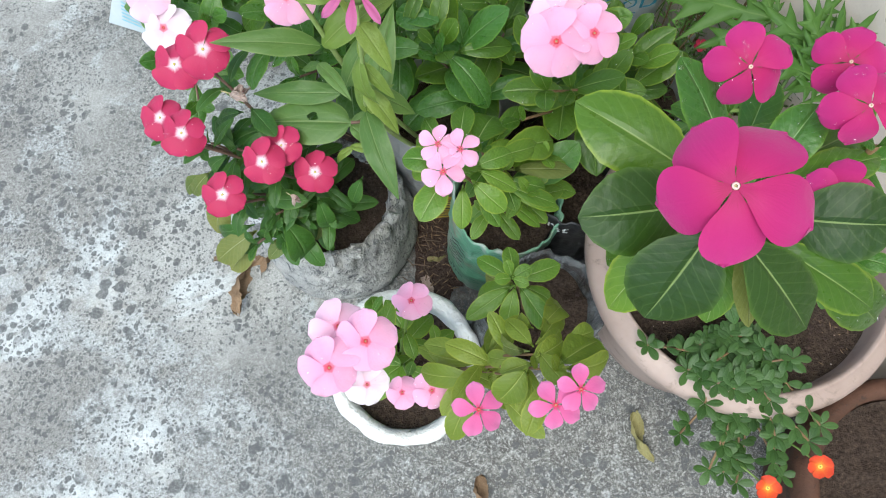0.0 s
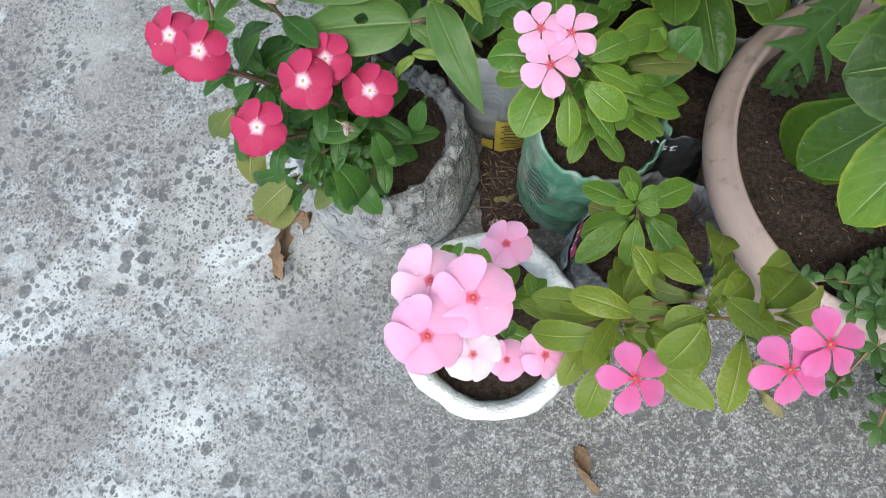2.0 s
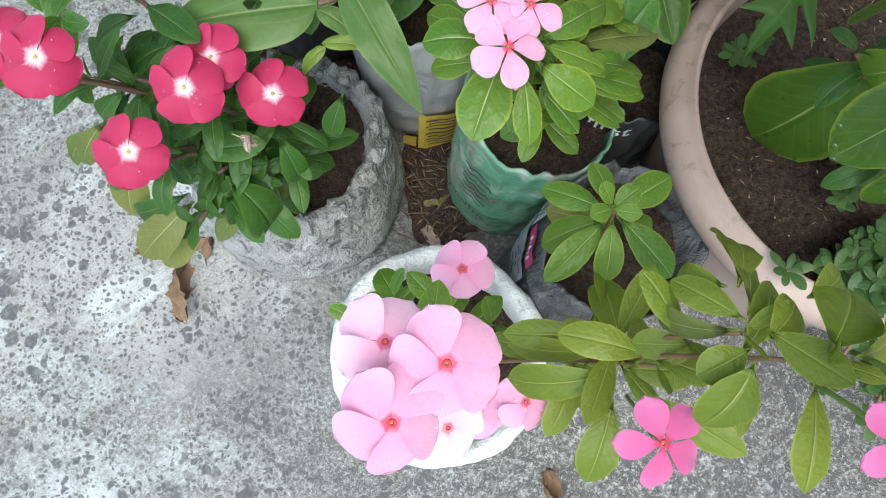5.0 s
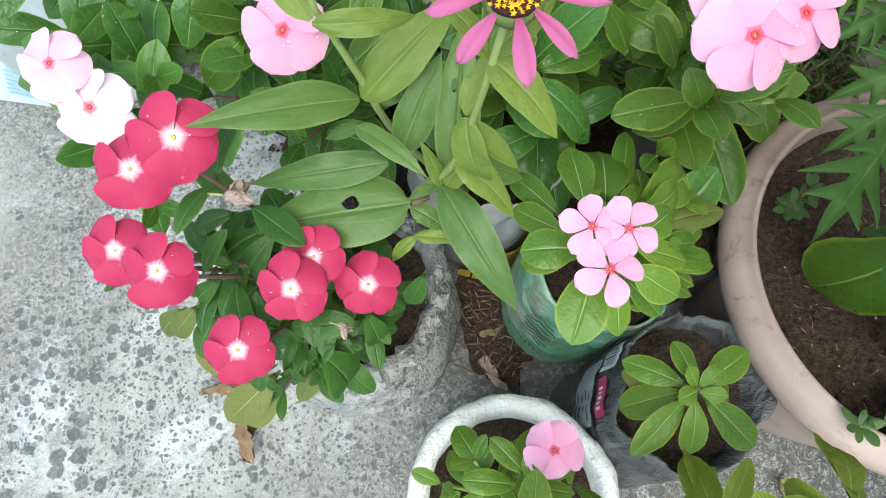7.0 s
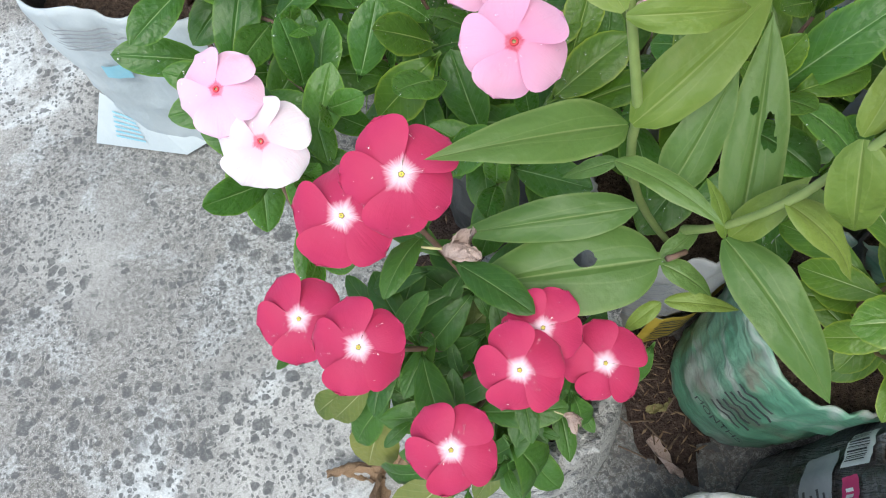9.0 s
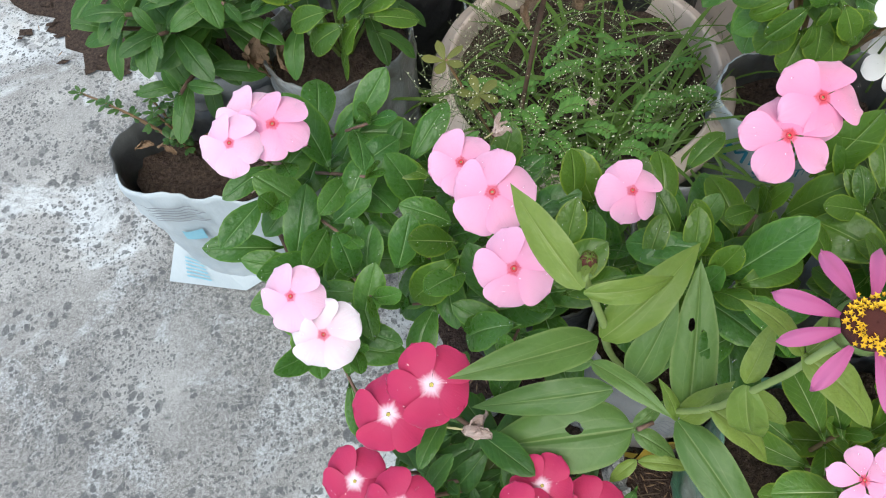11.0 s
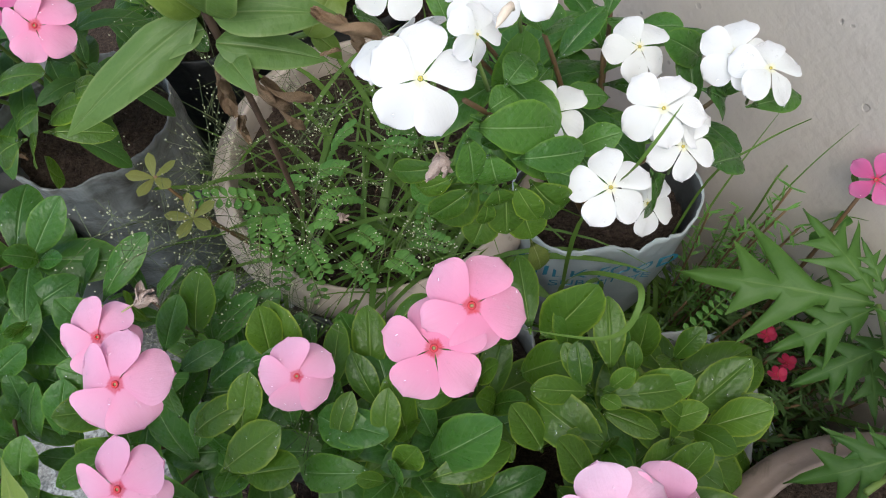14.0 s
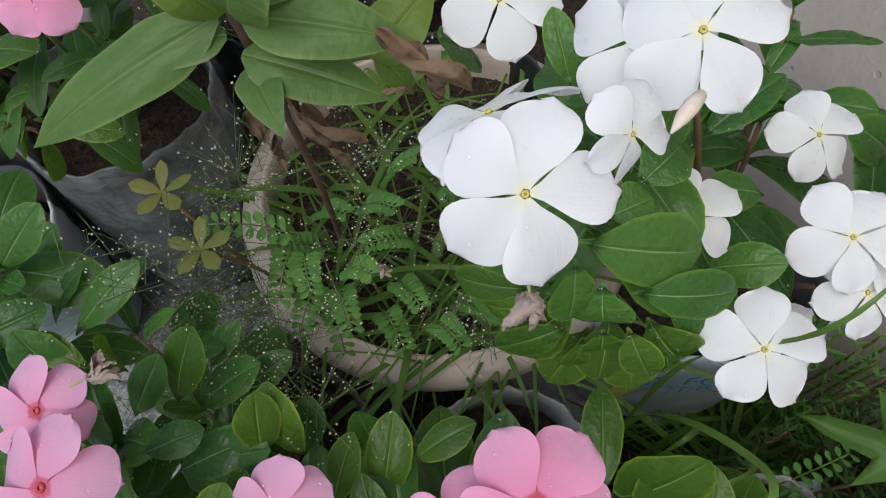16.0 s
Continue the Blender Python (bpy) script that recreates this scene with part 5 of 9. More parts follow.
def dry_petal(name, base, way, size, label, seed):
    """A shrivelled flower or leaf, twisted on itself."""
    rng = random.Random(seed)
    vs, fs = [], []
    rows, cols = 18, 10
    for i in range(rows + 1):
        s = i / rows
        for k in range(cols + 1):
            u = 2 * k / cols - 1
            w = 0.26 * math.sin(math.pi * min(1, 0.06 + 0.92 * s)) ** 0.7 * (1 + 0.25 * noise.noise(Vector((s * 6, u * 1.5, seed))))
            a = u * 1.35 + 2.2 * s
            q = Vector((s * 5, u * 3, seed * 1.7))
            crease = 0.09 * noise.noise(q) + 0.05 * noise.noise(q * 2.6)
            vs.append((w * math.sin(a) * 0.8 + crease, s + 0.05 * noise.noise(q + Vector((9, 0, 0))), w * (1 - math.cos(a)) * 0.6 + 0.10 * math.sin(4 * s + seed) + crease))
    for i in range(rows):
        for k in range(cols):
            a = i * (cols + 1) + k
            fs.append((a, a + 1, a + cols + 2, a + cols + 1))
    me = mesh_from(name, vs, fs, M["dead_pale" if "flower" in label or "petal" in label else "dead"])
    return me, Matrix.Translation(base) @ axes(way, UP) @ Matrix.Diagonal((size, size, size, 1))


DRY = [dry_petal("petal", (0, 0, 0), (0, 1, 0), 1, "petal", 70 + i)[0] for i in range(4)]


def withered(parent, centre, way, size, seed):
    """A shrivelled flower: crumpled papery petals that hang together round their tube."""
    rng = random.Random(seed)
    body = part("withered_flower", BODY, parent, Matrix.Translation(centre) @ axes(way, UP) @ Matrix.Rotation(-math.pi / 2, 4, "X") @ Matrix.Diagonal((size, size, size, 1)), "withered papery pink-white flower")
    for k in range(5):
        piece("petal", DRY[(k + seed) % 4], body, Matrix.Rotation(k * 1.257 + rng.uniform(-0.3, 0.3), 4, "Z") @ Matrix.Rotation(rng.uniform(0.75, 1.35), 4, "X") @ Matrix.Diagonal((rng.uniform(0.9, 1.3), rng.uniform(0.8, 1.15), 1.2, 1)))


withered(red, (-0.190, 0.454, 0.352), (1, -0.3, 0.1), 0.017, 3)
withered(red, (-0.140, 0.384, 0.288), (1, -0.5, -0.2), 0.010, 5)

# pale pink and hot pink periwinkles in the white pot
pale = plant("periwinkle", (-0.035, 0.255, 0.11), "light pink periwinkle with broad overlapping petals")
for i, (tip, size, pairs, reach) in enumerate((((-0.055, 0.222, 0.37), 0.045, 3, 0.35), ((-0.062, 0.290, 0.205), 0.042, 4, 0.6), ((-0.030, 0.272, 0.215), 0.045, 4, 0.6), ((-0.086, 0.278, 0.19), 0.042, 4, 0.6),
                                               ((0.005, 0.262, 0.20), 0.048, 3, 0.5), ((-0.022, 0.285, 0.262), 0.036, 3, 0.4), ((-0.02, 0.225, 0.24), 0.042, 3, 0.5))):
    shoot(pale, (-0.035, 0.258, 0.10), tip, size * 1.4, max(2, pairs - 1), "vinca_lime", 140 + i, reach, 0.002, "stem", 0.7)
for i, (k, c, w, sp) in enumerate((("pink", (-0.044, 0.226, 0.398), 0.046, 0.6), ("pink", (-0.069, 0.206, 0.396), 0.046, 0.2), ("blush", (-0.068, 0.240, 0.380), 0.044, 0.4), ("palewhite", (-0.045, 0.200, 0.358), 0.035, 0.9),
                                   ("pink", (-0.019, 0.287, 0.284), 0.037, 0.3), ("pink", (0.004, 0.206, 0.290), 0.034, 0.5), ("pink", (-0.022, 0.204, 0.285), 0.030, 0.1))):
    flower(pale, k, c, w * 0.93, (0, -0.2, 1), sp, 40 + i, (c[0] * 0.7 - 0.01, c[1] * 0.9 + 0.025, c[2] - 0.045))
hot = plant("periwinkle", (-0.005, 0.245, 0.11), "hot pink narrow-petalled periwinkle with olive leaves")
for i, tip in enumerate(((0.049, 0.220, 0.334), (0.077, 0.221, 0.415), (0.090, 0.205, 0.445), (0.060, 0.214, 0.36))):
    shoot(hot, (-0.004, 0.243, 0.10), (tip[0], tip[1], tip[2] - 0.012), 0.052, 3, "vinca_olive", 160 + i, 0.35, 0.0014, "stem_red", 0.75)
leaf_to(hot, "vinca_olive", (0.050, 0.223, 0.332), (0.061, 0.274, 0.290), (-0.20, -0.21, 1), 0.74, 0, 1.16)
leaf_to(hot, "vinca_olive", (0.045, 0.225, 0.330), (0.001, 0.234, 0.300), (-0.08, -0.48, 1), 0.81, 1, 1.16)
leaf_to(hot, "vinca_olive", (0.043, 0.214, 0.335), (-0.008, 0.213, 0.320), (-0.03, -0.42, 1), 0.97, 2, 1.16)
leaf_to(hot, "vinca_olive", (0.048, 0.216, 0.335), (0.079, 0.209, 0.345), (0.31, -0.31, 1), 1.69, 3, 1.16)
leaf_to(hot, "vinca_olive", (0.038, 0.201, 0.340), (0.021, 0.165, 0.335), (-0.38, -0.51, 1), 1.41, 4, 1.16)
leaf_to(hot, "vinca_olive", (0.059, 0.200, 0.340), (0.087, 0.171, 0.350), (-0.19, -0.58, 1), 1.13, 5, 1.16)
leaf_to(hot, "vinca_olive", (0.078, 0.227, 0.410), (0.110, 0.273, 0.365), (0.09, -0.43, 1), 0.76, 6, 1.16)
leaf_to(hot, "vinca_olive", (0.077, 0.225, 0.410), (0.060, 0.247, 0.395), (-0.08, -0.03, 1), 1.31, 7, 1.16)
leaf_to(hot, "vinca_fade", (0.074, 0.222, 0.410), (0.047, 0.235, 0.370), (0.29, -0.45, 1), 0.64, 8, 1.16)
leaf_to(hot, "vinca_olive", (0.076, 0.214, 0.410), (0.056, 0.207, 0.410), (0.19, 0.04, 1), 2.11, 9, 1.16)
leaf_to(hot, "vinca_olive", (0.071, 0.209, 0.420), (0.054, 0.185, 0.410), (0.27, -0.02, 1), 2.20, 10, 1.16)
leaf_to(hot, "vinca_olive", (0.079, 0.220, 0.420), (0.090, 0.200, 0.440), (0.16, -0.58, 1), 1.31, 11, 1.16)
leaf_to(hot, "vinca_olive", (0.088, 0.208, 0.440), (0.122, 0.233, 0.420), (-0.19, 0.02, 1), 1.48, 12, 1.16)
leaf_to(hot, "vinca_olive", (0.080, 0.199, 0.440), (0.071, 0.167, 0.440), (0.18, 0.01, 1), 1.37, 13, 1.16)
leaf_to(hot, "vinca_olive", (0.077, 0.216, 0.420), (0.097, 0.228, 0.420), (0.07, -0.20, 1), 1.75, 14, 1.16)
leaf_to(hot, "vinca_olive", (0.090, 0.205, 0.450), (0.128, 0.212, 0.430), (-0.30, -0.60, 1), 1.20, 15, 1.16)
leaf_to(hot, "vinca_olive", (0.049, 0.218, 0.330), (0.063, 0.233, 0.340), (0.37, -0.61, 1), 2.15, 16, 1.16)
leaf_to(hot, "vinca_olive", (0.070, 0.221, 0.370), (0.047, 0.225, 0.360), (-0.02, -0.38, 1), 1.64, 17)
leaf_to(hot, "vinca_olive", (0.050, 0.238, 0.310), (0.066, 0.271, 0.290), (0.31, -0.56, 1), 1.17, 0, 1.16)
leaf_to(hot, "vinca_olive", (0.044, 0.236, 0.315), (0.001, 0.242, 0.310), (0.27, -0.26, 1), 1.08, 1, 1.16)
leaf_to(hot, "vinca_olive", (0.082, 0.240, 0.400), (0.109, 0.274, 0.370), (-0.14, -0.15, 1), 0.89, 2, 1.16)
leaf_to(hot, "vinca_olive", (0.078, 0.241, 0.400), (0.065, 0.252, 0.380), (0.06, -0.38, 1), 1.45, 3, 1.16)
leaf_to(hot, "vinca_olive", (0.098, 0.230, 0.420), (0.118, 0.236, 0.420), (0.01, -0.29, 1), 2.20, 4, 1.16)
leaf_to(hot, "vinca_olive", (0.070, 0.234, 0.330), (0.064, 0.226, 0.320), (-0.19, -0.58, 1), 2.20, 5)
for i, (c, w, sp) in enumerate((((0.040, 0.182, 0.390), 0.040, 0.3), ((0.081, 0.178, 0.479), 0.031, 0.8), ((0.095, 0.187, 0.485), 0.030, 0.1))):
    flower(hot, "hot", c, w * 0.93, (0.05, -0.25, 1), sp, 60 + i, (c[0] + 0.005, c[1] + 0.02, c[2] - 0.05), False)

# star-petalled pink periwinkle in the green bag
star = plant("periwinkle", (0.072, 0.432, 0.17), "compact lime-leaved periwinkle with three small pink flowers")
for i, (tip, size, pairs) in enumerate((((0.010, 0.384, 0.372), 0.03, 0), ((0.060, 0.405, 0.318), 0.044, 3), ((0.085, 0.395, 0.295), 0.044, 4), ((0.040, 0.425, 0.315), 0.048, 3),
                                        ((0.100, 0.432, 0.290), 0.046, 4), ((0.045, 0.378, 0.285), 0.042, 3))):
    shoot(star, (0.075, 0.434, 0.16), tip, size * 1.15, pairs, "vinca_lime", 180 + i, 0.5, 0.0018, "stem_red", 0.45, None, 0.8)
leaf_to(star, "vinca_lime", (0.010, 0.380, 0.360), (-0.012, 0.340, 0.362), (-0.12, -0.05, 1), 1.28, 0)
leaf_to(star, "vinca_lime", (0.023, 0.377, 0.345), (0.024, 0.343, 0.330), (0.02, -0.03, 1), 1.17, 1)
leaf_to(star, "vinca_lime", (0.006, 0.388, 0.360), (-0.029, 0.392, 0.370), (0.26, -0.11, 1), 1.27, 2)
leaf_to(star, "vinca_lime", (0.005, 0.389, 0.340), (-0.026, 0.395, 0.330), (-0.16, -0.32, 1), 1.17, 3)
leaf_to(star, "vinca_lime", (0.007, 0.417, 0.330), (-0.021, 0.460, 0.325), (0.02, -0.59, 1), 0.80, 4)
leaf_to(star, "vinca_lime", (0.018, 0.418, 0.340), (0.022, 0.466, 0.330), (-0.07, -0.59, 1), 0.98, 5)
leaf_to(star, "vinca_lime", (0.031, 0.418, 0.335), (0.054, 0.481, 0.305), (-0.11, -0.28, 1), 1.02, 6)
leaf_to(star, "vinca_lime", (0.048, 0.431, 0.310), (0.077, 0.487, 0.300), (0.26, -0.13, 1), 0.67, 7)
leaf_to(star, "vinca_lime", (0.051, 0.421, 0.320), (0.120, 0.450, 0.308), (-0.00, -0.40, 1), 0.89, 8)
leaf_to(star, "vinca_lime", (0.042, 0.409, 0.335), (0.098, 0.432, 0.320), (0.23, -0.59, 1), 0.79, 9)
leaf_to(star, "vinca_lime", (0.031, 0.390, 0.355), (0.066, 0.404, 0.360), (-0.03, -0.44, 1), 1.25, 10)
leaf_to(star, "vinca_lime", (0.034, 0.390, 0.350), (0.070, 0.379, 0.340), (0.14, -0.05, 1), 0.98, 11)
leaf_to(star, "vinca_lime", (0.030, 0.380, 0.350), (0.060, 0.356, 0.340), (-0.13, -0.55, 1), 1.16, 12)
leaf_to(star, "vinca_fade", (0.066, 0.415, 0.300), (0.128, 0.423, 0.295), (-0.31, -0.09, 1), 0.81, 13)
leaf_to(star, "vinca_lime", (0.062, 0.402, 0.305), (0.106, 0.398, 0.300), (-0.32, -0.34, 1), 0.79, 14)
leaf_to(star, "vinca_lime", (0.060, 0.400, 0.300), (0.115, 0.386, 0.290), (-0.32, -0.34, 1), 0.71, 15)
leaf_to(star, "vinca_lime", (0.068, 0.396, 0.285), (0.120, 0.384, 0.285), (-0.26, -0.28, 1), 0.60, 16)
leaf_to(star, "vinca_lime", (0.037, 0.380, 0.320), (0.058, 0.355, 0.310), (0.20, -0.40, 1), 0.99, 17)
leaf_to(star, "vinca_lime", (0.005, 0.405, 0.340), (-0.024, 0.430, 0.330), (-0.09, -0.53, 1), 0.93, 18)
leaf_to(star, "vinca_lime", (0.061, 0.395, 0.280), (0.101, 0.373, 0.270), (0.38, -0.15, 1), 0.79, 19)
leaf_to(star, "vinca_lime", (0.063, 0.426, 0.290), (0.110, 0.443, 0.280), (0.38, -0.15, 1), 0.95, 20)
leaf_to(star, "vinca_lime", (0.038, 0.414, 0.320), (0.072, 0.439, 0.315), (-0.31, -0.40, 1), 1.07, 21)
for i, (c, w, sp) in enumerate((((0.001, 0.389, 0.397), 0.031, 0.3), ((0.019, 0.385, 0.397), 0.031, 0.9), ((0.006, 0.367, 0.392), 0.035, 0.0))):
    flower(star, "star", c, w, (-0.1, -0.3, 1), sp, 70 + i, (0.010, 0.385, 0.365))

# young seedling in the grey bag
young = plant("periwinkle", (0.095, 0.312, 0.12), "young green periwinkle rosette without flowers")
shoot(young, (0.098, 0.313, 0.16), (0.074, 0.308, 0.298), 0.03, 0, "vinca_lime", 201, 0.16, 0.0022, "stem_red", 0.6)
leaf_to(young, "vinca_lime", (0.073, 0.310, 0.295), (0.069, 0.338, 0.300), (0.31, -0.56, 1), 1.19, 0)
leaf_to(young, "vinca_lime", (0.077, 0.310, 0.290), (0.115, 0.325, 0.293), (-0.32, -0.34, 1), 1.28, 1)
leaf_to(young, "vinca_lime", (0.084, 0.310, 0.270), (0.117, 0.299, 0.260), (-0.24, -0.05, 1), 0.88, 2)
leaf_to(young, "vinca_lime", (0.077, 0.307, 0.290), (0.110, 0.265, 0.280), (-0.13, -0.23, 1), 0.97, 3)
leaf_to(young, "vinca_lime", (0.076, 0.306, 0.285), (0.068, 0.267, 0.275), (-0.23, -0.50, 1), 1.08, 4)
leaf_to(young, "vinca_lime", (0.075, 0.307, 0.280), (0.034, 0.277, 0.272), (0.11, -0.00, 1), 0.81, 5)
leaf_to(young, "vinca_lime", (0.078, 0.310, 0.270), (0.038, 0.308, 0.235), (-0.11, 0.05, 1), 0.91, 6)
leaf_to(young, "vinca_lime", (0.074, 0.311, 0.285), (0.041, 0.335, 0.275), (-0.09, 0.03, 1), 1.05, 7)
leaf_to(young, "vinca_fade", (0.082, 0.314, 0.250), (0.045, 0.329, 0.240), (-0.03, -0.42, 1), 0.92, 8)
leaf_to(young, "vinca_lime", (0.071, 0.308, 0.302), (0.086, 0.315, 0.312), (0.03, -0.14, 1), 1.67, 9)
leaf_to(young, "vinca_lime", (0.071, 0.307, 0.303), (0.083, 0.299, 0.312), (-0.37, -0.45, 1), 1.44, 10)
leaf_to(young, "vinca_lime", (0.071, 0.308, 0.303), (0.065, 0.319, 0.315), (0.13, -0.00, 1), 1.33, 11)
leaf_to(young, "vinca_lime", (0.071, 0.307, 0.303), (0.057, 0.303, 0.312), (-0.29, -0.15, 1), 1.39, 12)

# magenta periwinkle in the wide planter
mag = plant("periwinkle", (0.30, 0.36, 0.19), "magenta periwinkle with large glossy leaves")
for i, (tip, size, pairs, reach, k) in enumerate((((0.140, 0.268, 0.595), 0.036, 2, 0.2, "vinca"), ((0.190, 0.365, 0.500), 0.062, 4, 0.4, "vinca"), ((0.262, 0.330, 0.530), 0.068, 4, 0.35, "vinca"), ((0.250, 0.300, 0.315), 0.050, 3, 0.4, "vinca_dark"),
                                                  ((0.225, 0.375, 0.330), 0.050, 3, 0.4, "vinca_dark"), ((0.285, 0.290, 0.45), 0.062, 4, 0.4, "vinca"))):
    shoot(mag, (0.29, 0.355, 0.185), tip, size, pairs, k, 220 + i, reach, 0.003, "stem_red", 0.8, None, 1.2)
leaf_to(mag, "vinca_mid", (0.159, 0.302, 0.530), (0.087, 0.337, 0.555), (-0.27, -0.28, 1), 1.10, 0)
leaf_to(mag, "vinca_blue", (0.180, 0.317, 0.512), (0.149, 0.363, 0.560), (0.28, 0.05, 1), 1.14, 1)
leaf_to(mag, "vinca_deep", (0.158, 0.292, 0.528), (0.093, 0.264, 0.560), (0.04, -0.57, 1), 1.31, 2)
leaf_to(mag, "vinca_lime", (0.148, 0.293, 0.530), (0.098, 0.300, 0.520), (-0.15, -0.29, 1), 1.00, 3)
leaf_to(mag, "vinca_lime", (0.158, 0.282, 0.515), (0.106, 0.237, 0.490), (-0.29, 0.01, 1), 1.09, 4)
leaf_to(mag, "vinca_deep", (0.149, 0.263, 0.570), (0.124, 0.222, 0.528), (0.06, -0.16, 1), 1.75, 5)
leaf_to(mag, "vinca_fade", (0.173, 0.273, 0.530), (0.188, 0.223, 0.520), (0.29, -0.16, 1), 0.75, 6)
leaf_to(mag, "vinca_deep", (0.158, 0.257, 0.570), (0.211, 0.218, 0.531), (0.14, -0.55, 1), 1.29, 7)
leaf_to(mag, "vinca_deep", (0.196, 0.285, 0.528), (0.246, 0.266, 0.560), (0.22, -0.64, 1), 1.47, 8)
leaf_to(mag, "vinca_mid", (0.187, 0.272, 0.530), (0.259, 0.232, 0.520), (-0.06, -0.48, 1), 0.85, 9)
leaf_to(mag, "vinca_blue", (0.203, 0.314, 0.508), (0.219, 0.344, 0.550), (-0.32, -0.15, 1), 1.34, 10)
leaf_to(mag, "vinca_lime", (0.196, 0.300, 0.530), (0.269, 0.329, 0.525), (-0.23, -0.10, 1), 0.71, 11)
leaf_to(mag, "vinca_lime", (0.182, 0.285, 0.500), (0.179, 0.232, 0.475), (-0.07, -0.58, 1), 0.94, 12)
leaf_to(mag, "vinca_mid", (0.202, 0.325, 0.468), (0.153, 0.334, 0.500), (0.30, -0.52, 1), 1.22, 13)
leaf_to(mag, "vinca_mid", (0.221, 0.281, 0.500), (0.299, 0.226, 0.470), (-0.28, -0.57, 1), 0.71, 14)
leaf_to(mag, "vinca_mid", (0.221, 0.328, 0.500), (0.290, 0.369, 0.500), (0.02, 0.04, 1), 0.95, 15)
leaf_to(mag, "vinca_lime", (0.203, 0.293, 0.480), (0.209, 0.245, 0.446), (-0.02, 0.05, 1), 1.13, 16)
leaf_to(mag, "vinca_mid", (0.169, 0.301, 0.470), (0.129, 0.286, 0.418), (0.13, -0.12, 1), 1.16, 17)
leaf_to(mag, "vinca_mid", (0.249, 0.373, 0.330), (0.213, 0.363, 0.207), (-0.37, -0.46, 1), 1.14, 0)
leaf_to(mag, "vinca_mid", (0.253, 0.400, 0.360), (0.250, 0.405, 0.308), (0.36, -0.57, 1), 1.43, 1)
leaf_to(mag, "vinca_lime", (0.236, 0.349, 0.370), (0.218, 0.360, 0.321), (-0.24, -0.48, 1), 1.12, 2)
leaf_to(mag, "vinca_mid", (0.253, 0.315, 0.330), (0.252, 0.288, 0.268), (-0.27, -0.20, 1), 1.14, 3)
for i, (c, w, sp, f) in enumerate((((0.130, 0.252, 0.635), 0.060, 0.08, (-0.2, -0.25, 1)), ((0.179, 0.361, 0.560), 0.045, 0.5, (-0.1, -0.6, 0.8)), ((0.236, 0.367, 0.560), 0.039, 0.2, (-0.3, -0.5, 0.8)),
                                   ((0.236, 0.333, 0.570), 0.042, 0.9, (-0.2, -0.4, 1)), ((0.227, 0.288, 0.550), 0.038, 0.4, (-0.3, -0.4, 1)))):
    flower(mag, "magenta", c, w, f, sp, 80 + i, (c[0] + 0.012, c[1] + 0.012, c[2] - 0.05), i > 0)

# light pink periwinkle in the pale grey bag
bp = plant("periwinkle", (0.21, 0.59, 0.165), "light pink periwinkle with lime green leaves")
for i, (tip, size, pairs, reach) in enumerate((((0.095, 0.465, 0.405), 0.060, 5, 0.5), ((0.120, 0.480, 0.385), 0.062, 5, 0.5), ((0.170, 0.485, 0.365), 0.060, 4, 0.5), ((0.075, 0.452, 0.375), 0.055, 4, 0.5),
                                               ((0.128, 0.540, 0.345), 0.058, 5, 0.5), ((0.145, 0.510, 0.335), 0.058, 4, 0.5), ((0.182, 0.545, 0.345), 0.058, 5, 0.5), ((0.20, 0.60, 0.30), 0.058, 5, 0.6), ((0.235, 0.565, 0.30), 0.056, 5, 0.6))):
    shoot(bp, (0.205, 0.585, 0.16), (tip[0], tip[1], tip[2] - 0.045), size * 1.40, pairs - 2, "vinca_mid", 240 + i, reach, 0.0018, "stem_red", 0.5, None, 0.8)
leaf_to(bp, "vinca_mid", (0.098, 0.612, 0.311), (0.121, 0.611, 0.372), (0.13, -0.33, 1), 1.11, 0)
leaf_to(bp, "vinca_mid", (0.088, 0.606, 0.340), (0.088, 0.653, 0.355), (-0.05, -0.16, 1), 1.01, 1)
leaf_to(bp, "vinca_mid", (0.143, 0.588, 0.297), (0.143, 0.627, 0.325), (0.11, -0.00, 1), 1.13, 2)
leaf_to(bp, "vinca_mid", (0.123, 0.563, 0.335), (0.174, 0.559, 0.342), (-0.23, -0.32, 1), 1.01, 3)
leaf_to(bp, "vinca_mid", (0.123, 0.575, 0.316), (0.108, 0.590, 0.345), (-0.14, -0.65, 1), 1.09, 4)
leaf_to(bp, "vinca_lime", (0.130, 0.568, 0.330), (0.139, 0.570, 0.355), (-0.38, -0.51, 1), 1.05, 5)
leaf_to(bp, "vinca_lime", (0.122, 0.563, 0.338), (0.126, 0.554, 0.355), (-0.20, 0.01, 1), 1.13, 6)
leaf_to(bp, "vinca_mid", (0.123, 0.571, 0.319), (0.086, 0.571, 0.340), (-0.08, -0.48, 1), 1.10, 7)
leaf_to(bp, "vinca_mid", (0.128, 0.533, 0.309), (0.082, 0.567, 0.330), (-0.08, -0.57, 1), 1.14, 8)
leaf_to(bp, "vinca_mid", (0.134, 0.560, 0.315), (0.175, 0.533, 0.298), (-0.05, -0.17, 1), 1.10, 9)
leaf_to(bp, "vinca_mid", (0.160, 0.531, 0.315), (0.195, 0.556, 0.298), (-0.28, -0.21, 1), 1.12, 10)
leaf_to(bp, "vinca_mid", (0.196, 0.536, 0.259), (0.236, 0.552, 0.300), (-0.26, -0.37, 1), 1.15, 11)
leaf_to(bp, "vinca_mid", (0.109, 0.516, 0.318), (0.095, 0.534, 0.355), (0.31, -0.31, 1), 1.14, 12)
leaf_to(bp, "vinca_mid", (0.158, 0.510, 0.300), (0.174, 0.523, 0.340), (-0.12, -0.27, 1), 1.13, 13)
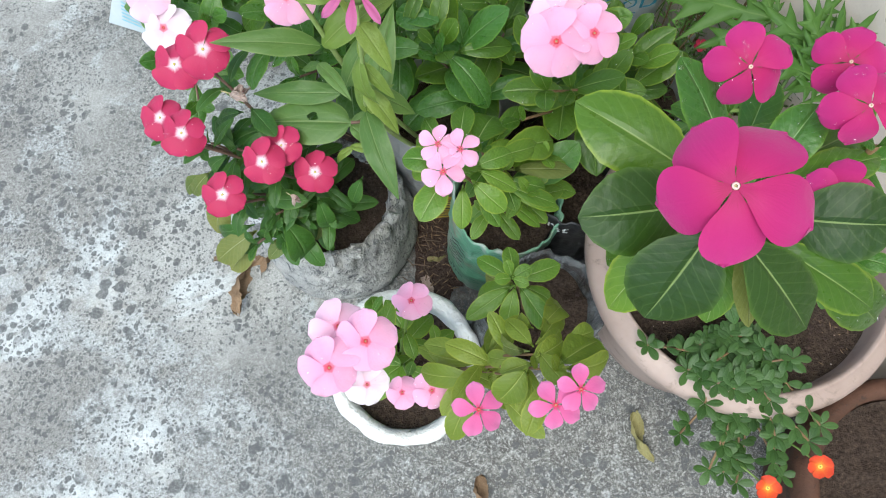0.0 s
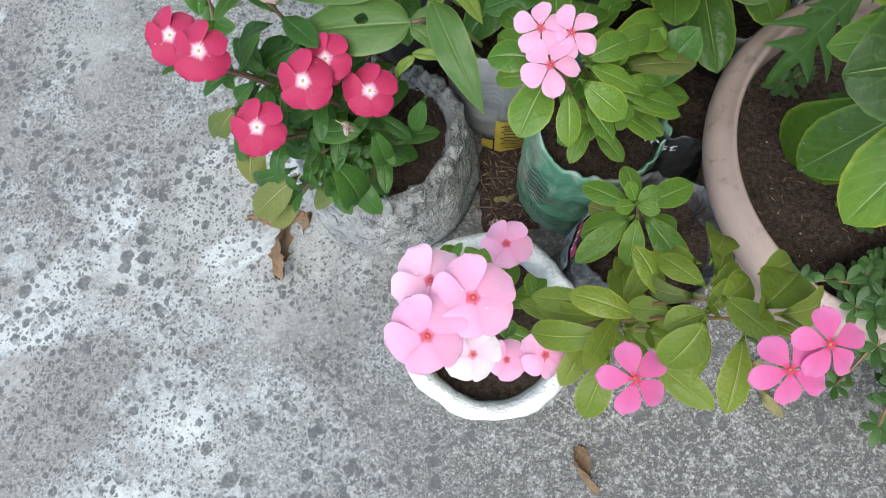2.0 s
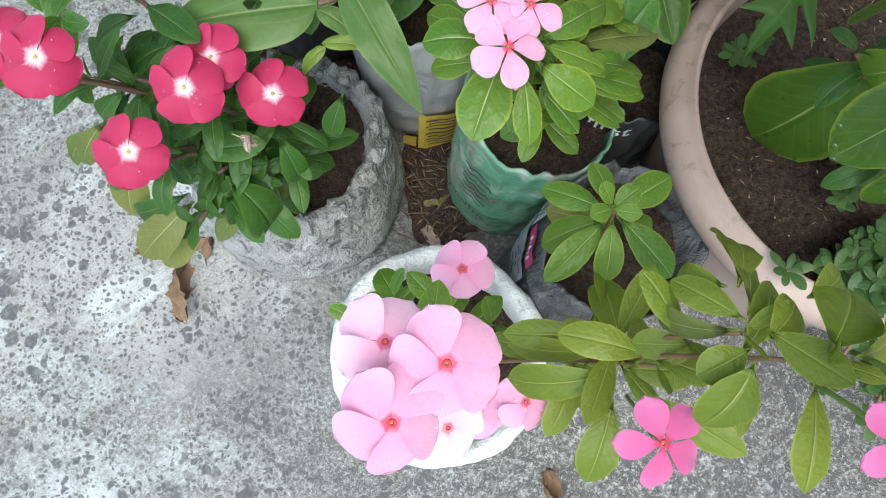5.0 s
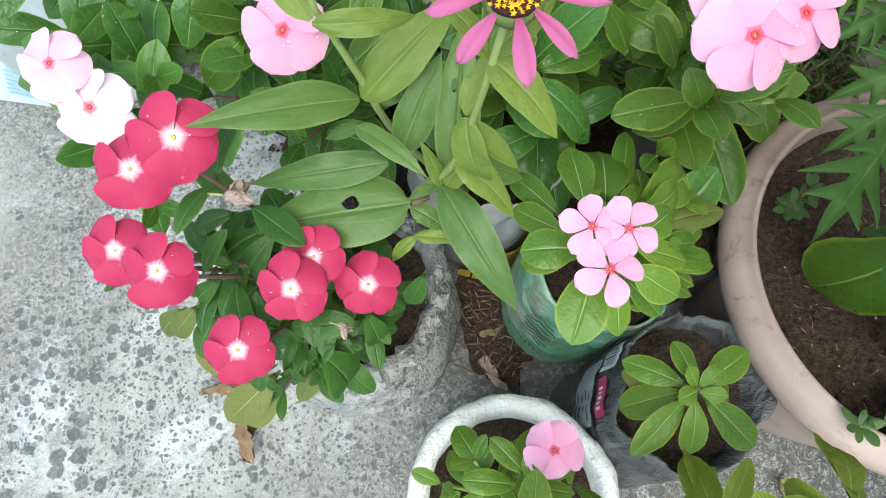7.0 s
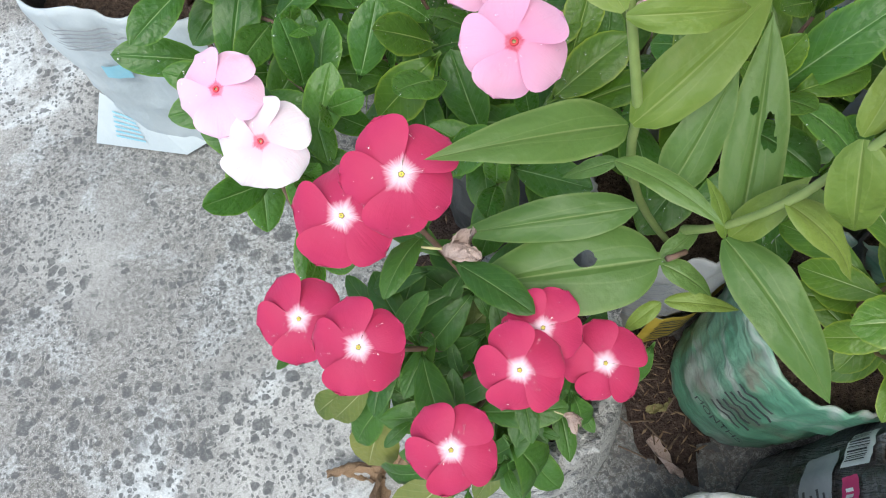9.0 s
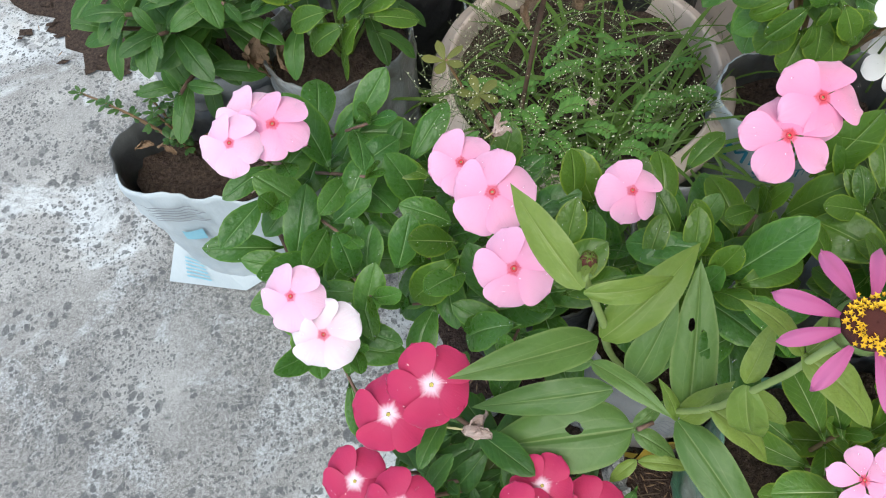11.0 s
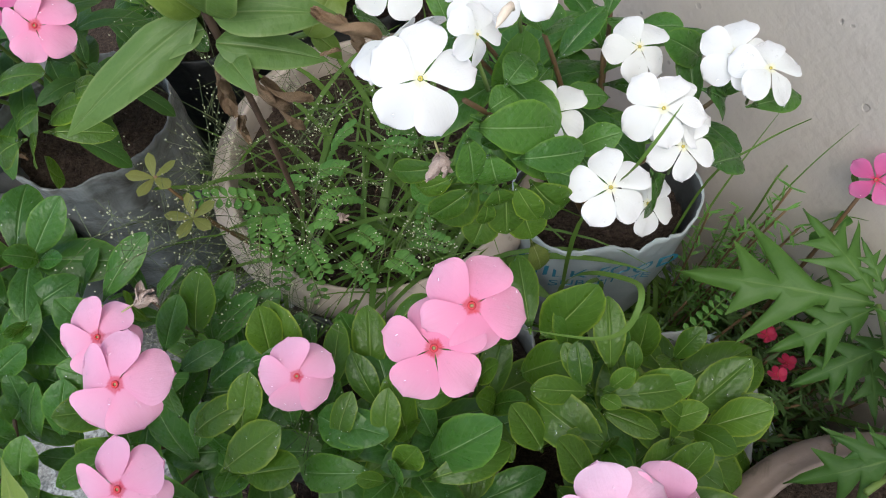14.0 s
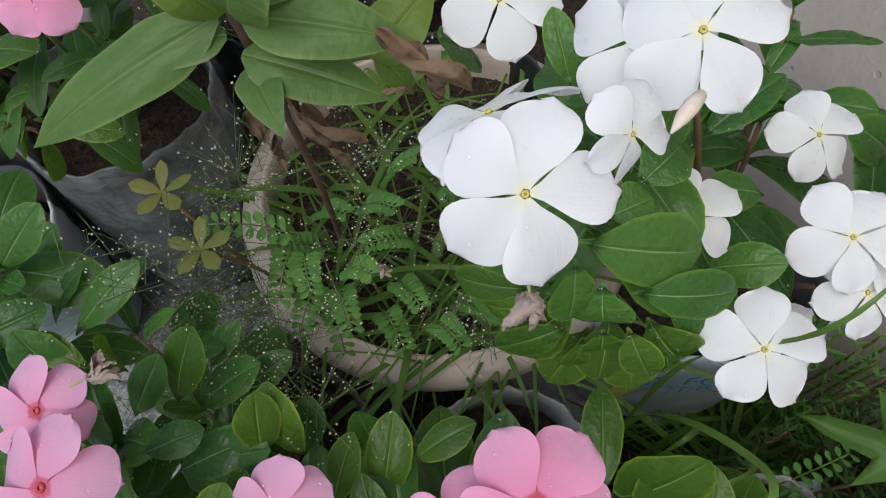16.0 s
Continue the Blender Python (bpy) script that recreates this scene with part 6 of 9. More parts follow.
leaf_to(bp, "vinca_mid", (0.080, 0.616, 0.296), (0.066, 0.621, 0.340), (-0.00, -0.40, 1), 1.09, 14)
leaf_to(bp, "vinca_mid", (0.178, 0.610, 0.232), (0.180, 0.618, 0.285), (-0.10, -0.42, 1), 1.15, 15)
for i, (k, c, w, sp) in enumerate((("pink", (0.090, 0.461, 0.438), 0.053, 0.2), ("blush", (0.093, 0.488, 0.436), 0.045, 0.7), ("pink", (0.120, 0.470, 0.438), 0.044, 0.4), ("pink", (0.116, 0.489, 0.430), 0.040, 0.9))):
    flower(bp, k, c, w, (-0.1, -0.4, 1), sp, 90 + i, (c[0] + 0.01, c[1] + 0.01, c[2] - 0.045))

# large light pink periwinkle in the middle
mid = plant("periwinkle", (-0.100, 0.640, 0.16), "light pink periwinkle with wet deep green leaves")
MT = [(-0.197, 0.614), (-0.149, 0.522), (-0.046, 0.573), (-0.117, 0.574), (-0.131, 0.653), (-0.182, 0.697), (-0.06, 0.60), (-0.16, 0.555), (-0.21, 0.64), (-0.215, 0.585)]
for i, (x, y) in enumerate(MT):
    h = random.Random(i + 5).uniform(0.245, 0.285)
    shoot(mid, (-0.100 + 0.02 * math.sin(i), 0.640 + 0.02 * math.cos(i), 0.15), (x, y, h), 0.088, 3, "vinca_blue", 260 + i, 0.36, 0.0017, "stem_brown", 0.45, None, 0.7)
leaf_to(mid, "vinca_blue", (-0.263, 0.711, 0.272), (-0.231, 0.740, 0.320), (-0.15, -0.64, 1), 1.14, 0)
leaf_to(mid, "vinca_blue", (-0.219, 0.711, 0.254), (-0.179, 0.729, 0.305), (-0.23, -0.03, 1), 1.12, 1)
leaf_to(mid, "vinca_blue", (-0.274, 0.701, 0.279), (-0.221, 0.653, 0.325), (0.37, -0.11, 1), 1.13, 2)
leaf_to(mid, "vinca_blue", (-0.197, 0.659, 0.278), (-0.210, 0.666, 0.335), (0.17, -0.41, 1), 1.21, 3)
leaf_to(mid, "vinca_blue", (-0.173, 0.622, 0.303), (-0.204, 0.623, 0.340), (0.13, -0.38, 1), 1.10, 4)
leaf_to(mid, "vinca_mid", (-0.172, 0.606, 0.303), (-0.204, 0.596, 0.335), (-0.32, -0.35, 1), 1.15, 5)
leaf_to(mid, "vinca_mid", (-0.173, 0.583, 0.325), (-0.215, 0.567, 0.291), (-0.03, -0.64, 1), 1.10, 6)
leaf_to(mid, "vinca_blue", (-0.169, 0.582, 0.299), (-0.197, 0.559, 0.335), (-0.13, -0.14, 1), 1.15, 7)
leaf_to(mid, "vinca_blue", (-0.244, 0.596, 0.278), (-0.241, 0.618, 0.320), (-0.23, -0.03, 1), 1.13, 8)
leaf_to(mid, "vinca_blue", (-0.254, 0.564, 0.274), (-0.237, 0.582, 0.320), (0.20, -0.21, 1), 1.10, 9)
leaf_to(mid, "vinca_mid", (-0.133, 0.581, 0.303), (-0.100, 0.588, 0.340), (0.32, -0.00, 1), 1.10, 10)
leaf_to(mid, "vinca_mid", (-0.116, 0.556, 0.302), (-0.075, 0.569, 0.335), (0.06, -0.16, 1), 1.15, 11)
leaf_to(mid, "vinca_blue", (-0.126, 0.622, 0.288), (-0.082, 0.620, 0.325), (-0.30, -0.43, 1), 1.11, 12)
leaf_to(mid, "vinca_blue", (-0.097, 0.596, 0.285), (-0.083, 0.606, 0.330), (0.12, -0.63, 1), 1.07, 13)
leaf_to(mid, "vinca_mid", (-0.061, 0.626, 0.295), (-0.079, 0.642, 0.340), (-0.37, -0.19, 1), 1.14, 14)
leaf_to(mid, "vinca_blue", (-0.049, 0.581, 0.302), (-0.014, 0.561, 0.335), (-0.29, 0.00, 1), 1.11, 15)
leaf_to(mid, "vinca_mid", (-0.105, 0.553, 0.297), (-0.066, 0.549, 0.325), (-0.36, -0.00, 1), 1.11, 17)
leaf_to(mid, "vinca_blue", (-0.005, 0.587, 0.310), (-0.013, 0.633, 0.320), (0.35, -0.14, 1), 1.10, 18)
leaf_to(mid, "vinca_blue", (-0.017, 0.626, 0.275), (-0.030, 0.639, 0.320), (-0.13, -0.23, 1), 1.14, 19)
leaf_to(mid, "vinca_blue", (-0.139, 0.528, 0.315), (-0.186, 0.537, 0.294), (0.26, -0.11, 1), 1.13, 20)
leaf_to(mid, "vinca_blue", (-0.133, 0.654, 0.268), (-0.100, 0.669, 0.310), (-0.29, -0.18, 1), 1.12, 21)
leaf_to(mid, "vinca_blue", (-0.242, 0.640, 0.256), (-0.269, 0.646, 0.305), (0.26, -0.52, 1), 1.12, 22)
leaf_to(mid, "vinca_blue", (-0.278, 0.574, 0.248), (-0.283, 0.592, 0.300), (-0.25, -0.25, 1), 1.11, 23)
leaf_to(mid, "vinca_blue", (-0.202, 0.685, 0.300), (-0.166, 0.714, 0.335), (-0.04, -0.49, 1), 0.79, 0)
leaf_to(mid, "vinca_blue", (-0.268, 0.700, 0.300), (-0.230, 0.727, 0.335), (0.12, -0.16, 1), 0.72, 1)
leaf_to(mid, "vinca_blue", (-0.254, 0.641, 0.310), (-0.232, 0.668, 0.345), (0.02, -0.24, 1), 1.09, 2)
leaf_to(mid, "vinca_blue", (-0.228, 0.697, 0.280), (-0.208, 0.715, 0.320), (-0.26, -0.23, 1), 0.79, 3)
leaf_to(mid, "vinca_mid", (-0.184, 0.665, 0.306), (-0.216, 0.675, 0.325), (0.38, -0.28, 1), 1.15, 4)
leaf_to(mid, "vinca_mid", (-0.167, 0.666, 0.298), (-0.173, 0.670, 0.335), (-0.37, 0.03, 1), 1.12, 5)
leaf_to(mid, "vinca_blue", (-0.156, 0.641, 0.300), (-0.135, 0.657, 0.340), (0.34, -0.26, 1), 0.84, 6)
leaf_to(mid, "vinca_mid", (-0.136, 0.650, 0.296), (-0.120, 0.672, 0.345), (-0.10, -0.64, 1), 1.11, 7)
leaf_to(mid, "vinca_blue", (-0.138, 0.619, 0.320), (-0.109, 0.628, 0.335), (-0.15, -0.36, 1), 1.11, 8)
leaf_to(mid, "vinca_blue", (-0.171, 0.689, 0.280), (-0.149, 0.695, 0.320), (-0.25, -0.12, 1), 0.60, 9)
leaf_to(mid, "vinca_blue", (-0.129, 0.614, 0.292), (-0.091, 0.625, 0.325), (0.39, -0.04, 1), 1.12, 10)
leaf_to(mid, "vinca_mid", (-0.101, 0.574, 0.310), (-0.087, 0.600, 0.345), (0.00, -0.53, 1), 1.06, 11)
leaf_to(mid, "vinca_mid", (-0.081, 0.623, 0.306), (-0.078, 0.640, 0.345), (0.24, -0.31, 1), 1.15, 12)
leaf_to(mid, "vinca_mid", (-0.042, 0.599, 0.300), (-0.032, 0.624, 0.345), (-0.08, -0.04, 1), 0.87, 13)
leaf_to(mid, "vinca_mid", (-0.018, 0.602, 0.300), (-0.010, 0.634, 0.340), (0.21, -0.60, 1), 0.93, 14)
leaf_to(mid, "vinca_mid", (-0.011, 0.581, 0.306), (-0.025, 0.607, 0.335), (-0.24, -0.09, 1), 1.13, 15)
leaf_to(mid, "vinca_blue", (-0.114, 0.666, 0.260), (-0.084, 0.679, 0.290), (-0.02, -0.54, 1), 1.04, 16)
leaf_to(mid, "vinca_blue", (-0.143, 0.593, 0.298), (-0.143, 0.609, 0.335), (-0.26, -0.09, 1), 1.09, 17)
leaf_to(mid, "vinca_blue", (-0.222, 0.593, 0.294), (-0.205, 0.611, 0.335), (0.24, -0.59, 1), 1.08, 18)
leaf_to(mid, "vinca_blue", (-0.247, 0.609, 0.288), (-0.249, 0.630, 0.320), (0.05, -0.03, 1), 1.14, 19)
leaf_to(mid, "vinca_mid", (0.000, 0.621, 0.330), (0.022, 0.633, 0.360), (-0.32, -0.12, 1), 0.91, 20)
leaf_to(mid, "vinca_mid", (-0.011, 0.555, 0.310), (-0.005, 0.577, 0.345), (-0.11, -0.45, 1), 1.11, 21)
leaf_to(mid, "vinca_mid", (-0.040, 0.563, 0.306), (-0.031, 0.580, 0.340), (-0.26, -0.30, 1), 1.07, 22)
leaf_to(mid, "vinca_blue", (-0.243, 0.661, 0.282), (-0.206, 0.662, 0.300), (-0.01, -0.35, 1), 1.07, 23)
leaf_to(mid, "vinca_blue", (-0.191, 0.628, 0.252), (-0.189, 0.639, 0.300), (-0.14, -0.57, 1), 1.13, 24)
leaf_to(mid, "vinca_blue", (-0.073, 0.581, 0.282), (-0.071, 0.602, 0.320), (-0.13, -0.14, 1), 1.11, 25)
leaf_to(mid, "vinca_blue", (-0.065, 0.630, 0.276), (-0.061, 0.647, 0.310), (0.09, -0.54, 1), 1.14, 26)
leaf_to(mid, "vinca_blue", (-0.135, 0.680, 0.260), (-0.118, 0.698, 0.290), (0.10, -0.00, 1), 1.06, 27)
leaf_to(mid, "vinca_blue", (-0.188, 0.585, 0.266), (-0.180, 0.604, 0.310), (0.37, -0.11, 1), 1.12, 28)
leaf_to(mid, "vinca_blue", (-0.136, 0.574, 0.286), (-0.121, 0.595, 0.315), (-0.02, -0.33, 1), 1.13, 29)
leaf_to(mid, "vinca_blue", (0.009, 0.594, 0.278), (0.027, 0.606, 0.310), (-0.11, -0.46, 1), 1.11, 30)
leaf_to(mid, "vinca_blue", (0.020, 0.562, 0.278), (0.011, 0.581, 0.315), (0.03, -0.28, 1), 1.08, 31)
for i, (k, c, w, sp) in enumerate((("pink", (-0.148, 0.595, 0.383), 0.050, 0.2), ("pink", (-0.164, 0.627, 0.376), 0.042, 0.6), ("pink", (-0.144, 0.540, 0.379), 0.048, 0.5), ("pink", (-0.053, 0.592, 0.364), 0.040, 0.1))):
    flower(mid, k, c, w * 1.04, (-0.05, -0.4, 1), sp, 110 + i, (c[0] * 0.98, c[1] + 0.01, c[2] - 0.05))
coral = plant("periwinkle", (0.03, 0.60, 0.15), "coral pink periwinkle with green leaves")
for i, (x, y, h) in enumerate(((-0.007, 0.539, 0.330), (0.041, 0.555, 0.335), (0.034, 0.500, 0.315), (0.052, 0.590, 0.34), (0.060, 0.575, 0.325), (0.005, 0.575, 0.325))):
    shoot(coral, (0.035, 0.59, 0.14), (x, y, h - 0.035), 0.088, 3, "vinca_mid" if i > 2 else "vinca_blue", 290 + i, 0.5, 0.0018, "stem_brown", 0.5, None, 0.7)
leaf_to(coral, "vinca_blue", (0.014, 0.547, 0.293), (0.046, 0.544, 0.365), (-0.32, -0.34, 1), 0.85, 0)
leaf_to(coral, "vinca_mid", (0.004, 0.556, 0.295), (0.000, 0.586, 0.340), (0.27, -0.26, 1), 1.13, 1)
leaf_to(coral, "vinca_blue", (-0.008, 0.558, 0.316), (-0.053, 0.576, 0.325), (0.14, -0.52, 1), 1.14, 2)
leaf_to(coral, "vinca_mid", (0.010, 0.532, 0.315), (0.066, 0.541, 0.322), (-0.03, -0.42, 1), 0.95, 3)
leaf_to(coral, "vinca_blue", (-0.001, 0.526, 0.325), (0.051, 0.481, 0.315), (0.11, -0.00, 1), 1.03, 4)
leaf_to(coral, "vinca_mid", (-0.004, 0.542, 0.311), (0.008, 0.543, 0.348), (0.24, -0.08, 1), 1.10, 5)
leaf_to(coral, "vinca_mid", (-0.004, 0.531, 0.314), (0.003, 0.511, 0.345), (0.03, -0.20, 1), 1.05, 6)
leaf_to(coral, "vinca_mid", (-0.010, 0.533, 0.326), (-0.023, 0.533, 0.346), (-0.15, -0.33, 1), 1.11, 7)
leaf_to(coral, "vinca_blue", (-0.017, 0.543, 0.300), (-0.072, 0.549, 0.300), (0.31, -0.28, 1), 0.90, 8)
leaf_to(coral, "vinca_mid", (0.084, 0.599, 0.278), (0.107, 0.590, 0.335), (0.19, -0.18, 1), 1.17, 9)
leaf_to(coral, "vinca_blue", (0.130, 0.585, 0.264), (0.138, 0.521, 0.300), (0.24, -0.08, 1), 1.14, 10)
leaf_to(coral, "vinca_mid", (0.127, 0.524, 0.272), (0.115, 0.458, 0.300), (-0.15, -0.15, 1), 1.11, 11)
leaf_to(coral, "vinca_blue", (0.094, 0.425, 0.240), (0.132, 0.446, 0.290), (0.28, -0.18, 1), 1.11, 12)
leaf_to(coral, "vinca_mid", (0.044, 0.586, 0.322), (0.016, 0.574, 0.340), (-0.35, -0.36, 1), 1.12, 13)
leaf_to(coral, "vinca_mid", (0.098, 0.527, 0.252), (0.116, 0.492, 0.280), (-0.39, -0.59, 1), 1.13, 14)
leaf_to(coral, "vinca_lime", (0.144, 0.571, 0.312), (0.173, 0.560, 0.345), (0.21, -0.59, 1), 1.11, 0)
leaf_to(coral, "vinca_lime", (0.133, 0.573, 0.328), (0.141, 0.569, 0.352), (-0.15, -0.33, 1), 1.04, 1)
leaf_to(coral, "vinca_mid", (0.126, 0.570, 0.326), (0.139, 0.558, 0.344), (0.14, -0.50, 1), 1.09, 2)
leaf_to(coral, "vinca_mid", (0.136, 0.580, 0.320), (0.138, 0.616, 0.352), (-0.11, 0.05, 1), 1.03, 3)
leaf_to(coral, "vinca_mid", (0.116, 0.572, 0.321), (0.113, 0.589, 0.350), (-0.16, -0.56, 1), 1.11, 4)
leaf_to(coral, "vinca_lime", (0.161, 0.549, 0.301), (0.183, 0.548, 0.330), (-0.15, -0.22, 1), 1.12, 5)
leaf_to(coral, "vinca_lime", (0.198, 0.545, 0.283), (0.224, 0.545, 0.320), (-0.04, -0.03, 1), 1.12, 6)
leaf_to(coral, "vinca_mid", (0.120, 0.559, 0.325), (0.155, 0.540, 0.325), (-0.11, 0.05, 1), 0.97, 7)
leaf_to(coral, "vinca_mid", (0.103, 0.572, 0.305), (0.119, 0.545, 0.330), (-0.03, -0.08, 1), 1.12, 8)
leaf_to(coral, "vinca_mid", (0.111, 0.599, 0.314), (0.115, 0.617, 0.360), (0.03, -0.42, 1), 1.10, 9)
leaf_to(coral, "vinca_mid", (0.148, 0.577, 0.326), (0.147, 0.585, 0.350), (-0.04, -0.29, 1), 1.02, 10)
leaf_to(coral, "vinca_blue", (0.138, 0.602, 0.274), (0.154, 0.608, 0.310), (-0.00, -0.47, 1), 1.15, 11)
leaf_to(coral, "vinca_mid", (0.087, 0.541, 0.302), (0.073, 0.561, 0.335), (0.24, -0.40, 1), 1.14, 12)
leaf_to(coral, "vinca_mid", (0.117, 0.531, 0.278), (0.130, 0.536, 0.320), (0.36, -0.00, 1), 1.11, 13)
leaf_to(coral, "vinca_lime", (0.148, 0.525, 0.286), (0.170, 0.527, 0.320), (-0.30, -0.53, 1), 1.12, 14)
leaf_to(coral, "vinca_blue", (0.101, 0.551, 0.278), (0.109, 0.567, 0.310), (-0.04, -0.38, 1), 1.14, 15)
for i, (k, c, w, sp) in enumerate((("coral", (0.027, 0.579, 0.421), 0.050, 0.3), ("coral", (0.048, 0.594, 0.433), 0.050, 0.8))):
    flower(coral, k, c, w * 1.0, (-0.05, -0.42, 1), sp, 120 + i, (c[0] + 0.008, c[1] + 0.01, c[2] - 0.05))
COR_C = (0.055, 0.640)
grow_bag("grow_bag", "pale plastic bag under a coral periwinkle", COR_C, 0.055, 0.18, M["bag_pale"], 0.15, 43, 0.05, 0.9)

# pink-white periwinkle over the slumped white bag
lw = plant("periwinkle", (-0.385, 0.80, 0.175), "pale pink and white periwinkle leaning over its bag")
for i, (x, y, h) in enumerate(((-0.234, 0.656, 0.335), (-0.227, 0.702, 0.34), (-0.257, 0.617, 0.32), (-0.242, 0.573, 0.30), (-0.262, 0.545, 0.28), (-0.29, 0.66, 0.36), (-0.285, 0.57, 0.30), (-0.30, 0.63, 0.35), (-0.261, 0.504, 0.25))):
    shoot(lw, (-0.37, 0.795, 0.165), (x, y, h), 0.074, 2 if i in (5, 7) else 4, "vinca_blue", 310 + i, 0.2 if i in (5, 7) else 0.34, 0.0017, "stem_brown", 0.55, None, 0.7)
for i, (k, c, w, sp) in enumerate((("palewhite", (-0.273, 0.536, 0.331), 0.043, 0.2), ("blush", (-0.291, 0.561, 0.345), 0.040, 0.7), ("pink", (-0.284, 0.657, 0.408), 0.042, 0.3), ("blush", (-0.311, 0.643, 0.412), 0.036, 0.8),
                                   ("blush", (-0.300, 0.672, 0.400), 0.044, 0.5))):
    flower(lw, k, c, w * 1.10, (-0.08, -0.45, 1), sp, 130 + i, (c[0] + 0.015, c[1] + 0.012, c[2] - 0.045))

# white periwinkle in the lettered bag
wp = plant("periwinkle", (0.190, 0.755, 0.185), "white periwinkle in full bloom with deep green leaves")
for i, (x, y, h, n) in enumerate(((0.080, 0.767, 0.43, 4), (0.17, 0.79, 0.38, 3), (0.239, 0.745, 0.37, 3), (0.058, 0.736, 0.47, 4), (0.115, 0.755, 0.44, 3), (0.194, 0.86, 0.39, 4), (0.186, 0.835, 0.36, 4),
                                  (0.058, 0.690, 0.47, 0), (0.090, 0.710, 0.40, 2), (0.130, 0.665, 0.40, 0), (0.181, 0.700, 0.38, 0))):
    shoot(wp, (0.185, 0.770, 0.175), (x, y, h), 0.072, n, "vinca_blue", 330 + i, 0.30, 0.0021, "stem_red", 0.6, None, 0.85)
leaf_to(wp, "vinca_mid", (0.063, 0.666, 0.435), (0.039, 0.651, 0.414), (-0.13, -0.76, 0.59), 1.53, 0)
leaf_to(wp, "vinca_mid", (0.076, 0.663, 0.432), (0.076, 0.643, 0.408), (0.05, -0.73, 0.52), 1.80, 1)
leaf_to(wp, "vinca_mid", (0.089, 0.661, 0.434), (0.108, 0.645, 0.414), (-0.24, -0.66, 0.56), 1.59, 2)
leaf_to(wp, "vinca_blue", (0.056, 0.673, 0.438), (0.025, 0.664, 0.422), (-0.13, -0.60, 0.62), 1.42, 3)
leaf_to(wp, "vinca_blue", (0.095, 0.668, 0.436), (0.119, 0.659, 0.428), (0.17, -0.78, 0.66), 1.81, 4)
leaf_to(wp, "vinca_mid", (0.070, 0.661, 0.420), (0.057, 0.644, 0.400), (-0.17, -0.73, 0.72), 1.60, 5)
leaf_to(wp, "vinca_mid", (0.083, 0.659, 0.420), (0.091, 0.641, 0.400), (0.01, -0.69, 0.67), 1.66, 6)
leaf_to(wp, "vinca_blue", (0.085, 0.733, 0.408), (0.100, 0.728, 0.460), (0.40, -0.59, 1), 1.11, 0)
leaf_to(wp, "vinca_blue", (0.060, 0.684, 0.465), (0.116, 0.674, 0.424), (0.04, -0.34, 1), 1.12, 1)
leaf_to(wp, "vinca_blue", (0.124, 0.697, 0.400), (0.141, 0.688, 0.430), (0.24, -0.31, 1), 1.11, 2)
leaf_to(wp, "vinca_blue", (0.168, 0.678, 0.400), (0.188, 0.674, 0.348), (0.18, -0.37, 1), 1.14, 3)
leaf_to(wp, "vinca_blue", (0.246, 0.789, 0.356), (0.217, 0.772, 0.400), (-0.33, -0.60, 1), 1.05, 4)
leaf_to(wp, "vinca_blue", (0.202, 0.676, 0.400), (0.238, 0.693, 0.379), (-0.20, -0.37, 1), 1.13, 5)
leaf_to(wp, "vinca_blue", (0.162, 0.743, 0.388), (0.133, 0.734, 0.410), (-0.03, -0.23, 1), 1.11, 6)
leaf_to(wp, "vinca_blue", (0.238, 0.714, 0.400), (0.286, 0.726, 0.390), (0.07, -0.45, 1), 0.89, 7)
leaf_to(wp, "vinca_blue", (0.215, 0.732, 0.400), (0.253, 0.734, 0.371), (-0.02, -0.40, 1), 1.06, 8)
leaf_to(wp, "vinca_blue", (0.129, 0.736, 0.398), (0.103, 0.727, 0.430), (-0.24, 0.04, 1), 1.13, 9)
leaf_to(wp, "vinca_blue", (0.115, 0.702, 0.400), (0.143, 0.706, 0.363), (-0.14, -0.22, 1), 1.11, 10)
leaf_to(wp, "vinca_blue", (0.025, 0.789, 0.420), (0.011, 0.769, 0.460), (0.27, -0.14, 1), 1.11, 11)
leaf_to(wp, "vinca_blue", (0.191, 0.810, 0.372), (0.216, 0.791, 0.400), (0.05, -0.28, 1), 1.13, 12)
leaf_to(wp, "vinca_blue", (0.058, 0.673, 0.470), (0.106, 0.674, 0.458), (0.06, -0.69, 0.70), 1.18, 0)
leaf_to(wp, "vinca_blue", (0.055, 0.661, 0.482), (0.058, 0.649, 0.455), (0.22, -0.69, 0.73), 1.46, 1)
leaf_to(wp, "vinca_blue", (0.066, 0.660, 0.468), (0.070, 0.648, 0.444), (-0.24, -0.79, 0.74), 1.63, 2)
leaf_to(wp, "vinca_mid", (0.045, 0.662, 0.455), (0.016, 0.666, 0.447), (0.07, -0.63, 0.53), 1.13, 3)
leaf_to(wp, "vinca_mid", (0.050, 0.659, 0.450), (0.026, 0.658, 0.438), (-0.02, -0.86, 0.64), 1.24, 4)
leaf_to(wp, "vinca_mid", (0.058, 0.651, 0.450), (0.035, 0.646, 0.432), (0.04, -0.95, 0.55), 1.30, 5)
leaf_to(wp, "vinca_blue", (0.079, 0.663, 0.452), (0.121, 0.665, 0.446), (-0.11, -0.63, 0.69), 0.96, 6)
leaf_to(wp, "vinca_mid", (0.078, 0.652, 0.448), (0.090, 0.639, 0.426), (-0.17, -0.67, 0.53), 1.40, 7)
leaf_to(wp, "vinca_mid", (0.069, 0.650, 0.450), (0.071, 0.643, 0.436), (0.06, -0.91, 0.50), 2.11, 8)
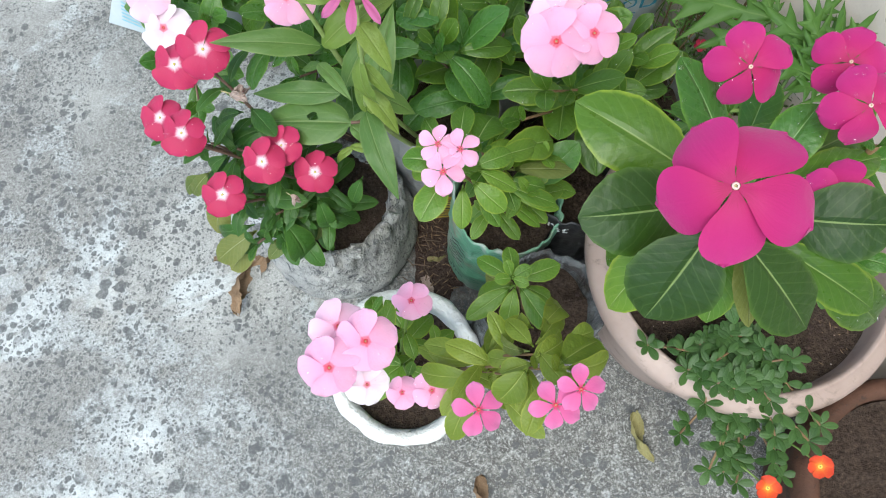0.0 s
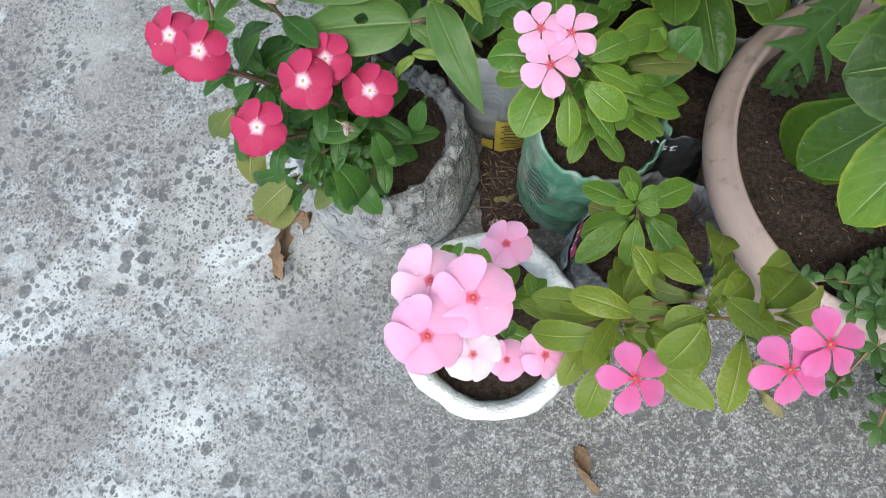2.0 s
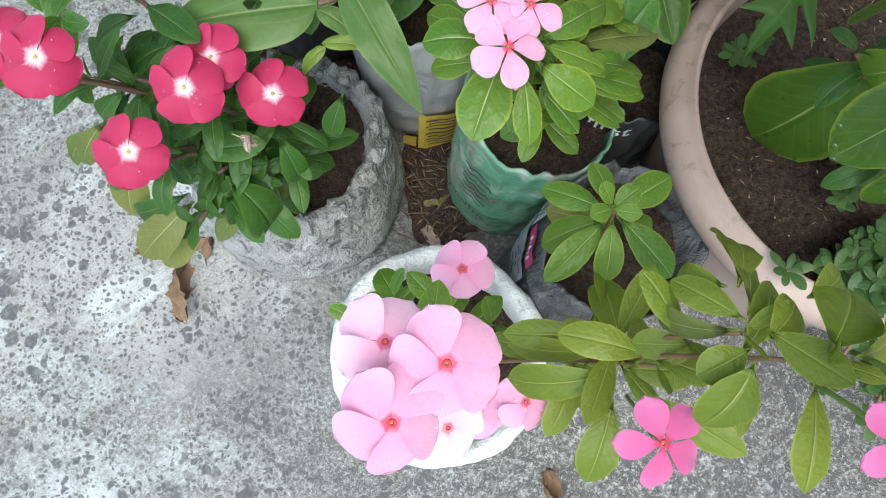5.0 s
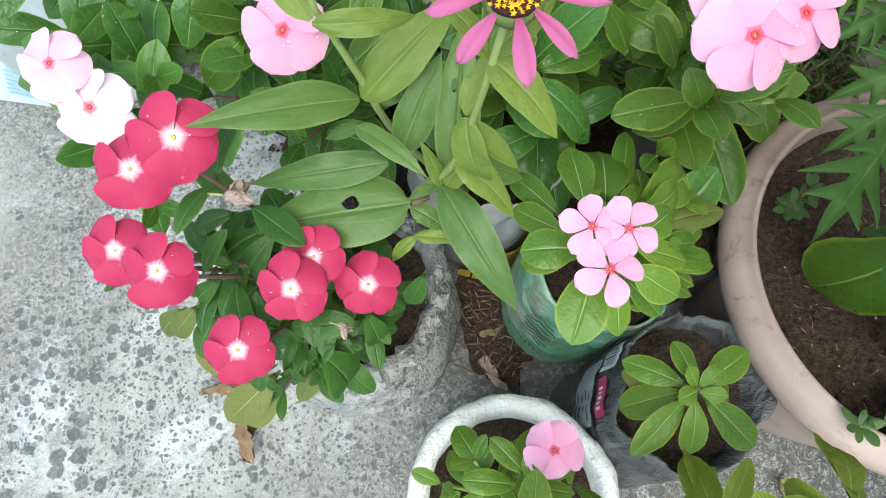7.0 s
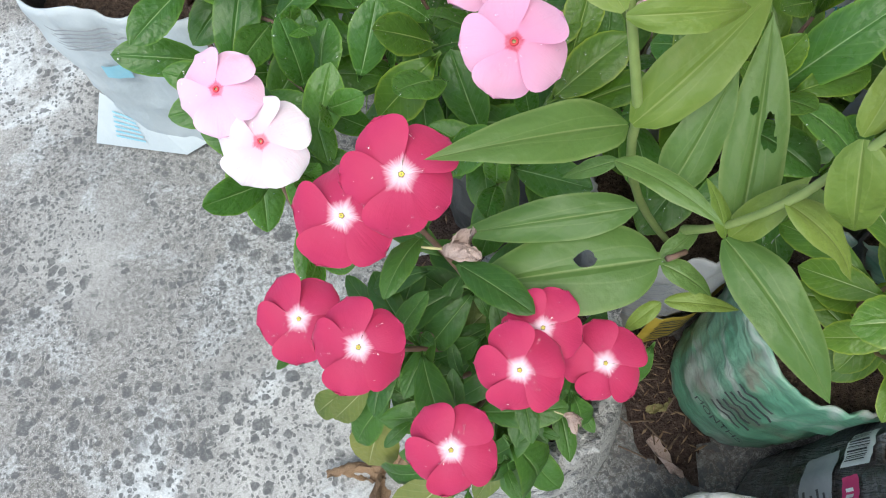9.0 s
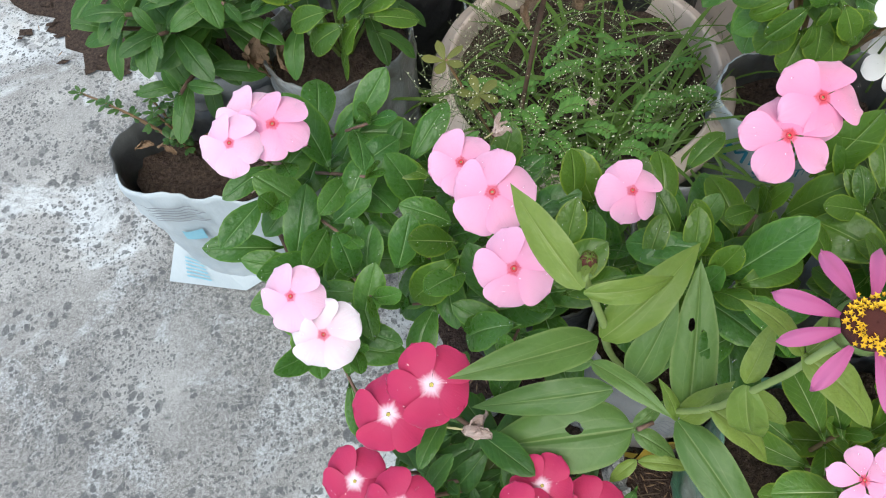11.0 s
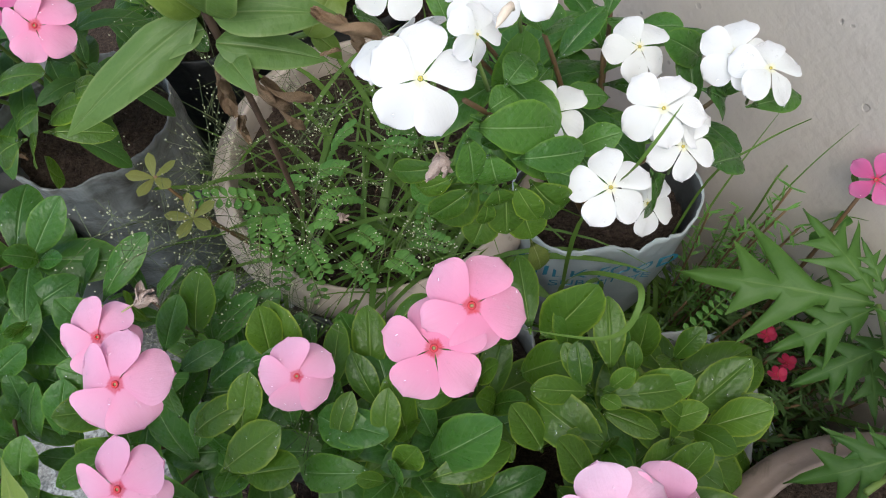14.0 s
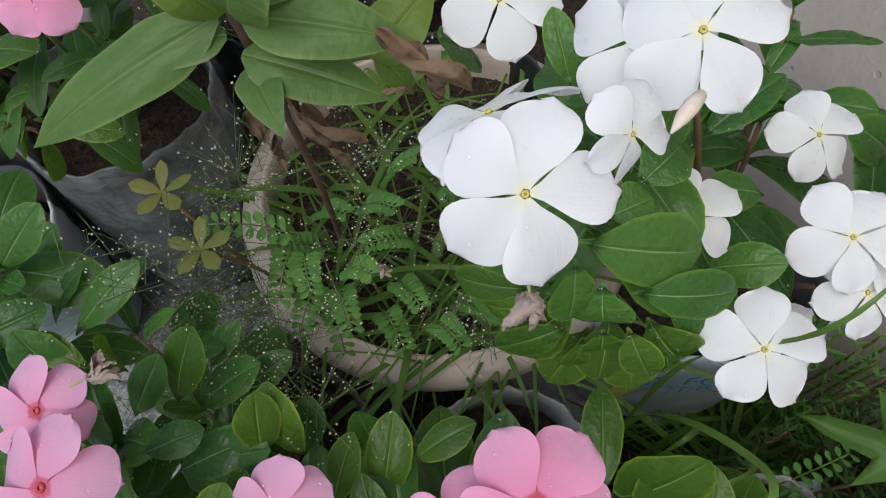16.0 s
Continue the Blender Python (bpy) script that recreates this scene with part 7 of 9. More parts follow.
leaf_to(wp, "vinca_mid", (0.065, 0.652, 0.435), (0.063, 0.643, 0.420), (0.19, -0.88, 0.55), 1.53, 9)
leaf_to(wp, "vinca_blue", (0.079, 0.695, 0.470), (0.095, 0.709, 0.478), (0.28, -0.09, 1), 2.07, 10)
leaf_to(wp, "vinca_mid", (0.094, 0.658, 0.430), (0.102, 0.647, 0.414), (0.24, -0.64, 0.57), 1.69, 11)
leaf_to(wp, "vinca_blue", (0.069, 0.685, 0.465), (0.084, 0.691, 0.470), (0.24, -0.21, 1), 2.16, 12)
for i, (c, w, sp, f) in enumerate((
        ((0.035, 0.654, 0.532), 0.042, 0.98, (0.05, -0.55, 0.85)), ((0.026, 0.682, 0.526), 0.045, 0.1, (-0.30, 0.42, 0.82)), ((0.060, 0.668, 0.538), 0.026, 0.4, (0.5, -0.5, 0.5)),
        ((0.084, 0.710, 0.529), 0.045, 0.2, (0, -0.5, 0.9)), ((0.069, 0.715, 0.520), 0.042, 0.8, (-0.3, -0.4, 0.9)), ((0.132, 0.652, 0.430), 0.044, 0.3, (0, -0.35, 1)),
        ((0.176, 0.702, 0.426), 0.045, 0.9, (0, -0.35, 1)), ((0.190, 0.706, 0.417), 0.045, 0.3, (0.2, -0.3, 1)), ((0.188, 0.686, 0.408), 0.040, 0.6, (0.1, -0.5, 1)),), 0):
    flower(wp, "white", c, w * 0.98, f, sp, 150 + i, (c[0] + 0.008, c[1] + 0.012, c[2] - 0.05))
for i, (c, w, sp, f) in enumerate((
        ((0.182, 0.764, 0.409), 0.044, 0.1, (0, -0.45, 1)), ((0.250, 0.726, 0.420), 0.043, 0.7, (0.1, -0.4, 1)), ((0.235, 0.742, 0.418), 0.044, 0.2, (-0.2, -0.3, 1)),
        ((0.114, 0.710, 0.423), 0.040, 0.5, (0, -0.4, 1)), ((0.186, 0.690, 0.335), 0.042, 0.4, (0, -0.5, 1)), ((0.030, 0.770, 0.48), 0.044, 0.0, (-0.2, -0.5, 1)),), 9):
    flower(wp, "white", c, w * 0.98, f, sp, 150 + i, (c[0] + 0.008, c[1] + 0.012, c[2] - 0.05))
part("bud", tube_mesh("bud", [(0.076, 0.677, 0.540), (0.0742, 0.6743, 0.545), (0.0715, 0.6705, 0.546), (0.069, 0.667, 0.546), (0.0665, 0.6635, 0.545)], [0.0008, 0.0016, 0.0021, 0.0017, 0.0003], M["bud_cream"], 10), wp, None, "furled cream bud")
withered(wp, (0.040, 0.645, 0.492), (0.2, -0.3, -1), 0.013, 9)

# pink periwinkles in the bags at the back
far = plant("periwinkle", (-0.262, 0.900, 0.225), "bushy green periwinkle with bright pink flowers")
for i, (x, y, h, n) in enumerate(((-0.20, 0.85, 0.36, 3), (-0.25, 0.90, 0.39, 4), (-0.21, 0.89, 0.39, 4), (-0.29, 0.90, 0.37, 4), (-0.30, 0.85, 0.35, 3), (-0.235, 0.85, 0.37, 0), (-0.17, 0.87, 0.35, 3))):
    shoot(far, (-0.255, 0.892, 0.215), (x, y, h), 0.066, n, "vinca_dark", 360 + i, 0.4, 0.002, "stem", 0.6)
leaf_to(far, "vinca_mid", (-0.268, 0.848, 0.342), (-0.307, 0.828, 0.395), (0.34, -0.42, 1), 1.11, 0)
leaf_to(far, "vinca_mid", (-0.256, 0.824, 0.368), (-0.249, 0.815, 0.420), (0.09, -0.33, 1), 1.14, 1)
leaf_to(far, "vinca_mid", (-0.246, 0.803, 0.388), (-0.206, 0.797, 0.425), (-0.37, 0.03, 1), 1.07, 2)
leaf_to(far, "vinca_mid", (-0.242, 0.786, 0.380), (-0.285, 0.798, 0.363), (-0.20, -0.61, 1), 1.09, 3)
leaf_to(far, "vinca_mid", (-0.243, 0.794, 0.360), (-0.223, 0.792, 0.390), (0.23, -0.11, 1), 1.06, 4)
leaf_to(far, "vinca_mid", (-0.219, 0.782, 0.375), (-0.245, 0.785, 0.339), (0.10, -0.17, 1), 1.10, 5)
leaf_to(far, "vinca_mid", (-0.225, 0.803, 0.356), (-0.193, 0.798, 0.385), (-0.31, -0.12, 1), 1.09, 6)
leaf_to(far, "vinca_mid", (-0.219, 0.785, 0.370), (-0.176, 0.787, 0.360), (-0.38, -0.34, 1), 0.97, 7)
leaf_to(far, "vinca_mid", (-0.232, 0.785, 0.365), (-0.276, 0.786, 0.345), (0.15, -0.52, 1), 0.97, 8)
leaf_to(far, "vinca_dark", (-0.217, 0.801, 0.340), (-0.177, 0.787, 0.325), (0.36, -0.09, 1), 1.18, 9)
leaf_to(far, "vinca_mid", (-0.202, 0.818, 0.366), (-0.182, 0.804, 0.395), (-0.29, -0.32, 1), 1.06, 10)
leaf_to(far, "vinca_mid", (-0.281, 0.861, 0.346), (-0.278, 0.845, 0.400), (0.08, -0.56, 1), 1.13, 11)
leaf_to(far, "vinca_mid", (-0.236, 0.791, 0.335), (-0.254, 0.798, 0.294), (-0.29, -0.36, 1), 1.10, 12)
leaf_to(far, "vinca_dark", (-0.278, 0.826, 0.360), (-0.317, 0.835, 0.355), (-0.09, -0.10, 1), 1.23, 13)
leaf_to(far, "vinca_dark", (-0.298, 0.830, 0.340), (-0.326, 0.846, 0.314), (0.12, -0.22, 1), 1.19, 14)
for i, (c, w, sp) in enumerate((((-0.189, 0.809, 0.440), 0.044, 0.2), ((-0.222, 0.840, 0.445), 0.042, 0.6), ((-0.215, 0.862, 0.440), 0.040, 0.4))):
    flower(far, "hot" if i else "coral", c, w, (0, -0.5, 1), sp, 170 + i, (c[0], c[1] + 0.02, c[2] - 0.06))
far2 = plant("periwinkle", (-0.392, 0.962, 0.19), "leggy dark green periwinkle with pink flowers")
for i, (x, y, h) in enumerate(((-0.400, 0.833, 0.34), (-0.378, 0.874, 0.36), (-0.336, 0.837, 0.36), (-0.42, 0.87, 0.38), (-0.37, 0.92, 0.42), (-0.44, 0.90, 0.36), (-0.40, 0.81, 0.29), (-0.45, 0.86, 0.33), (-0.36, 0.87, 0.40), (-0.42, 0.84, 0.36), (-0.47, 0.93, 0.36), (-0.40, 0.92, 0.42))):
    shoot(far2, (-0.392, 0.955, 0.18), (x, y, h), 0.070, 5, "vinca_dark", 380 + i, 0.55, 0.0026, "stem_brown", 0.7)
for i, (c, w, sp) in enumerate((((-0.345, 0.880, 0.445), 0.048, 0.2), ((-0.368, 0.892, 0.440), 0.044, 0.6), ((-0.42, 0.93, 0.43), 0.042, 0.4))):
    flower(far2, "blush" if i == 2 else "coral", c, w, (0, -0.5, 1), sp, 180 + i, (c[0], c[1] + 0.02, c[2] - 0.06))


# ---- zinnias ----
def zinnia_head(p, centre, width, face, seed):
    rng = random.Random(seed)
    r = width / 2
    n = Vector(face).normalized()
    m = Matrix.Translation(centre) @ n.to_track_quat("Z", "Y").to_matrix().to_4x4() @ Matrix.Diagonal((r, r, r, 1))
    f = part("flower_head", lathe("flower_head", [(0.16, -0.42), (0.30, -0.30), (0.34, -0.12), (0.30, -0.02), (0.02, 0.0)], M["zinnia"], 24, 0.02, 3, 2), p, m)
    me = [petal_mesh("petal", 0.22 + 0.025 * k, M["zin_petal"], 0.02, 0.16, 0.10, 0.08, k, 0.09) for k in range(3)]
    for k in range(9):
        piece("petal", me[k % 3], f, Matrix.Rotation(k * 2 * math.pi / 9 + rng.uniform(-0.1, 0.1), 4, "Z") @ Matrix.Translation((0, 0.14, -0.02)) @ Matrix.Rotation(rng.uniform(-0.15, 0.1), 4, "X") @ Matrix.Diagonal((0.9, 0.88 * rng.uniform(0.9, 1.05), 0.9, 1)))
    piece("disc", lathe("disc", [(0.30, 0.0), (0.28, 0.10), (0.21, 0.17), (0.10, 0.20), (0.01, 0.205)], M["disc_dark"], 24, 0.02, 14, 1), f, Matrix.Identity(4))
    vs, fs = [], []
    for k in range(70):
        a = k * 2.39996
        d = 0.15 + 0.16 * ((k % 6) / 5) + rng.uniform(-0.012, 0.012)
        c = Vector((d * math.cos(a), d * math.sin(a), 0.15 + 0.035 * rng.random()))
        b = len(vs)
        # five narrow pointed lobes, tilted outward
        lean = Vector((math.cos(a), math.sin(a), 0)) * 0.02
        vs.append(c)
        turn, size = rng.uniform(0, 6), rng.uniform(0.032, 0.05)
        for q in range(10):
            e = turn + q * 0.62832
            rr = size if q % 2 == 0 else size * 0.45
            vs.append(c + lean + Vector((rr * math.cos(e), rr * math.sin(e), 0.04 + rng.uniform(-0.01, 0.02))))
        for q in range(10):
            fs.append((b + 1 + q, b + 1 + (q + 1) % 10, b))
    piece("floret_ring", mesh_from("floret_ring", vs, fs, M["disc_yellow"]), f, Matrix.Identity(4))


zin = plant("zinnia", (-0.02, 0.505, 0.16), "tall zinnia with pale green clasping leaves and a purple-pink flower", "zinnias")
n1, n2, n3, n4 = Vector((-0.070, 0.458, 0.325)), Vector((-0.066, 0.438, 0.352)), Vector((-0.100, 0.490, 0.385)), Vector((-0.120, 0.492, 0.455))
part("stem", tube_mesh("stem", bezier((-0.02, 0.505, 0.15), (-0.05, 0.47, 0.25), n1, 8) + bezier(n1, (-0.066, 0.44, 0.36), (-0.060, 0.432, 0.41), 5)[1:] + [(-0.056, 0.425, 0.48), (-0.053, 0.423, 0.53)], [0.0026] * 8 + [0.0018] * 4 + [0.0016, 0.0016], M["stem_pale"], 8), zin)
part("stem", tube_mesh("stem", bezier((-0.03, 0.50, 0.2), (-0.09, 0.50, 0.30), n3, 8) + [n4, (-0.121, 0.492, 0.470)], [0.0024] * 8 + [0.0018, 0.0017], M["stem_pale"], 8), zin)
zinnia_head(zin, (-0.053, 0.422, 0.540), 0.060, (-0.12, -0.25, 1), 4)
# bud: green bracts round a dark maroon tip
part("bud", lathe("bud", [(0.0022, 0.0), (0.0040, 0.003), (0.0042, 0.007), (0.0034, 0.0105), (0.0022, 0.0125), (0.0004, 0.0132)], M["disc_dark"], 20, 0.0009, 300, 3), zin, Matrix.Translation((-0.121, 0.492, 0.466)))
bud_me = [petal_mesh("bud_scale", 0.42, M["zinnia_pale"], 0, 0.25, -0.25, 0, q) for q in range(3)]
for k in range(20):
    ring, turn = k // 7, k * 0.898 + 0.3 * (k // 7)
    part("bud_scale", bud_me[k % 3], zin, Matrix.Translation((-0.121, 0.492, 0.465 + 0.0028 * ring)) @ Matrix.Rotation(turn, 4, "Z") @ Matrix.Translation((0, 0.0048 - 0.0006 * ring, 0)) @ Matrix.Rotation(1.52 + 0.10 * ring, 4, "X") @ Matrix.Diagonal((0.0105, 0.0122 - 0.0008 * ring, 0.006, 1)))

# leaf with a hole eaten through it
hole_me = leaf_mesh("leaf", "lance", 0.41, 0.35, 0.16, 0.05, M["zinnia"], 60, 32, 3, ((0.367, 0.21, 0.055, 0.17),))
hb, ht = Vector((-0.084, 0.446, 0.322)), Vector((-0.178, 0.449, 0.314))
ln = (ht - hb).length * 1.05
part("leaf", hole_me, zin, Matrix.Translation(hb) @ axes(ht - hb, (0, -0.3, 1)) @ Matrix.Diagonal((ln, ln, ln, 1)), "green zinnia leaf with a hole eaten through it")
point_me = leaf_mesh("leaf", "lance", 0.30, 0.3, 0.25, 0.05, M["zinnia"], 60, 32, 5, ((0.60, -0.29, 0.045, 0.16), (0.49, 0.30, 0.085, 0.20), (0.43, 0.52, 0.04, 0.10)))
pb, pt = Vector((-0.058, 0.443, 0.352)), Vector((-0.046, 0.505, 0.412))
ln = (pt - pb).length * 1.06
part("leaf", point_me, zin, Matrix.Translation(pb) @ axes(pt - pb, (-0.3, -0.9, 0.7)) @ Matrix.Diagonal((ln * 0.85, ln, ln, 1)), "pointed zinnia leaf with eaten holes")
for b, t, h, w, k, kd in (
        ((-0.094, 0.468, 0.337), (-0.179, 0.472, 0.326), (0, -0.4, 1), 0.80, 1, "zinnia"), ((-0.066, 0.440, 0.354), (-0.037, 0.363, 0.350), (-0.3, 0.1, 1), 0.80, 2, "zinnia"),
        ((-0.106, 0.485, 0.385), (-0.184, 0.464, 0.420), (-0.1, -0.4, 1), 0.8, 3, "zinnia"), ((-0.104, 0.485, 0.385), (-0.050, 0.506, 0.435), (-0.4, -0.7, 0.7), 1.0, 4, "zinnia_pale"),
        ((-0.122, 0.488, 0.452), (-0.150, 0.534, 0.478), (-0.4, -0.4, 0.8), 1.0, 1, "zinnia_pale"), ((-0.122, 0.486, 0.452), (-0.071, 0.481, 0.452), (0.0, -0.7, 0.7), 0.62, 2, "zinnia_pale"),):
    leaf_to(zin, kd, b, t, h, w, k)
for b, t, h, w, k, kd in (
        ((-0.086, 0.465, 0.355), (-0.062, 0.492, 0.402), (-0.3, -0.7, 0.8), 1.01, 0, "zinnia"), ((-0.110, 0.477, 0.370), (-0.078, 0.440, 0.385), (0.1, -0.1, 1), 0.75, 3, "zinnia"),
        ((-0.108, 0.478, 0.368), (-0.130, 0.482, 0.352), (0, -0.3, 1), 0.94, 1, "zinnia"), ((-0.084, 0.446, 0.320), (-0.062, 0.458, 0.328), (0, -0.2, 1), 1.01, 0, "zinnia"),
        ((-0.084, 0.444, 0.320), (-0.060, 0.425, 0.318), (0, 0, 1), 1.1, 2, "zinnia"), ((-0.084, 0.428, 0.310), (-0.051, 0.418, 0.318), (0, -0.1, 1), 0.8, 3, "zinnia_pale"),):
    leaf_to(zin, kd, b, t, h, w, k)
for b, t, h, w, k, kd in (
        ((-0.083, 0.430, 0.302), (-0.104, 0.420, 0.290), (0, 0, 1), 1.01, 4, "zinnia_pale"), ((-0.066, 0.440, 0.354), (-0.074, 0.456, 0.378), (0.3, -0.5, 0.8), 0.94, 1, "zinnia_pale"),
        ((-0.064, 0.440, 0.354), (-0.046, 0.445, 0.390), (-0.6, -0.4, 0.6), 0.94, 0, "zinnia_pale"), ((-0.060, 0.431, 0.448), (-0.055, 0.405, 0.412), (-0.5, -0.3, 0.6), 0.98, 2, "zinnia_pale"),
        ((-0.060, 0.432, 0.448), (-0.049, 0.449, 0.472), (-0.5, -0.6, 0.5), 1.05, 3, "zinnia_pale"), ((-0.058, 0.430, 0.446), (-0.035, 0.413, 0.420), (-0.5, 0.2, 0.7), 0.8, 1, "zinnia_pale"),):
    leaf_to(zin, kd, b, t, h, w, k)
for b, t, h, w, k, kd in (
        ((-0.055, 0.427, 0.500), (-0.030, 0.440, 0.512), (-0.3, -0.4, 0.8), 1.01, 0, "zinnia_pale"), ((-0.056, 0.427, 0.498), (-0.030, 0.395, 0.490), (-0.3, 0.2, 0.8), 0.94, 2, "zinnia_pale"),
        ((-0.056, 0.427, 0.498), (-0.072, 0.448, 0.515), (0.4, -0.3, 0.8), 1.01, 4, "zinnia_pale"), ((-0.062, 0.434, 0.40), (-0.030, 0.405, 0.385), (-0.2, 0.2, 1), 1.1, 3, "zinnia_pale"),
        ((-0.062, 0.434, 0.40), (-0.018, 0.432, 0.372), (0, -0.2, 1), 1.0, 0, "zinnia"),):
    leaf_to(zin, kd, b, t, h, w, k)
part("cut_stem", tube_mesh("cut_stem", [(-0.072, 0.447, 0.324), (-0.079, 0.445, 0.325), (-0.083, 0.444, 0.326)], [0.0014, 0.0014, 0.0016], M["stem_brown"], 8), zin, None, "short brown cut stem end")

zin2 = plant("zinnia", (-0.085, 0.80, 0.165), "zinnia past its best, lower leaves brown and curled", "zinnias")
part("stem", tube_mesh("stem", bezier((-0.082, 0.815, 0.15), (-0.075, 0.80, 0.32), (-0.068, 0.750, 0.50), 9) + [(-0.066, 0.742, 0.54)], [0.0024] * 9 + [0.0018], M["stem_brown"], 8), zin2)
for b, t, h, w, k, kd, a in (
        ((-0.074, 0.752, 0.485), (-0.156, 0.716, 0.452), (0.2, -0.6, 1), 0.68, 0, "zinnia", 1.10), ((-0.068, 0.748, 0.470), (-0.012, 0.738, 0.462), (0, -0.35, 1), 1.35, 1, "zinnia", 1.05),
        ((-0.064, 0.750, 0.488), (-0.004, 0.742, 0.490), (0, -0.6, 1), 1.25, 3, "zinnia", 1.08), ((-0.066, 0.748, 0.490), (-0.046, 0.722, 0.545), (-0.2, -0.9, 0.3), 1.2, 2, "zinnia", 1.05),
        ((-0.070, 0.748, 0.490), (-0.090, 0.735, 0.540), (0.5, -0.8, 0.4), 1.0, 4, "zinnia_pale", 1.05), ((-0.068, 0.750, 0.495), (-0.110, 0.765, 0.525), (0.2, -0.7, 0.8), 1.2, 1, "zinnia", 1.05),):
    leaf_to(zin2, kd, b, t, h, w, k, a)
for b, t, h, w, k, kd, a in (
        ((-0.066, 0.752, 0.495), (-0.020, 0.785, 0.520), (-0.1, -0.7, 0.8), 1.3, 0, "zinnia", 1.05), ((-0.068, 0.752, 0.460), (-0.050, 0.716, 0.470), (0, -0.4, 1), 1.3, 3, "zinnia", 1.05),
        ((-0.072, 0.75, 0.478), (-0.125, 0.745, 0.470), (0, -0.4, 1), 1.1, 2, "zinnia", 1.05), ((-0.022, 0.765, 0.45), (0.004, 0.785, 0.475), (0.1, -0.7, 0.8), 1.5, 2, "zinnia_pale", 1.05),
        ((-0.020, 0.768, 0.45), (-0.002, 0.758, 0.435), (0, -0.4, 1), 1.5, 4, "zinnia_pale", 1.05),):
    leaf_to(zin2, kd, b, t, h, w, k, a)
part("stem", tube_mesh("stem", bezier((-0.07, 0.78, 0.40), (-0.045, 0.775, 0.44), (-0.018, 0.768, 0.45), 6), 0.0018, M["stem"], 6), zin2)
for i, (b, w, s) in enumerate((((-0.070, 0.760, 0.43), (-0.35, 0.1, -0.9), 0.046), ((-0.064, 0.757, 0.435), (0.35, 0.0, -0.7), 0.042), ((-0.055, 0.755, 0.43), (0.6, -0.1, -0.5), 0.034), ((-0.012, 0.742, 0.492), (0.7, -0.2, -0.5), 0.038),
                                ((-0.014, 0.738, 0.463), (0.9, 0.1, -0.1), 0.012), ((-0.080, 0.775, 0.37), (-0.2, 0.1, -1), 0.032), ((-0.004, 0.745, 0.480), (0.4, 0.0, -0.8), 0.030), ((-0.06, 0.775, 0.38), (0.5, 0.0, -0.8), 0.032))):
    me, m = dry_petal("dead_leaf", b, w, s, "leaf", 20 + i)
    part("dead_leaf", me, zin2, m, "brown curled dead leaf")


# ---- weeds, grass and ground cover ----
def grass_clump(name, centre, z, count, length, spread, seed, label):
    """Blades as one mesh of stuff."""
    rng = random.Random(seed)
    vs, fs, uvs = [], [], []
    for _ in range(count):
        a, d = rng.uniform(0, 6.283), spread * math.sqrt(rng.random())
        p = Vector((centre[0] + d * math.cos(a), centre[1] + d * math.sin(a), z))
        way = Vector((rng.uniform(-1, 1), rng.uniform(-1, 1), 0)).normalized()
        L, w = length * rng.uniform(0.5, 1.2), rng.uniform(0.0008, 0.0014) if rng.random() < 0.6 else rng.uniform(0.0022, 0.0036)
        side = Vector((-way.y, way.x, 0))
        el, bend = rng.uniform(0.3, 1.25), rng.uniform(0.7, 2.2)
        b = len(vs)
        n = 7
        for i in range(n + 1):
            s = i / n
            if i:
                e = el - bend * s
                p = p + (way * math.cos(e) + UP * math.sin(e)) * (L / n)
                p.z = max(p.z, z * 0.5)
            ww = w * (1 - s ** 2.2) + 0.0001
            vs += [p - side * ww, p + side * ww + UP * 0.0006]
            uvs += [(0, s), (1, s)]
        for i in range(n):
            fs.append((b + 2 * i, b + 2 * i + 1, b + 2 * i + 3, b + 2 * i + 2))
    return solo(name, mesh_from(name, vs, fs, M["grass"], uvs), Matrix.Identity(4), label, "grass", kind="stuff")


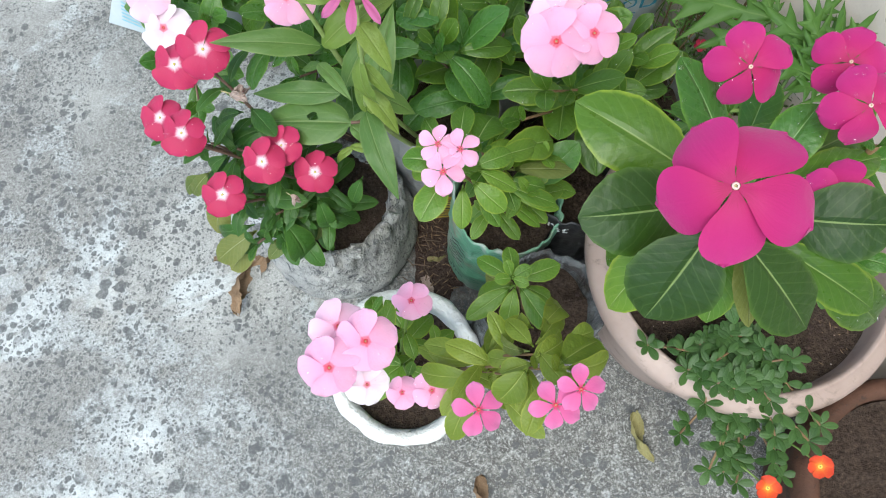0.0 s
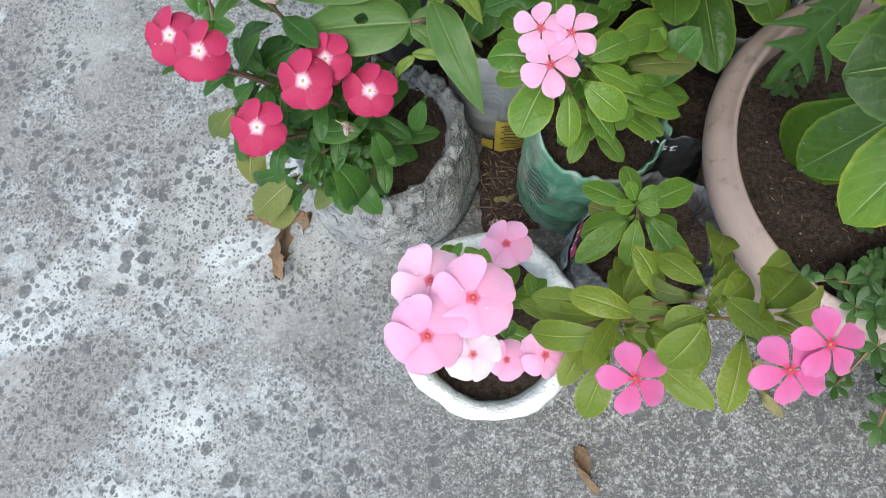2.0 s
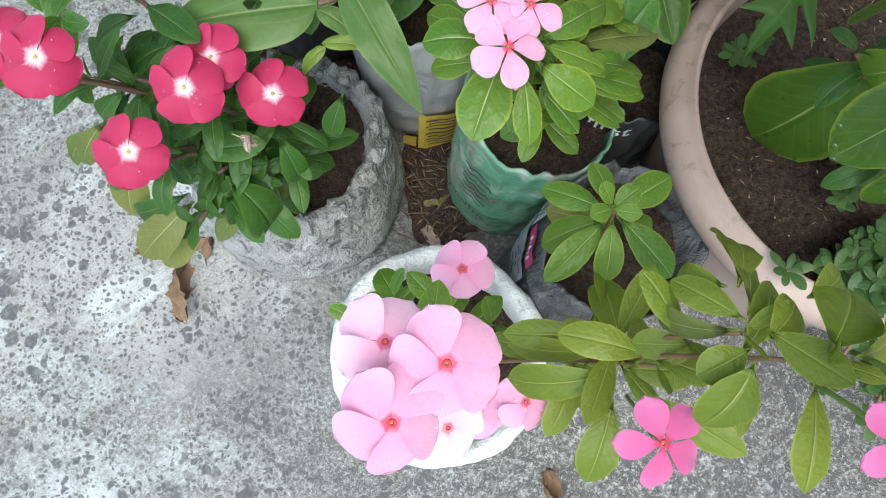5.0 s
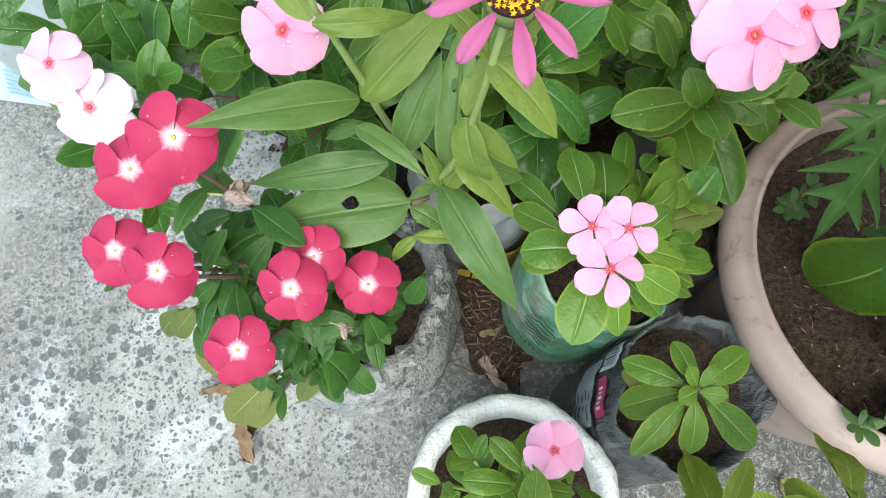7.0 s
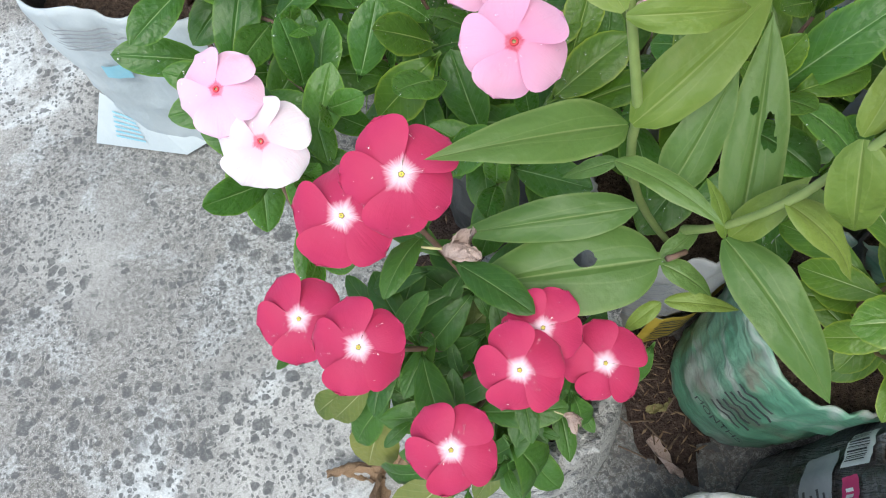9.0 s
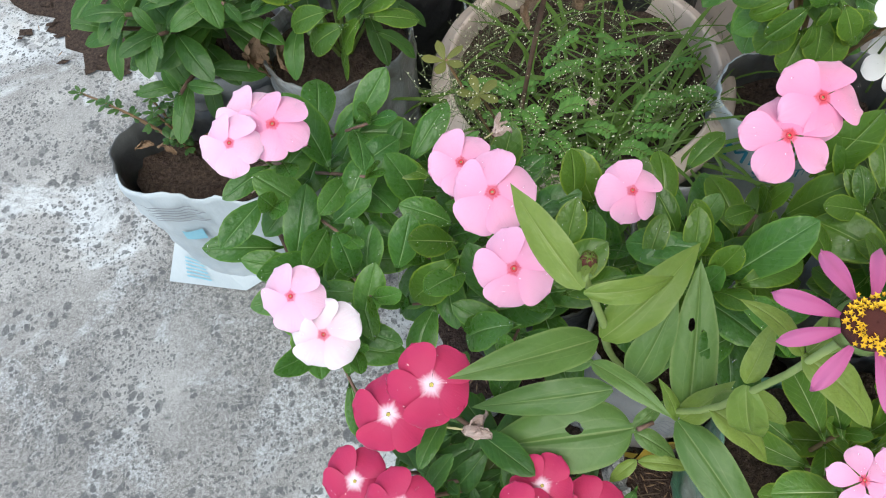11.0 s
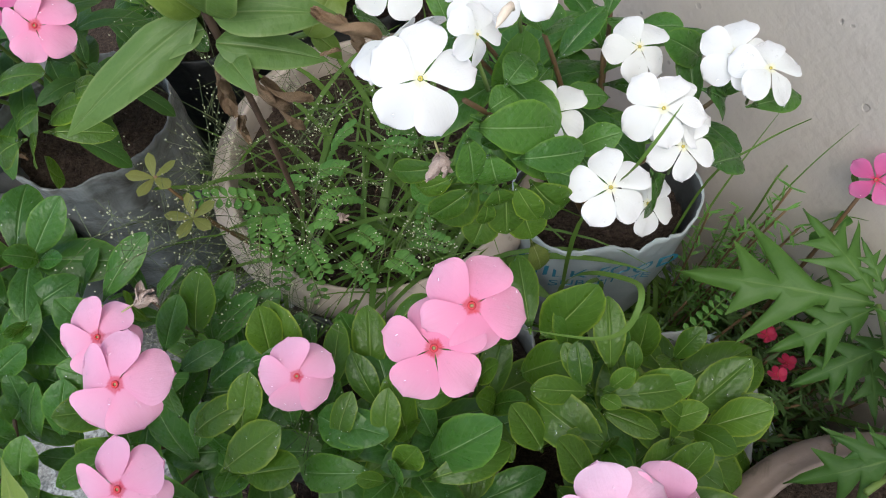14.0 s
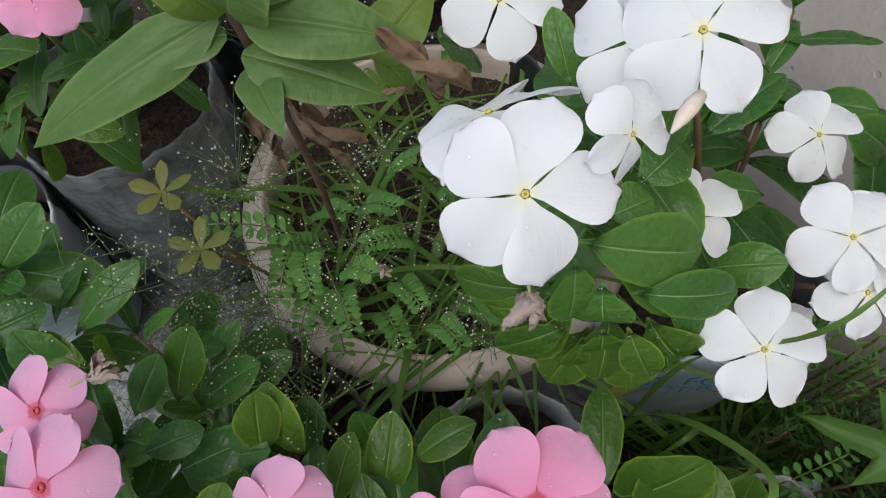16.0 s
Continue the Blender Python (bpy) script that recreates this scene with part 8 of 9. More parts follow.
def seed_heads(centre, z, count, spread, seed):
    """Airy panicles: hair-thin branching stalks with tiny seeds."""
    rng = random.Random(seed)
    vs, fs, which = [], [], []

    def line(a, b, r):
        d = (b - a)
        o = d.orthogonal().normalized() * r
        q = d.cross(o).normalized() * r
        k = len(vs)
        vs.extend([a + o, a - o * 0.5 + q * 0.87, a - o * 0.5 - q * 0.87, b + o, b - o * 0.5 + q * 0.87, b - o * 0.5 - q * 0.87])
        fs.extend([(k, k + 1, k + 4, k + 3), (k + 1, k + 2, k + 5, k + 4), (k + 2, k, k + 3, k + 5)])
        which.extend([1, 1, 1])

    def grain(c, r):
        k = len(vs)
        vs.extend([c + Vector(v) * r for v in ((1, 0, 0), (-1, 0, 0), (0, 1, 0), (0, -1, 0), (0, 0, 1.6), (0, 0, -1.6))])
        fs.extend([(k + a, k + b, k + c2) for a, b, c2 in ((0, 2, 4), (2, 1, 4), (1, 3, 4), (3, 0, 4), (2, 0, 5), (1, 2, 5), (3, 1, 5), (0, 3, 5))])
        which.extend([0] * 8)

    for _ in range(count):
        a, d = rng.uniform(0, 6.283), spread * math.sqrt(rng.random())
        base = Vector((centre[0] + d * math.cos(a), centre[1] + d * math.sin(a), z))
        top = base + Vector((rng.uniform(-0.10, 0.10), rng.uniform(-0.14, 0.03), rng.uniform(0.12, 0.24)))
        pts = bezier(base, (base + top) / 2 + UP * 0.05, top, 8)
        for i in range(7):
            line(pts[i], pts[i + 1], 0.0003)
        for _ in range(22):
            k = rng.randint(3, 6)
            o = pts[k].lerp(pts[k + 1], rng.random())
            e = o + Vector((rng.uniform(-1, 1), rng.uniform(-1, 1), rng.uniform(-0.2, 0.9))) * rng.uniform(0.015, 0.045)
            line(o, e, 0.00018)
            for _ in range(3):
                g = o.lerp(e, rng.uniform(0.5, 1)) + Vector((rng.uniform(-1, 1), rng.uniform(-1, 1), rng.uniform(-1, 1))) * 0.005
                grain(g, rng.uniform(0.0004, 0.0008))
    me = mesh_from("grass_panicles", vs, fs, M["seedhead"], smooth=False, extra=(M["seedstalk"],))
    me.polygons.foreach_set("material_index", which)
    return solo("grass_panicles", me, Matrix.Identity(4), "airy dry grass panicles with tiny pale seeds", "grass", kind="stuff")


grass_clump("grass", (0.0, 0.83), 0.165, 170, 0.16, 0.135, 5, "tangled green grass blades growing in the planter")
grass_clump("grass", (0.03, 0.76), 0.165, 60, 0.17, 0.05, 6, "long green grass blades over the planter rim")
grass_clump("grass", (0.33, 0.66), 0.0, 130, 0.22, 0.07, 7, "wiry green grass at the foot of the wall")
seed_heads((-0.02, 0.82), 0.17, 13, 0.13, 3)
seed_heads((-0.08, 0.69), 0.13, 10, 0.05, 8)
seed_heads((-0.13, 0.82), 0.18, 9, 0.05, 12)


def pinnate(p, base, tip, pairs, size, seed, kind="weed"):
    """A fern-like frond with small round leaflets in pairs."""
    rng = random.Random(seed)
    base, tip = Vector(base), Vector(tip)
    pts = bezier(base, (base + tip) / 2 + UP * 0.015, tip, pairs + 2)
    part("stalk", tube_mesh("stalk", pts, 0.0006, M["stem"], 5), p)
    for i in range(1, pairs + 2):
        d = (pts[i] - pts[i - 1]).normalized()
        side = d.cross(UP).normalized()
        for q in (-1, 1):
            add_leaf(p, kind, pts[i], side * q + d * 0.35 + UP * rng.uniform(-0.05, 0.2), UP, size * (1 - 0.35 * i / (pairs + 1)), rng, "leaflet")


weed = plant("pinnate_weed", (-0.085, 0.765, 0.165), "small fern-leaved green weed in the planter", "weeds")
for i, (b, t) in enumerate((
        ((-0.095, 0.775, 0.26), (-0.140, 0.760, 0.30)), ((-0.100, 0.770, 0.25), (-0.105, 0.735, 0.24)), ((-0.090, 0.765, 0.25), (-0.080, 0.735, 0.26)),
        ((-0.085, 0.76, 0.22), (-0.095, 0.722, 0.21)), ((-0.07, 0.755, 0.22), (-0.055, 0.72, 0.23)), ((-0.08, 0.76, 0.20), (-0.065, 0.715, 0.19)),
        ((-0.06, 0.76, 0.24), (-0.04, 0.745, 0.27)), ((0.0, 0.74, 0.2), (0.02, 0.715, 0.22)), ((-0.03, 0.77, 0.2), (-0.01, 0.74, 0.23)),
        ((-0.02, 0.80, 0.21), (-0.05, 0.78, 0.24)), ((0.03, 0.79, 0.2), (0.06, 0.765, 0.23)), ((0.05, 0.80, 0.2), (0.03, 0.76, 0.21)),), 0):
    pinnate(weed, b, t, 7, 0.0132, 500 + i)
for i, (b, t) in enumerate((
        ((-0.090, 0.800, 0.19), (-0.120, 0.785, 0.220)), ((-0.100, 0.830, 0.19), (-0.070, 0.810, 0.230)), ((0.060, 0.830, 0.19), (0.090, 0.810, 0.230)),
        ((0.080, 0.800, 0.19), (0.100, 0.775, 0.220)), ((-0.040, 0.750, 0.19), (-0.020, 0.715, 0.210)), ((0.020, 0.760, 0.19), (0.050, 0.735, 0.220)),
        ((-0.050, 0.860, 0.19), (-0.020, 0.850, 0.250)), ((0.040, 0.870, 0.19), (0.010, 0.850, 0.240)), ((-0.06, 0.82, 0.22), (-0.03, 0.80, 0.26)),
        ((0.0, 0.84, 0.22), (0.03, 0.82, 0.25)),), 12):
    pinnate(weed, b, t, 7, 0.0132, 500 + i)
weed2 = plant("pinnate_weed", (0.235, 0.62, 0.0), "small fern-leaved green weed beside the bags", "weeds")
for i, (b, t) in enumerate((((0.235, 0.63, 0.14), (0.205, 0.635, 0.20)), ((0.24, 0.63, 0.14), (0.235, 0.600, 0.20)), ((0.245, 0.64, 0.15), (0.27, 0.655, 0.22)), ((0.24, 0.64, 0.15), (0.255, 0.615, 0.20)), ((0.23, 0.64, 0.13), (0.205, 0.605, 0.17)))):
    pinnate(weed2, b, t, 7, 0.011, 520 + i)
part("stem", tube_mesh("stem", bezier((0.24, 0.64, 0.0), (0.24, 0.64, 0.1), (0.24, 0.635, 0.15), 5), 0.0016, M["stem"]), weed2)
olive = plant("purslane", (-0.12, 0.75, 0.165), "olive-leaved purslane sprig trailing over the planter rim", "weeds")
part("stem", tube_mesh("stem", bezier((-0.10, 0.765, 0.17), (-0.13, 0.75, 0.26), (-0.158, 0.766, 0.330), 8), 0.0013, M["stem_red"]), olive)
rng = random.Random(77)
for c in ((-0.159, 0.766, 0.328), (-0.135, 0.737, 0.313)):
    for k in range(5):
        a = 1.257 * k + 0.5
        add_leaf(olive, "weed_olive", Vector(c), (math.cos(a), math.sin(a), 0.35), UP, 0.020, rng)
part("stem", tube_mesh("stem", bezier((-0.105, 0.762, 0.2), (-0.12, 0.745, 0.28), (-0.135, 0.737, 0.313), 6), 0.0012, M["stem_red"]), olive)


def purslane_sprig(p, root, tip, seed, size=0.016, knots=5):
    rng = random.Random(seed)
    root, tip = Vector(root), Vector(tip)
    pts = bezier(root, (root + tip) / 2 + UP * 0.02, tip, knots + 2)
    part("stem", tube_mesh("stem", pts, 0.0013, M["stem_red"], 5), p)
    for i in range(1, knots + 2):
        for k in range(4 if i <= knots else 6):
            a = rng.uniform(0, 6.283) if i <= knots else 1.047 * k
            add_leaf(p, "purslane", pts[i], (math.cos(a), math.sin(a), rng.uniform(0.1, 0.6)), UP, size * rng.uniform(0.8, 1.25), rng)


purs = plant("purslane", (0.30, 0.27, 0.19), "green purslane trailing over the planter rim with orange flowers", "weeds")
tips = [(0.253, 0.267, 0.215), (0.288, 0.281, 0.22), (0.300, 0.230, 0.225), (0.354, 0.261, 0.225), (0.327, 0.271, 0.22), (0.303, 0.203, 0.20), (0.340, 0.189, 0.20), (0.288, 0.156, 0.16), (0.367, 0.185, 0.21), (0.264, 0.191, 0.15),
        (0.212, 0.268, 0.225), (0.31, 0.17, 0.16), (0.38, 0.20, 0.21), (0.27, 0.25, 0.23), (0.33, 0.22, 0.22), (0.30, 0.18, 0.17), (0.345, 0.165, 0.18), (0.313, 0.205, 0.17), (0.33, 0.168, 0.13), (0.335, 0.145, 0.11), (0.365, 0.155, 0.15), (0.292, 0.284, 0.22), (0.325, 0.235, 0.22), (0.318, 0.155, 0.12)]
for i, t in enumerate(tips):
    purslane_sprig(purs, (0.31 + 0.03 * math.sin(i * 2.1), 0.275 + 0.02 * math.cos(i), 0.19), t, 600 + i, 0.0155, 6)
for i, t in enumerate(((0.221, 0.439, 0.215), (0.292, 0.357, 0.22), (0.269, 0.314, 0.22), (0.265, 0.271, 0.22), (0.277, 0.322, 0.23), (0.30, 0.33, 0.23), (0.24, 0.45, 0.21))):
    purslane_sprig(purs, (t[0] + 0.02, t[1] + 0.01, 0.19), t, 640 + i, 0.013, 3)
for i, t in enumerate(((0.262, 0.238, 0.228), (0.275, 0.232, 0.232), (0.290, 0.228, 0.232), (0.302, 0.233, 0.230), (0.250, 0.245, 0.225), (0.270, 0.216, 0.210))):
    purslane_sprig(purs, (0.30 + 0.02 * math.sin(i), 0.265, 0.195), t, 720 + i, 0.0170, 4)
for i, c in enumerate(((0.378, 0.162, 0.205), (0.330, 0.140, 0.195))):
    flower(purs, "orange", c, 0.022, (-0.2, -0.3, 1), 0.4 * i, 190 + i, (c[0] - 0.02, c[1] + 0.02, c[2] - 0.01), False)


def lobed_leaf_mesh(seed):
    """A deeply cut blade of length 1: lance-shaped lobes in pairs that sweep forward, each with a tooth on its side."""
    rng = random.Random(seed)
    vs, fs, uvs = [], [], []
    rows, cols = 96, 4
    for q in (-1, 1):
        k = len(vs)
        mids = [0.17 + rng.uniform(-0.03, 0.03), 0.40 + rng.uniform(-0.04, 0.03), 0.63 + rng.uniform(-0.03, 0.04)]
        long_ = [rng.uniform(0.17, 0.25), rng.uniform(0.30, 0.38), rng.uniform(0.20, 0.28)]
        for i in range(rows + 1):
            s = i / rows
            w = 0.018 + 0.055 * math.sin(math.pi * min(1.0, max(0.0, s - 0.06) / 0.94)) ** 0.8
            for m, n in zip(mids, long_):
                d = abs(s - m) / (0.125 if s < m else 0.105)
                tooth = abs(s - m + 0.050) / 0.030
                w = max(w, n * max(0.0, 1 - d) ** 0.85, 0.42 * n * max(0.0, 1 - tooth) + 0.30 * n * max(0.0, 1 - d))
            w *= min(1.0, (1.0 - s) / 0.10)
            for c in range(cols + 1):
                f = c / cols
                y = 0.90 * s + 0.95 * max(0.0, w - 0.05) * f * (1 - 0.2 * s) + (0.10 if s == 1 else 0.10 * s ** 6)
                x = q * w * f
                z = -0.16 * y * y - 0.45 * x * x - 0.03 * f * f + 0.025 * noise.noise(Vector((x * 6, y * 6, seed)))
                vs.append((x, y, z))
                uvs.append((0.5 + 0.5 * q * f, s))
        for i in range(rows):
            for c in range(cols):
                a = k + i * (cols + 1) + c
                f = (a, a + 1, a + cols + 2, a + cols + 1)
                fs.append(f if q > 0 else f[::-1])
    return mesh_from("leaf", vs, fs, M["daisy_leaf"], uvs)


LOBED = [lobed_leaf_mesh(i) for i in range(4)]
daisy = plant("chrysanthemum", (0.36, 0.53, 0.19), "chrysanthemum with deeply cut green leaves, not in bloom", "chrysanthemums")
rng = random.Random(14)
for i, (b, t, s) in enumerate((
        ((0.222, 0.440, 0.345), (0.158, 0.379, 0.339), 1.0), ((0.262, 0.472, 0.33), (0.200, 0.445, 0.31), 1.0), ((0.320, 0.510, 0.31), (0.240, 0.501, 0.28), 1.0),
        ((0.346, 0.615, 0.28), (0.220, 0.668, 0.27), 1.0), ((0.346, 0.612, 0.28), (0.270, 0.595, 0.255), 1.0), ((0.346, 0.618, 0.285), (0.315, 0.688, 0.305), 1.0),
        ((0.36, 0.590, 0.265), (0.284, 0.570, 0.245), 1.0), ((0.352, 0.620, 0.285), (0.345, 0.662, 0.305), 0.9), ((0.35, 0.60, 0.25), (0.34, 0.53, 0.24), 0.9),
        ((0.36, 0.58, 0.31), (0.40, 0.61, 0.34), 0.9),), 0):
    b, t = Vector(b), Vector(t)
    L = (t - b).length * s
    part("leaf", LOBED[i % 4], daisy, Matrix.Translation(b) @ axes(t - b, (-0.1, -0.3, 1)) @ Matrix.Diagonal((L, L, L, 1)))
for i, (b, t, s) in enumerate((
        ((0.37, 0.56, 0.31), (0.42, 0.585, 0.33), 0.9), ((0.37, 0.54, 0.30), (0.43, 0.53, 0.32), 0.9), ((0.31, 0.50, 0.30), (0.26, 0.535, 0.30), 0.8),
        ((0.385, 0.525, 0.30), (0.315, 0.530, 0.335), 1.0), ((0.385, 0.525, 0.30), (0.360, 0.465, 0.325), 1.0), ((0.385, 0.525, 0.30), (0.390, 0.590, 0.345), 1.0), ((0.385, 0.525, 0.30), (0.335, 0.500, 0.330), 1.0), ((0.385, 0.525, 0.30), (0.350, 0.560, 0.340), 1.0),), 10):
    b, t = Vector(b), Vector(t)
    L = (t - b).length * s
    part("leaf", LOBED[i % 4], daisy, Matrix.Translation(b) @ axes(t - b, (-0.1, -0.3, 1)) @ Matrix.Diagonal((L, L, L, 1)))
for i, t in enumerate(((0.318, 0.592, 0.335), (0.315, 0.568, 0.325), (0.345, 0.548, 0.330), (0.378, 0.560, 0.350), (0.400, 0.560, 0.358), (0.395, 0.530, 0.352), (0.430, 0.520, 0.350), (0.352, 0.590, 0.345), (0.365, 0.535, 0.340))):
    b, t = Vector((0.385, 0.548, 0.300)), Vector(t)
    L = max(0.055, (t - b).length * 1.05)
    part("leaf", LOBED[i % 4], daisy, Matrix.Translation(b) @ axes(t - b, (-0.1, -0.3, 1)) @ Matrix.Diagonal((L, L, L, 1)))
for tip in ((0.280, 0.492, 0.295), (0.385, 0.548, 0.300), (0.348, 0.614, 0.28), (0.365, 0.56, 0.31)):
    part("stem", tube_mesh("stem", bezier((0.345, 0.50, 0.185), (0.33, 0.51, 0.28), tip, 7), 0.0022, M["stem"]), daisy)

# needle-leaved moss rose by the wall
moss = plant("moss_rose", (0.29, 0.62, 0.0), "needle-leaved moss rose with wilted crimson flowers", "weeds")
vs, fs = [], []
rng = random.Random(31)
for s in range(64):
    base = Vector((0.300 + rng.uniform(-0.07, 0.11), 0.610 + rng.uniform(-0.07, 0.07), 0.02))
    top = base + Vector((rng.uniform(-0.05, 0.05), rng.uniform(-0.05, 0.03), rng.uniform(0.10, 0.21)))
    pts = bezier(base, (base + top) / 2 + UP * 0.03, top, 12)
    for i in range(2, 12):
        for k in range(4):
            a = rng.uniform(0, 6.283)
            o = Vector((math.cos(a), math.sin(a), rng.uniform(0.1, 0.9))).normalized() * rng.uniform(0.010, 0.017)
            q = o.cross(UP).normalized() * 0.0009
            b = len(vs)
            vs += [pts[i] - q, pts[i] + q, pts[i] + o * 0.6 + q * 1.2, pts[i] + o * 0.6 - q * 1.2, pts[i] + o]
            fs += [(b, b + 1, b + 2, b + 3), (b + 3, b + 2, b + 4)]
    part("stem", tube_mesh("stem", pts, 0.0012, M["stem_red"], 5), moss)
tagged(part("needles", mesh_from("needles", vs, fs, M["needle"]), moss), kind="stuff")
for i, c in enumerate(((0.290, 0.618, 0.225), (0.292, 0.588, 0.215), (0.31, 0.60, 0.20))):
    flower(moss, "crimson", c, 0.014, (-0.5, -0.6, 0.5), i, 200 + i, (c[0], c[1] + 0.01, c[2] - 0.03), False)

# succulent weed in the slumped bag
suc = plant("moss_rose", (-0.43, 0.83, 0.175), "thin reddish moss rose in the white bag", "weeds")
for i, t in enumerate(((-0.446, 0.834, 0.245), (-0.493, 0.85, 0.25), (-0.424, 0.842, 0.25), (-0.54, 0.90, 0.22), (-0.437, 0.815, 0.225), (-0.45, 0.85, 0.26))):
    purslane_sprig(suc, (-0.43, 0.83, 0.18), t, 700 + i, 0.010, 5)
flower(suc, "crimson", (-0.425, 0.822, 0.235), 0.018, (-0.3, -0.6, 0.6), 0, 210, (-0.43, 0.83, 0.21), False)

# ---- litter on the concrete ----
def litter(name, base, way, size, label, seed, material=None, lift=0.004):
    me, m = dry_petal(name, (base[0], base[1], lift), (*way, 0), size, "leaf", seed)
    if material:
        me.materials.clear()
        me.materials.append(material)
    return solo(name, me, m, label, "leaf", "fallen leaves")


litter("fallen_leaf", (-0.240, 0.412), (-0.25, -1), 0.088, "long curled dry brown leaf on the concrete", 41)
litter("fallen_leaf", (0.062, 0.140), (0.35, -0.9), 0.050, "small dry brown leaf on the concrete", 43)
litter("fallen_leaf", (0.022, 0.083), (-0.9, -0.2), 0.014, "small pale dry petal on the concrete", 48, M["dead_pale"])
litter("fallen_leaf", (-0.020, 0.392), (0.5, -0.8), 0.042, "pale brown fallen leaf beside the pots", 44, M["dead_pale"])
litter("fallen_leaf", (-0.016, 0.415), (0.8, 0.3), 0.028, "small yellow fallen leaf", 45, M["leaf_yellow"])
litter("fallen_leaf", (0.255, 0.225), (0.4, -1), 0.062, "dry toothed leaf leaning on the planter", 46, M["leaf_yellow"])
litter("fallen_leaf", (-0.255, 0.395), (-1, 0.1), 0.05, "dry flat brown leaf under the red periwinkle", 47)
rng = random.Random(61)
for k in range(14):
    a = rng.uniform(0, 6.283)
    p = Vector((rng.uniform(-0.035, 0.03), rng.uniform(0.37, 0.46), 0.006))
    solo("twig", tube_mesh("twig", bezier(p, p + Vector((math.cos(a) * 0.012, math.sin(a) * 0.012, 0.003)), p + Vector((math.cos(a) * 0.026, math.sin(a) * 0.026, -0.001)), 4), 0.0008, M["twig"], 5),
         Matrix.Identity(4), "thin dry twig lying between the pots", "twig", "twigs")
scrap = [(0.300, 0.672, 0.150), (0.322, 0.690, 0.150), (0.318, 0.694, 0.172), (0.304, 0.682, 0.178), (0.310, 0.680, 0.160)]
solo("plastic_scrap", mesh_from("plastic_scrap", scrap, [(0, 1, 4), (1, 2, 4), (2, 3, 4), (3, 0, 4)], M["ink_white"], smooth=False), Matrix.Identity(4), "torn scrap of white plastic caught in the weeds", "plastic scrap")

back = plant("periwinkle", (-0.02, 1.085, 0.18), "dark green periwinkle in the shade at the back")
for i, (x, y, h) in enumerate(((-0.06, 1.02, 0.33), (0.0, 1.03, 0.36), (0.05, 1.0, 0.33), (-0.02, 0.98, 0.30), (0.03, 1.06, 0.4), (-0.08, 1.08, 0.38))):
    shoot(back, (-0.02, 1.085, 0.17), (x, y, h), 0.064, 5, "vinca", 800 + i, 0.6, 0.0025, "stem", 0.7)
back2 = plant("periwinkle", (-0.185, 1.065, 0.18), "dark green periwinkle in the shade at the back")
for i, (x, y, h) in enumerate(((-0.22, 1.0, 0.33), (-0.17, 1.0, 0.36), (-0.13, 1.01, 0.33), (-0.19, 0.97, 0.30), (-0.15, 1.05, 0.4), (-0.24, 1.06, 0.38))):
    shoot(back2, (-0.185, 1.065, 0.17), (x, y, h), 0.064, 5, "vinca", 820 + i, 0.6, 0.0025, "stem", 0.7)


# ---- long grass by the wall and across the white periwinkle ----
def blade(parent, pts, width, hint=UP):
    """One long arching blade through a few points, keeled along its middle."""
    pts = [Vector(p) for p in pts]
    line = []
    for i in range(len(pts) - 1):
        a, b, c, d = pts[max(i - 1, 0)], pts[i], pts[i + 1], pts[min(i + 2, len(pts) - 1)]
        for k in range(7):
            s = k / 7
            line.append(0.5 * (2 * b + (c - a) * s + (2 * a - 5 * b + 4 * c - d) * s * s + (3 * b - a - 3 * c + d) * s ** 3))
    line.append(pts[-1])
    n = len(line) - 1
    vs, fs, uvs = [], [], []
    for i, p in enumerate(line):
        d = (line[min(i + 1, n)] - line[max(i - 1, 0)]).normalized()
        side = d.cross(Vector(hint)).normalized()
        w = width * (0.55 + 0.45 * min(1, 4 * i / n)) * max(0.04, 1 - (i / n) ** 3)
        for u in (-1, 0, 1):
            vs.append(p + side * (u * w) + Vector(hint) * (0.35 * w * abs(u)))
            uvs.append((0.5 + 0.5 * u, i / n))
    for i in range(n):
        for u in range(2):
            a = i * 3 + u
            fs.append((a, a + 1, a + 4, a + 3))
    return part("blade", mesh_from("blade", vs, fs, M["grass"], uvs), parent)


tall = thing("grass_tuft", (0.20, 0.68, 0.0), "long arching green grass blades between the bags", "grass", "grass tufts")
for pts, w in ((((0.15, 0.68, 0.0), (0.127, 0.660, 0.28), (0.150, 0.620, 0.37), (0.142, 0.595, 0.375), (0.120, 0.585, 0.38), (0.075, 0.594, 0.39)), 0.0022),
               (((0.16, 0.69, 0.0), (0.13, 0.672, 0.33), (0.142, 0.652, 0.45), (0.163, 0.668, 0.475)), 0.0017),
               (((0.17, 0.67, 0.0), (0.16, 0.66, 0.25), (0.135, 0.640, 0.33), (0.120, 0.630, 0.31)), 0.0022),
               (((0.19, 0.66, 0.0), (0.20, 0.65, 0.22), (0.18, 0.63, 0.28), (0.15, 0.62, 0.27)), 0.002)):
    blade(tall, pts, w)
edge = thing("grass_tuft", (0.30, 0.72, 0.0), "long arching grass blades at the foot of the wall", "grass", "grass tufts")
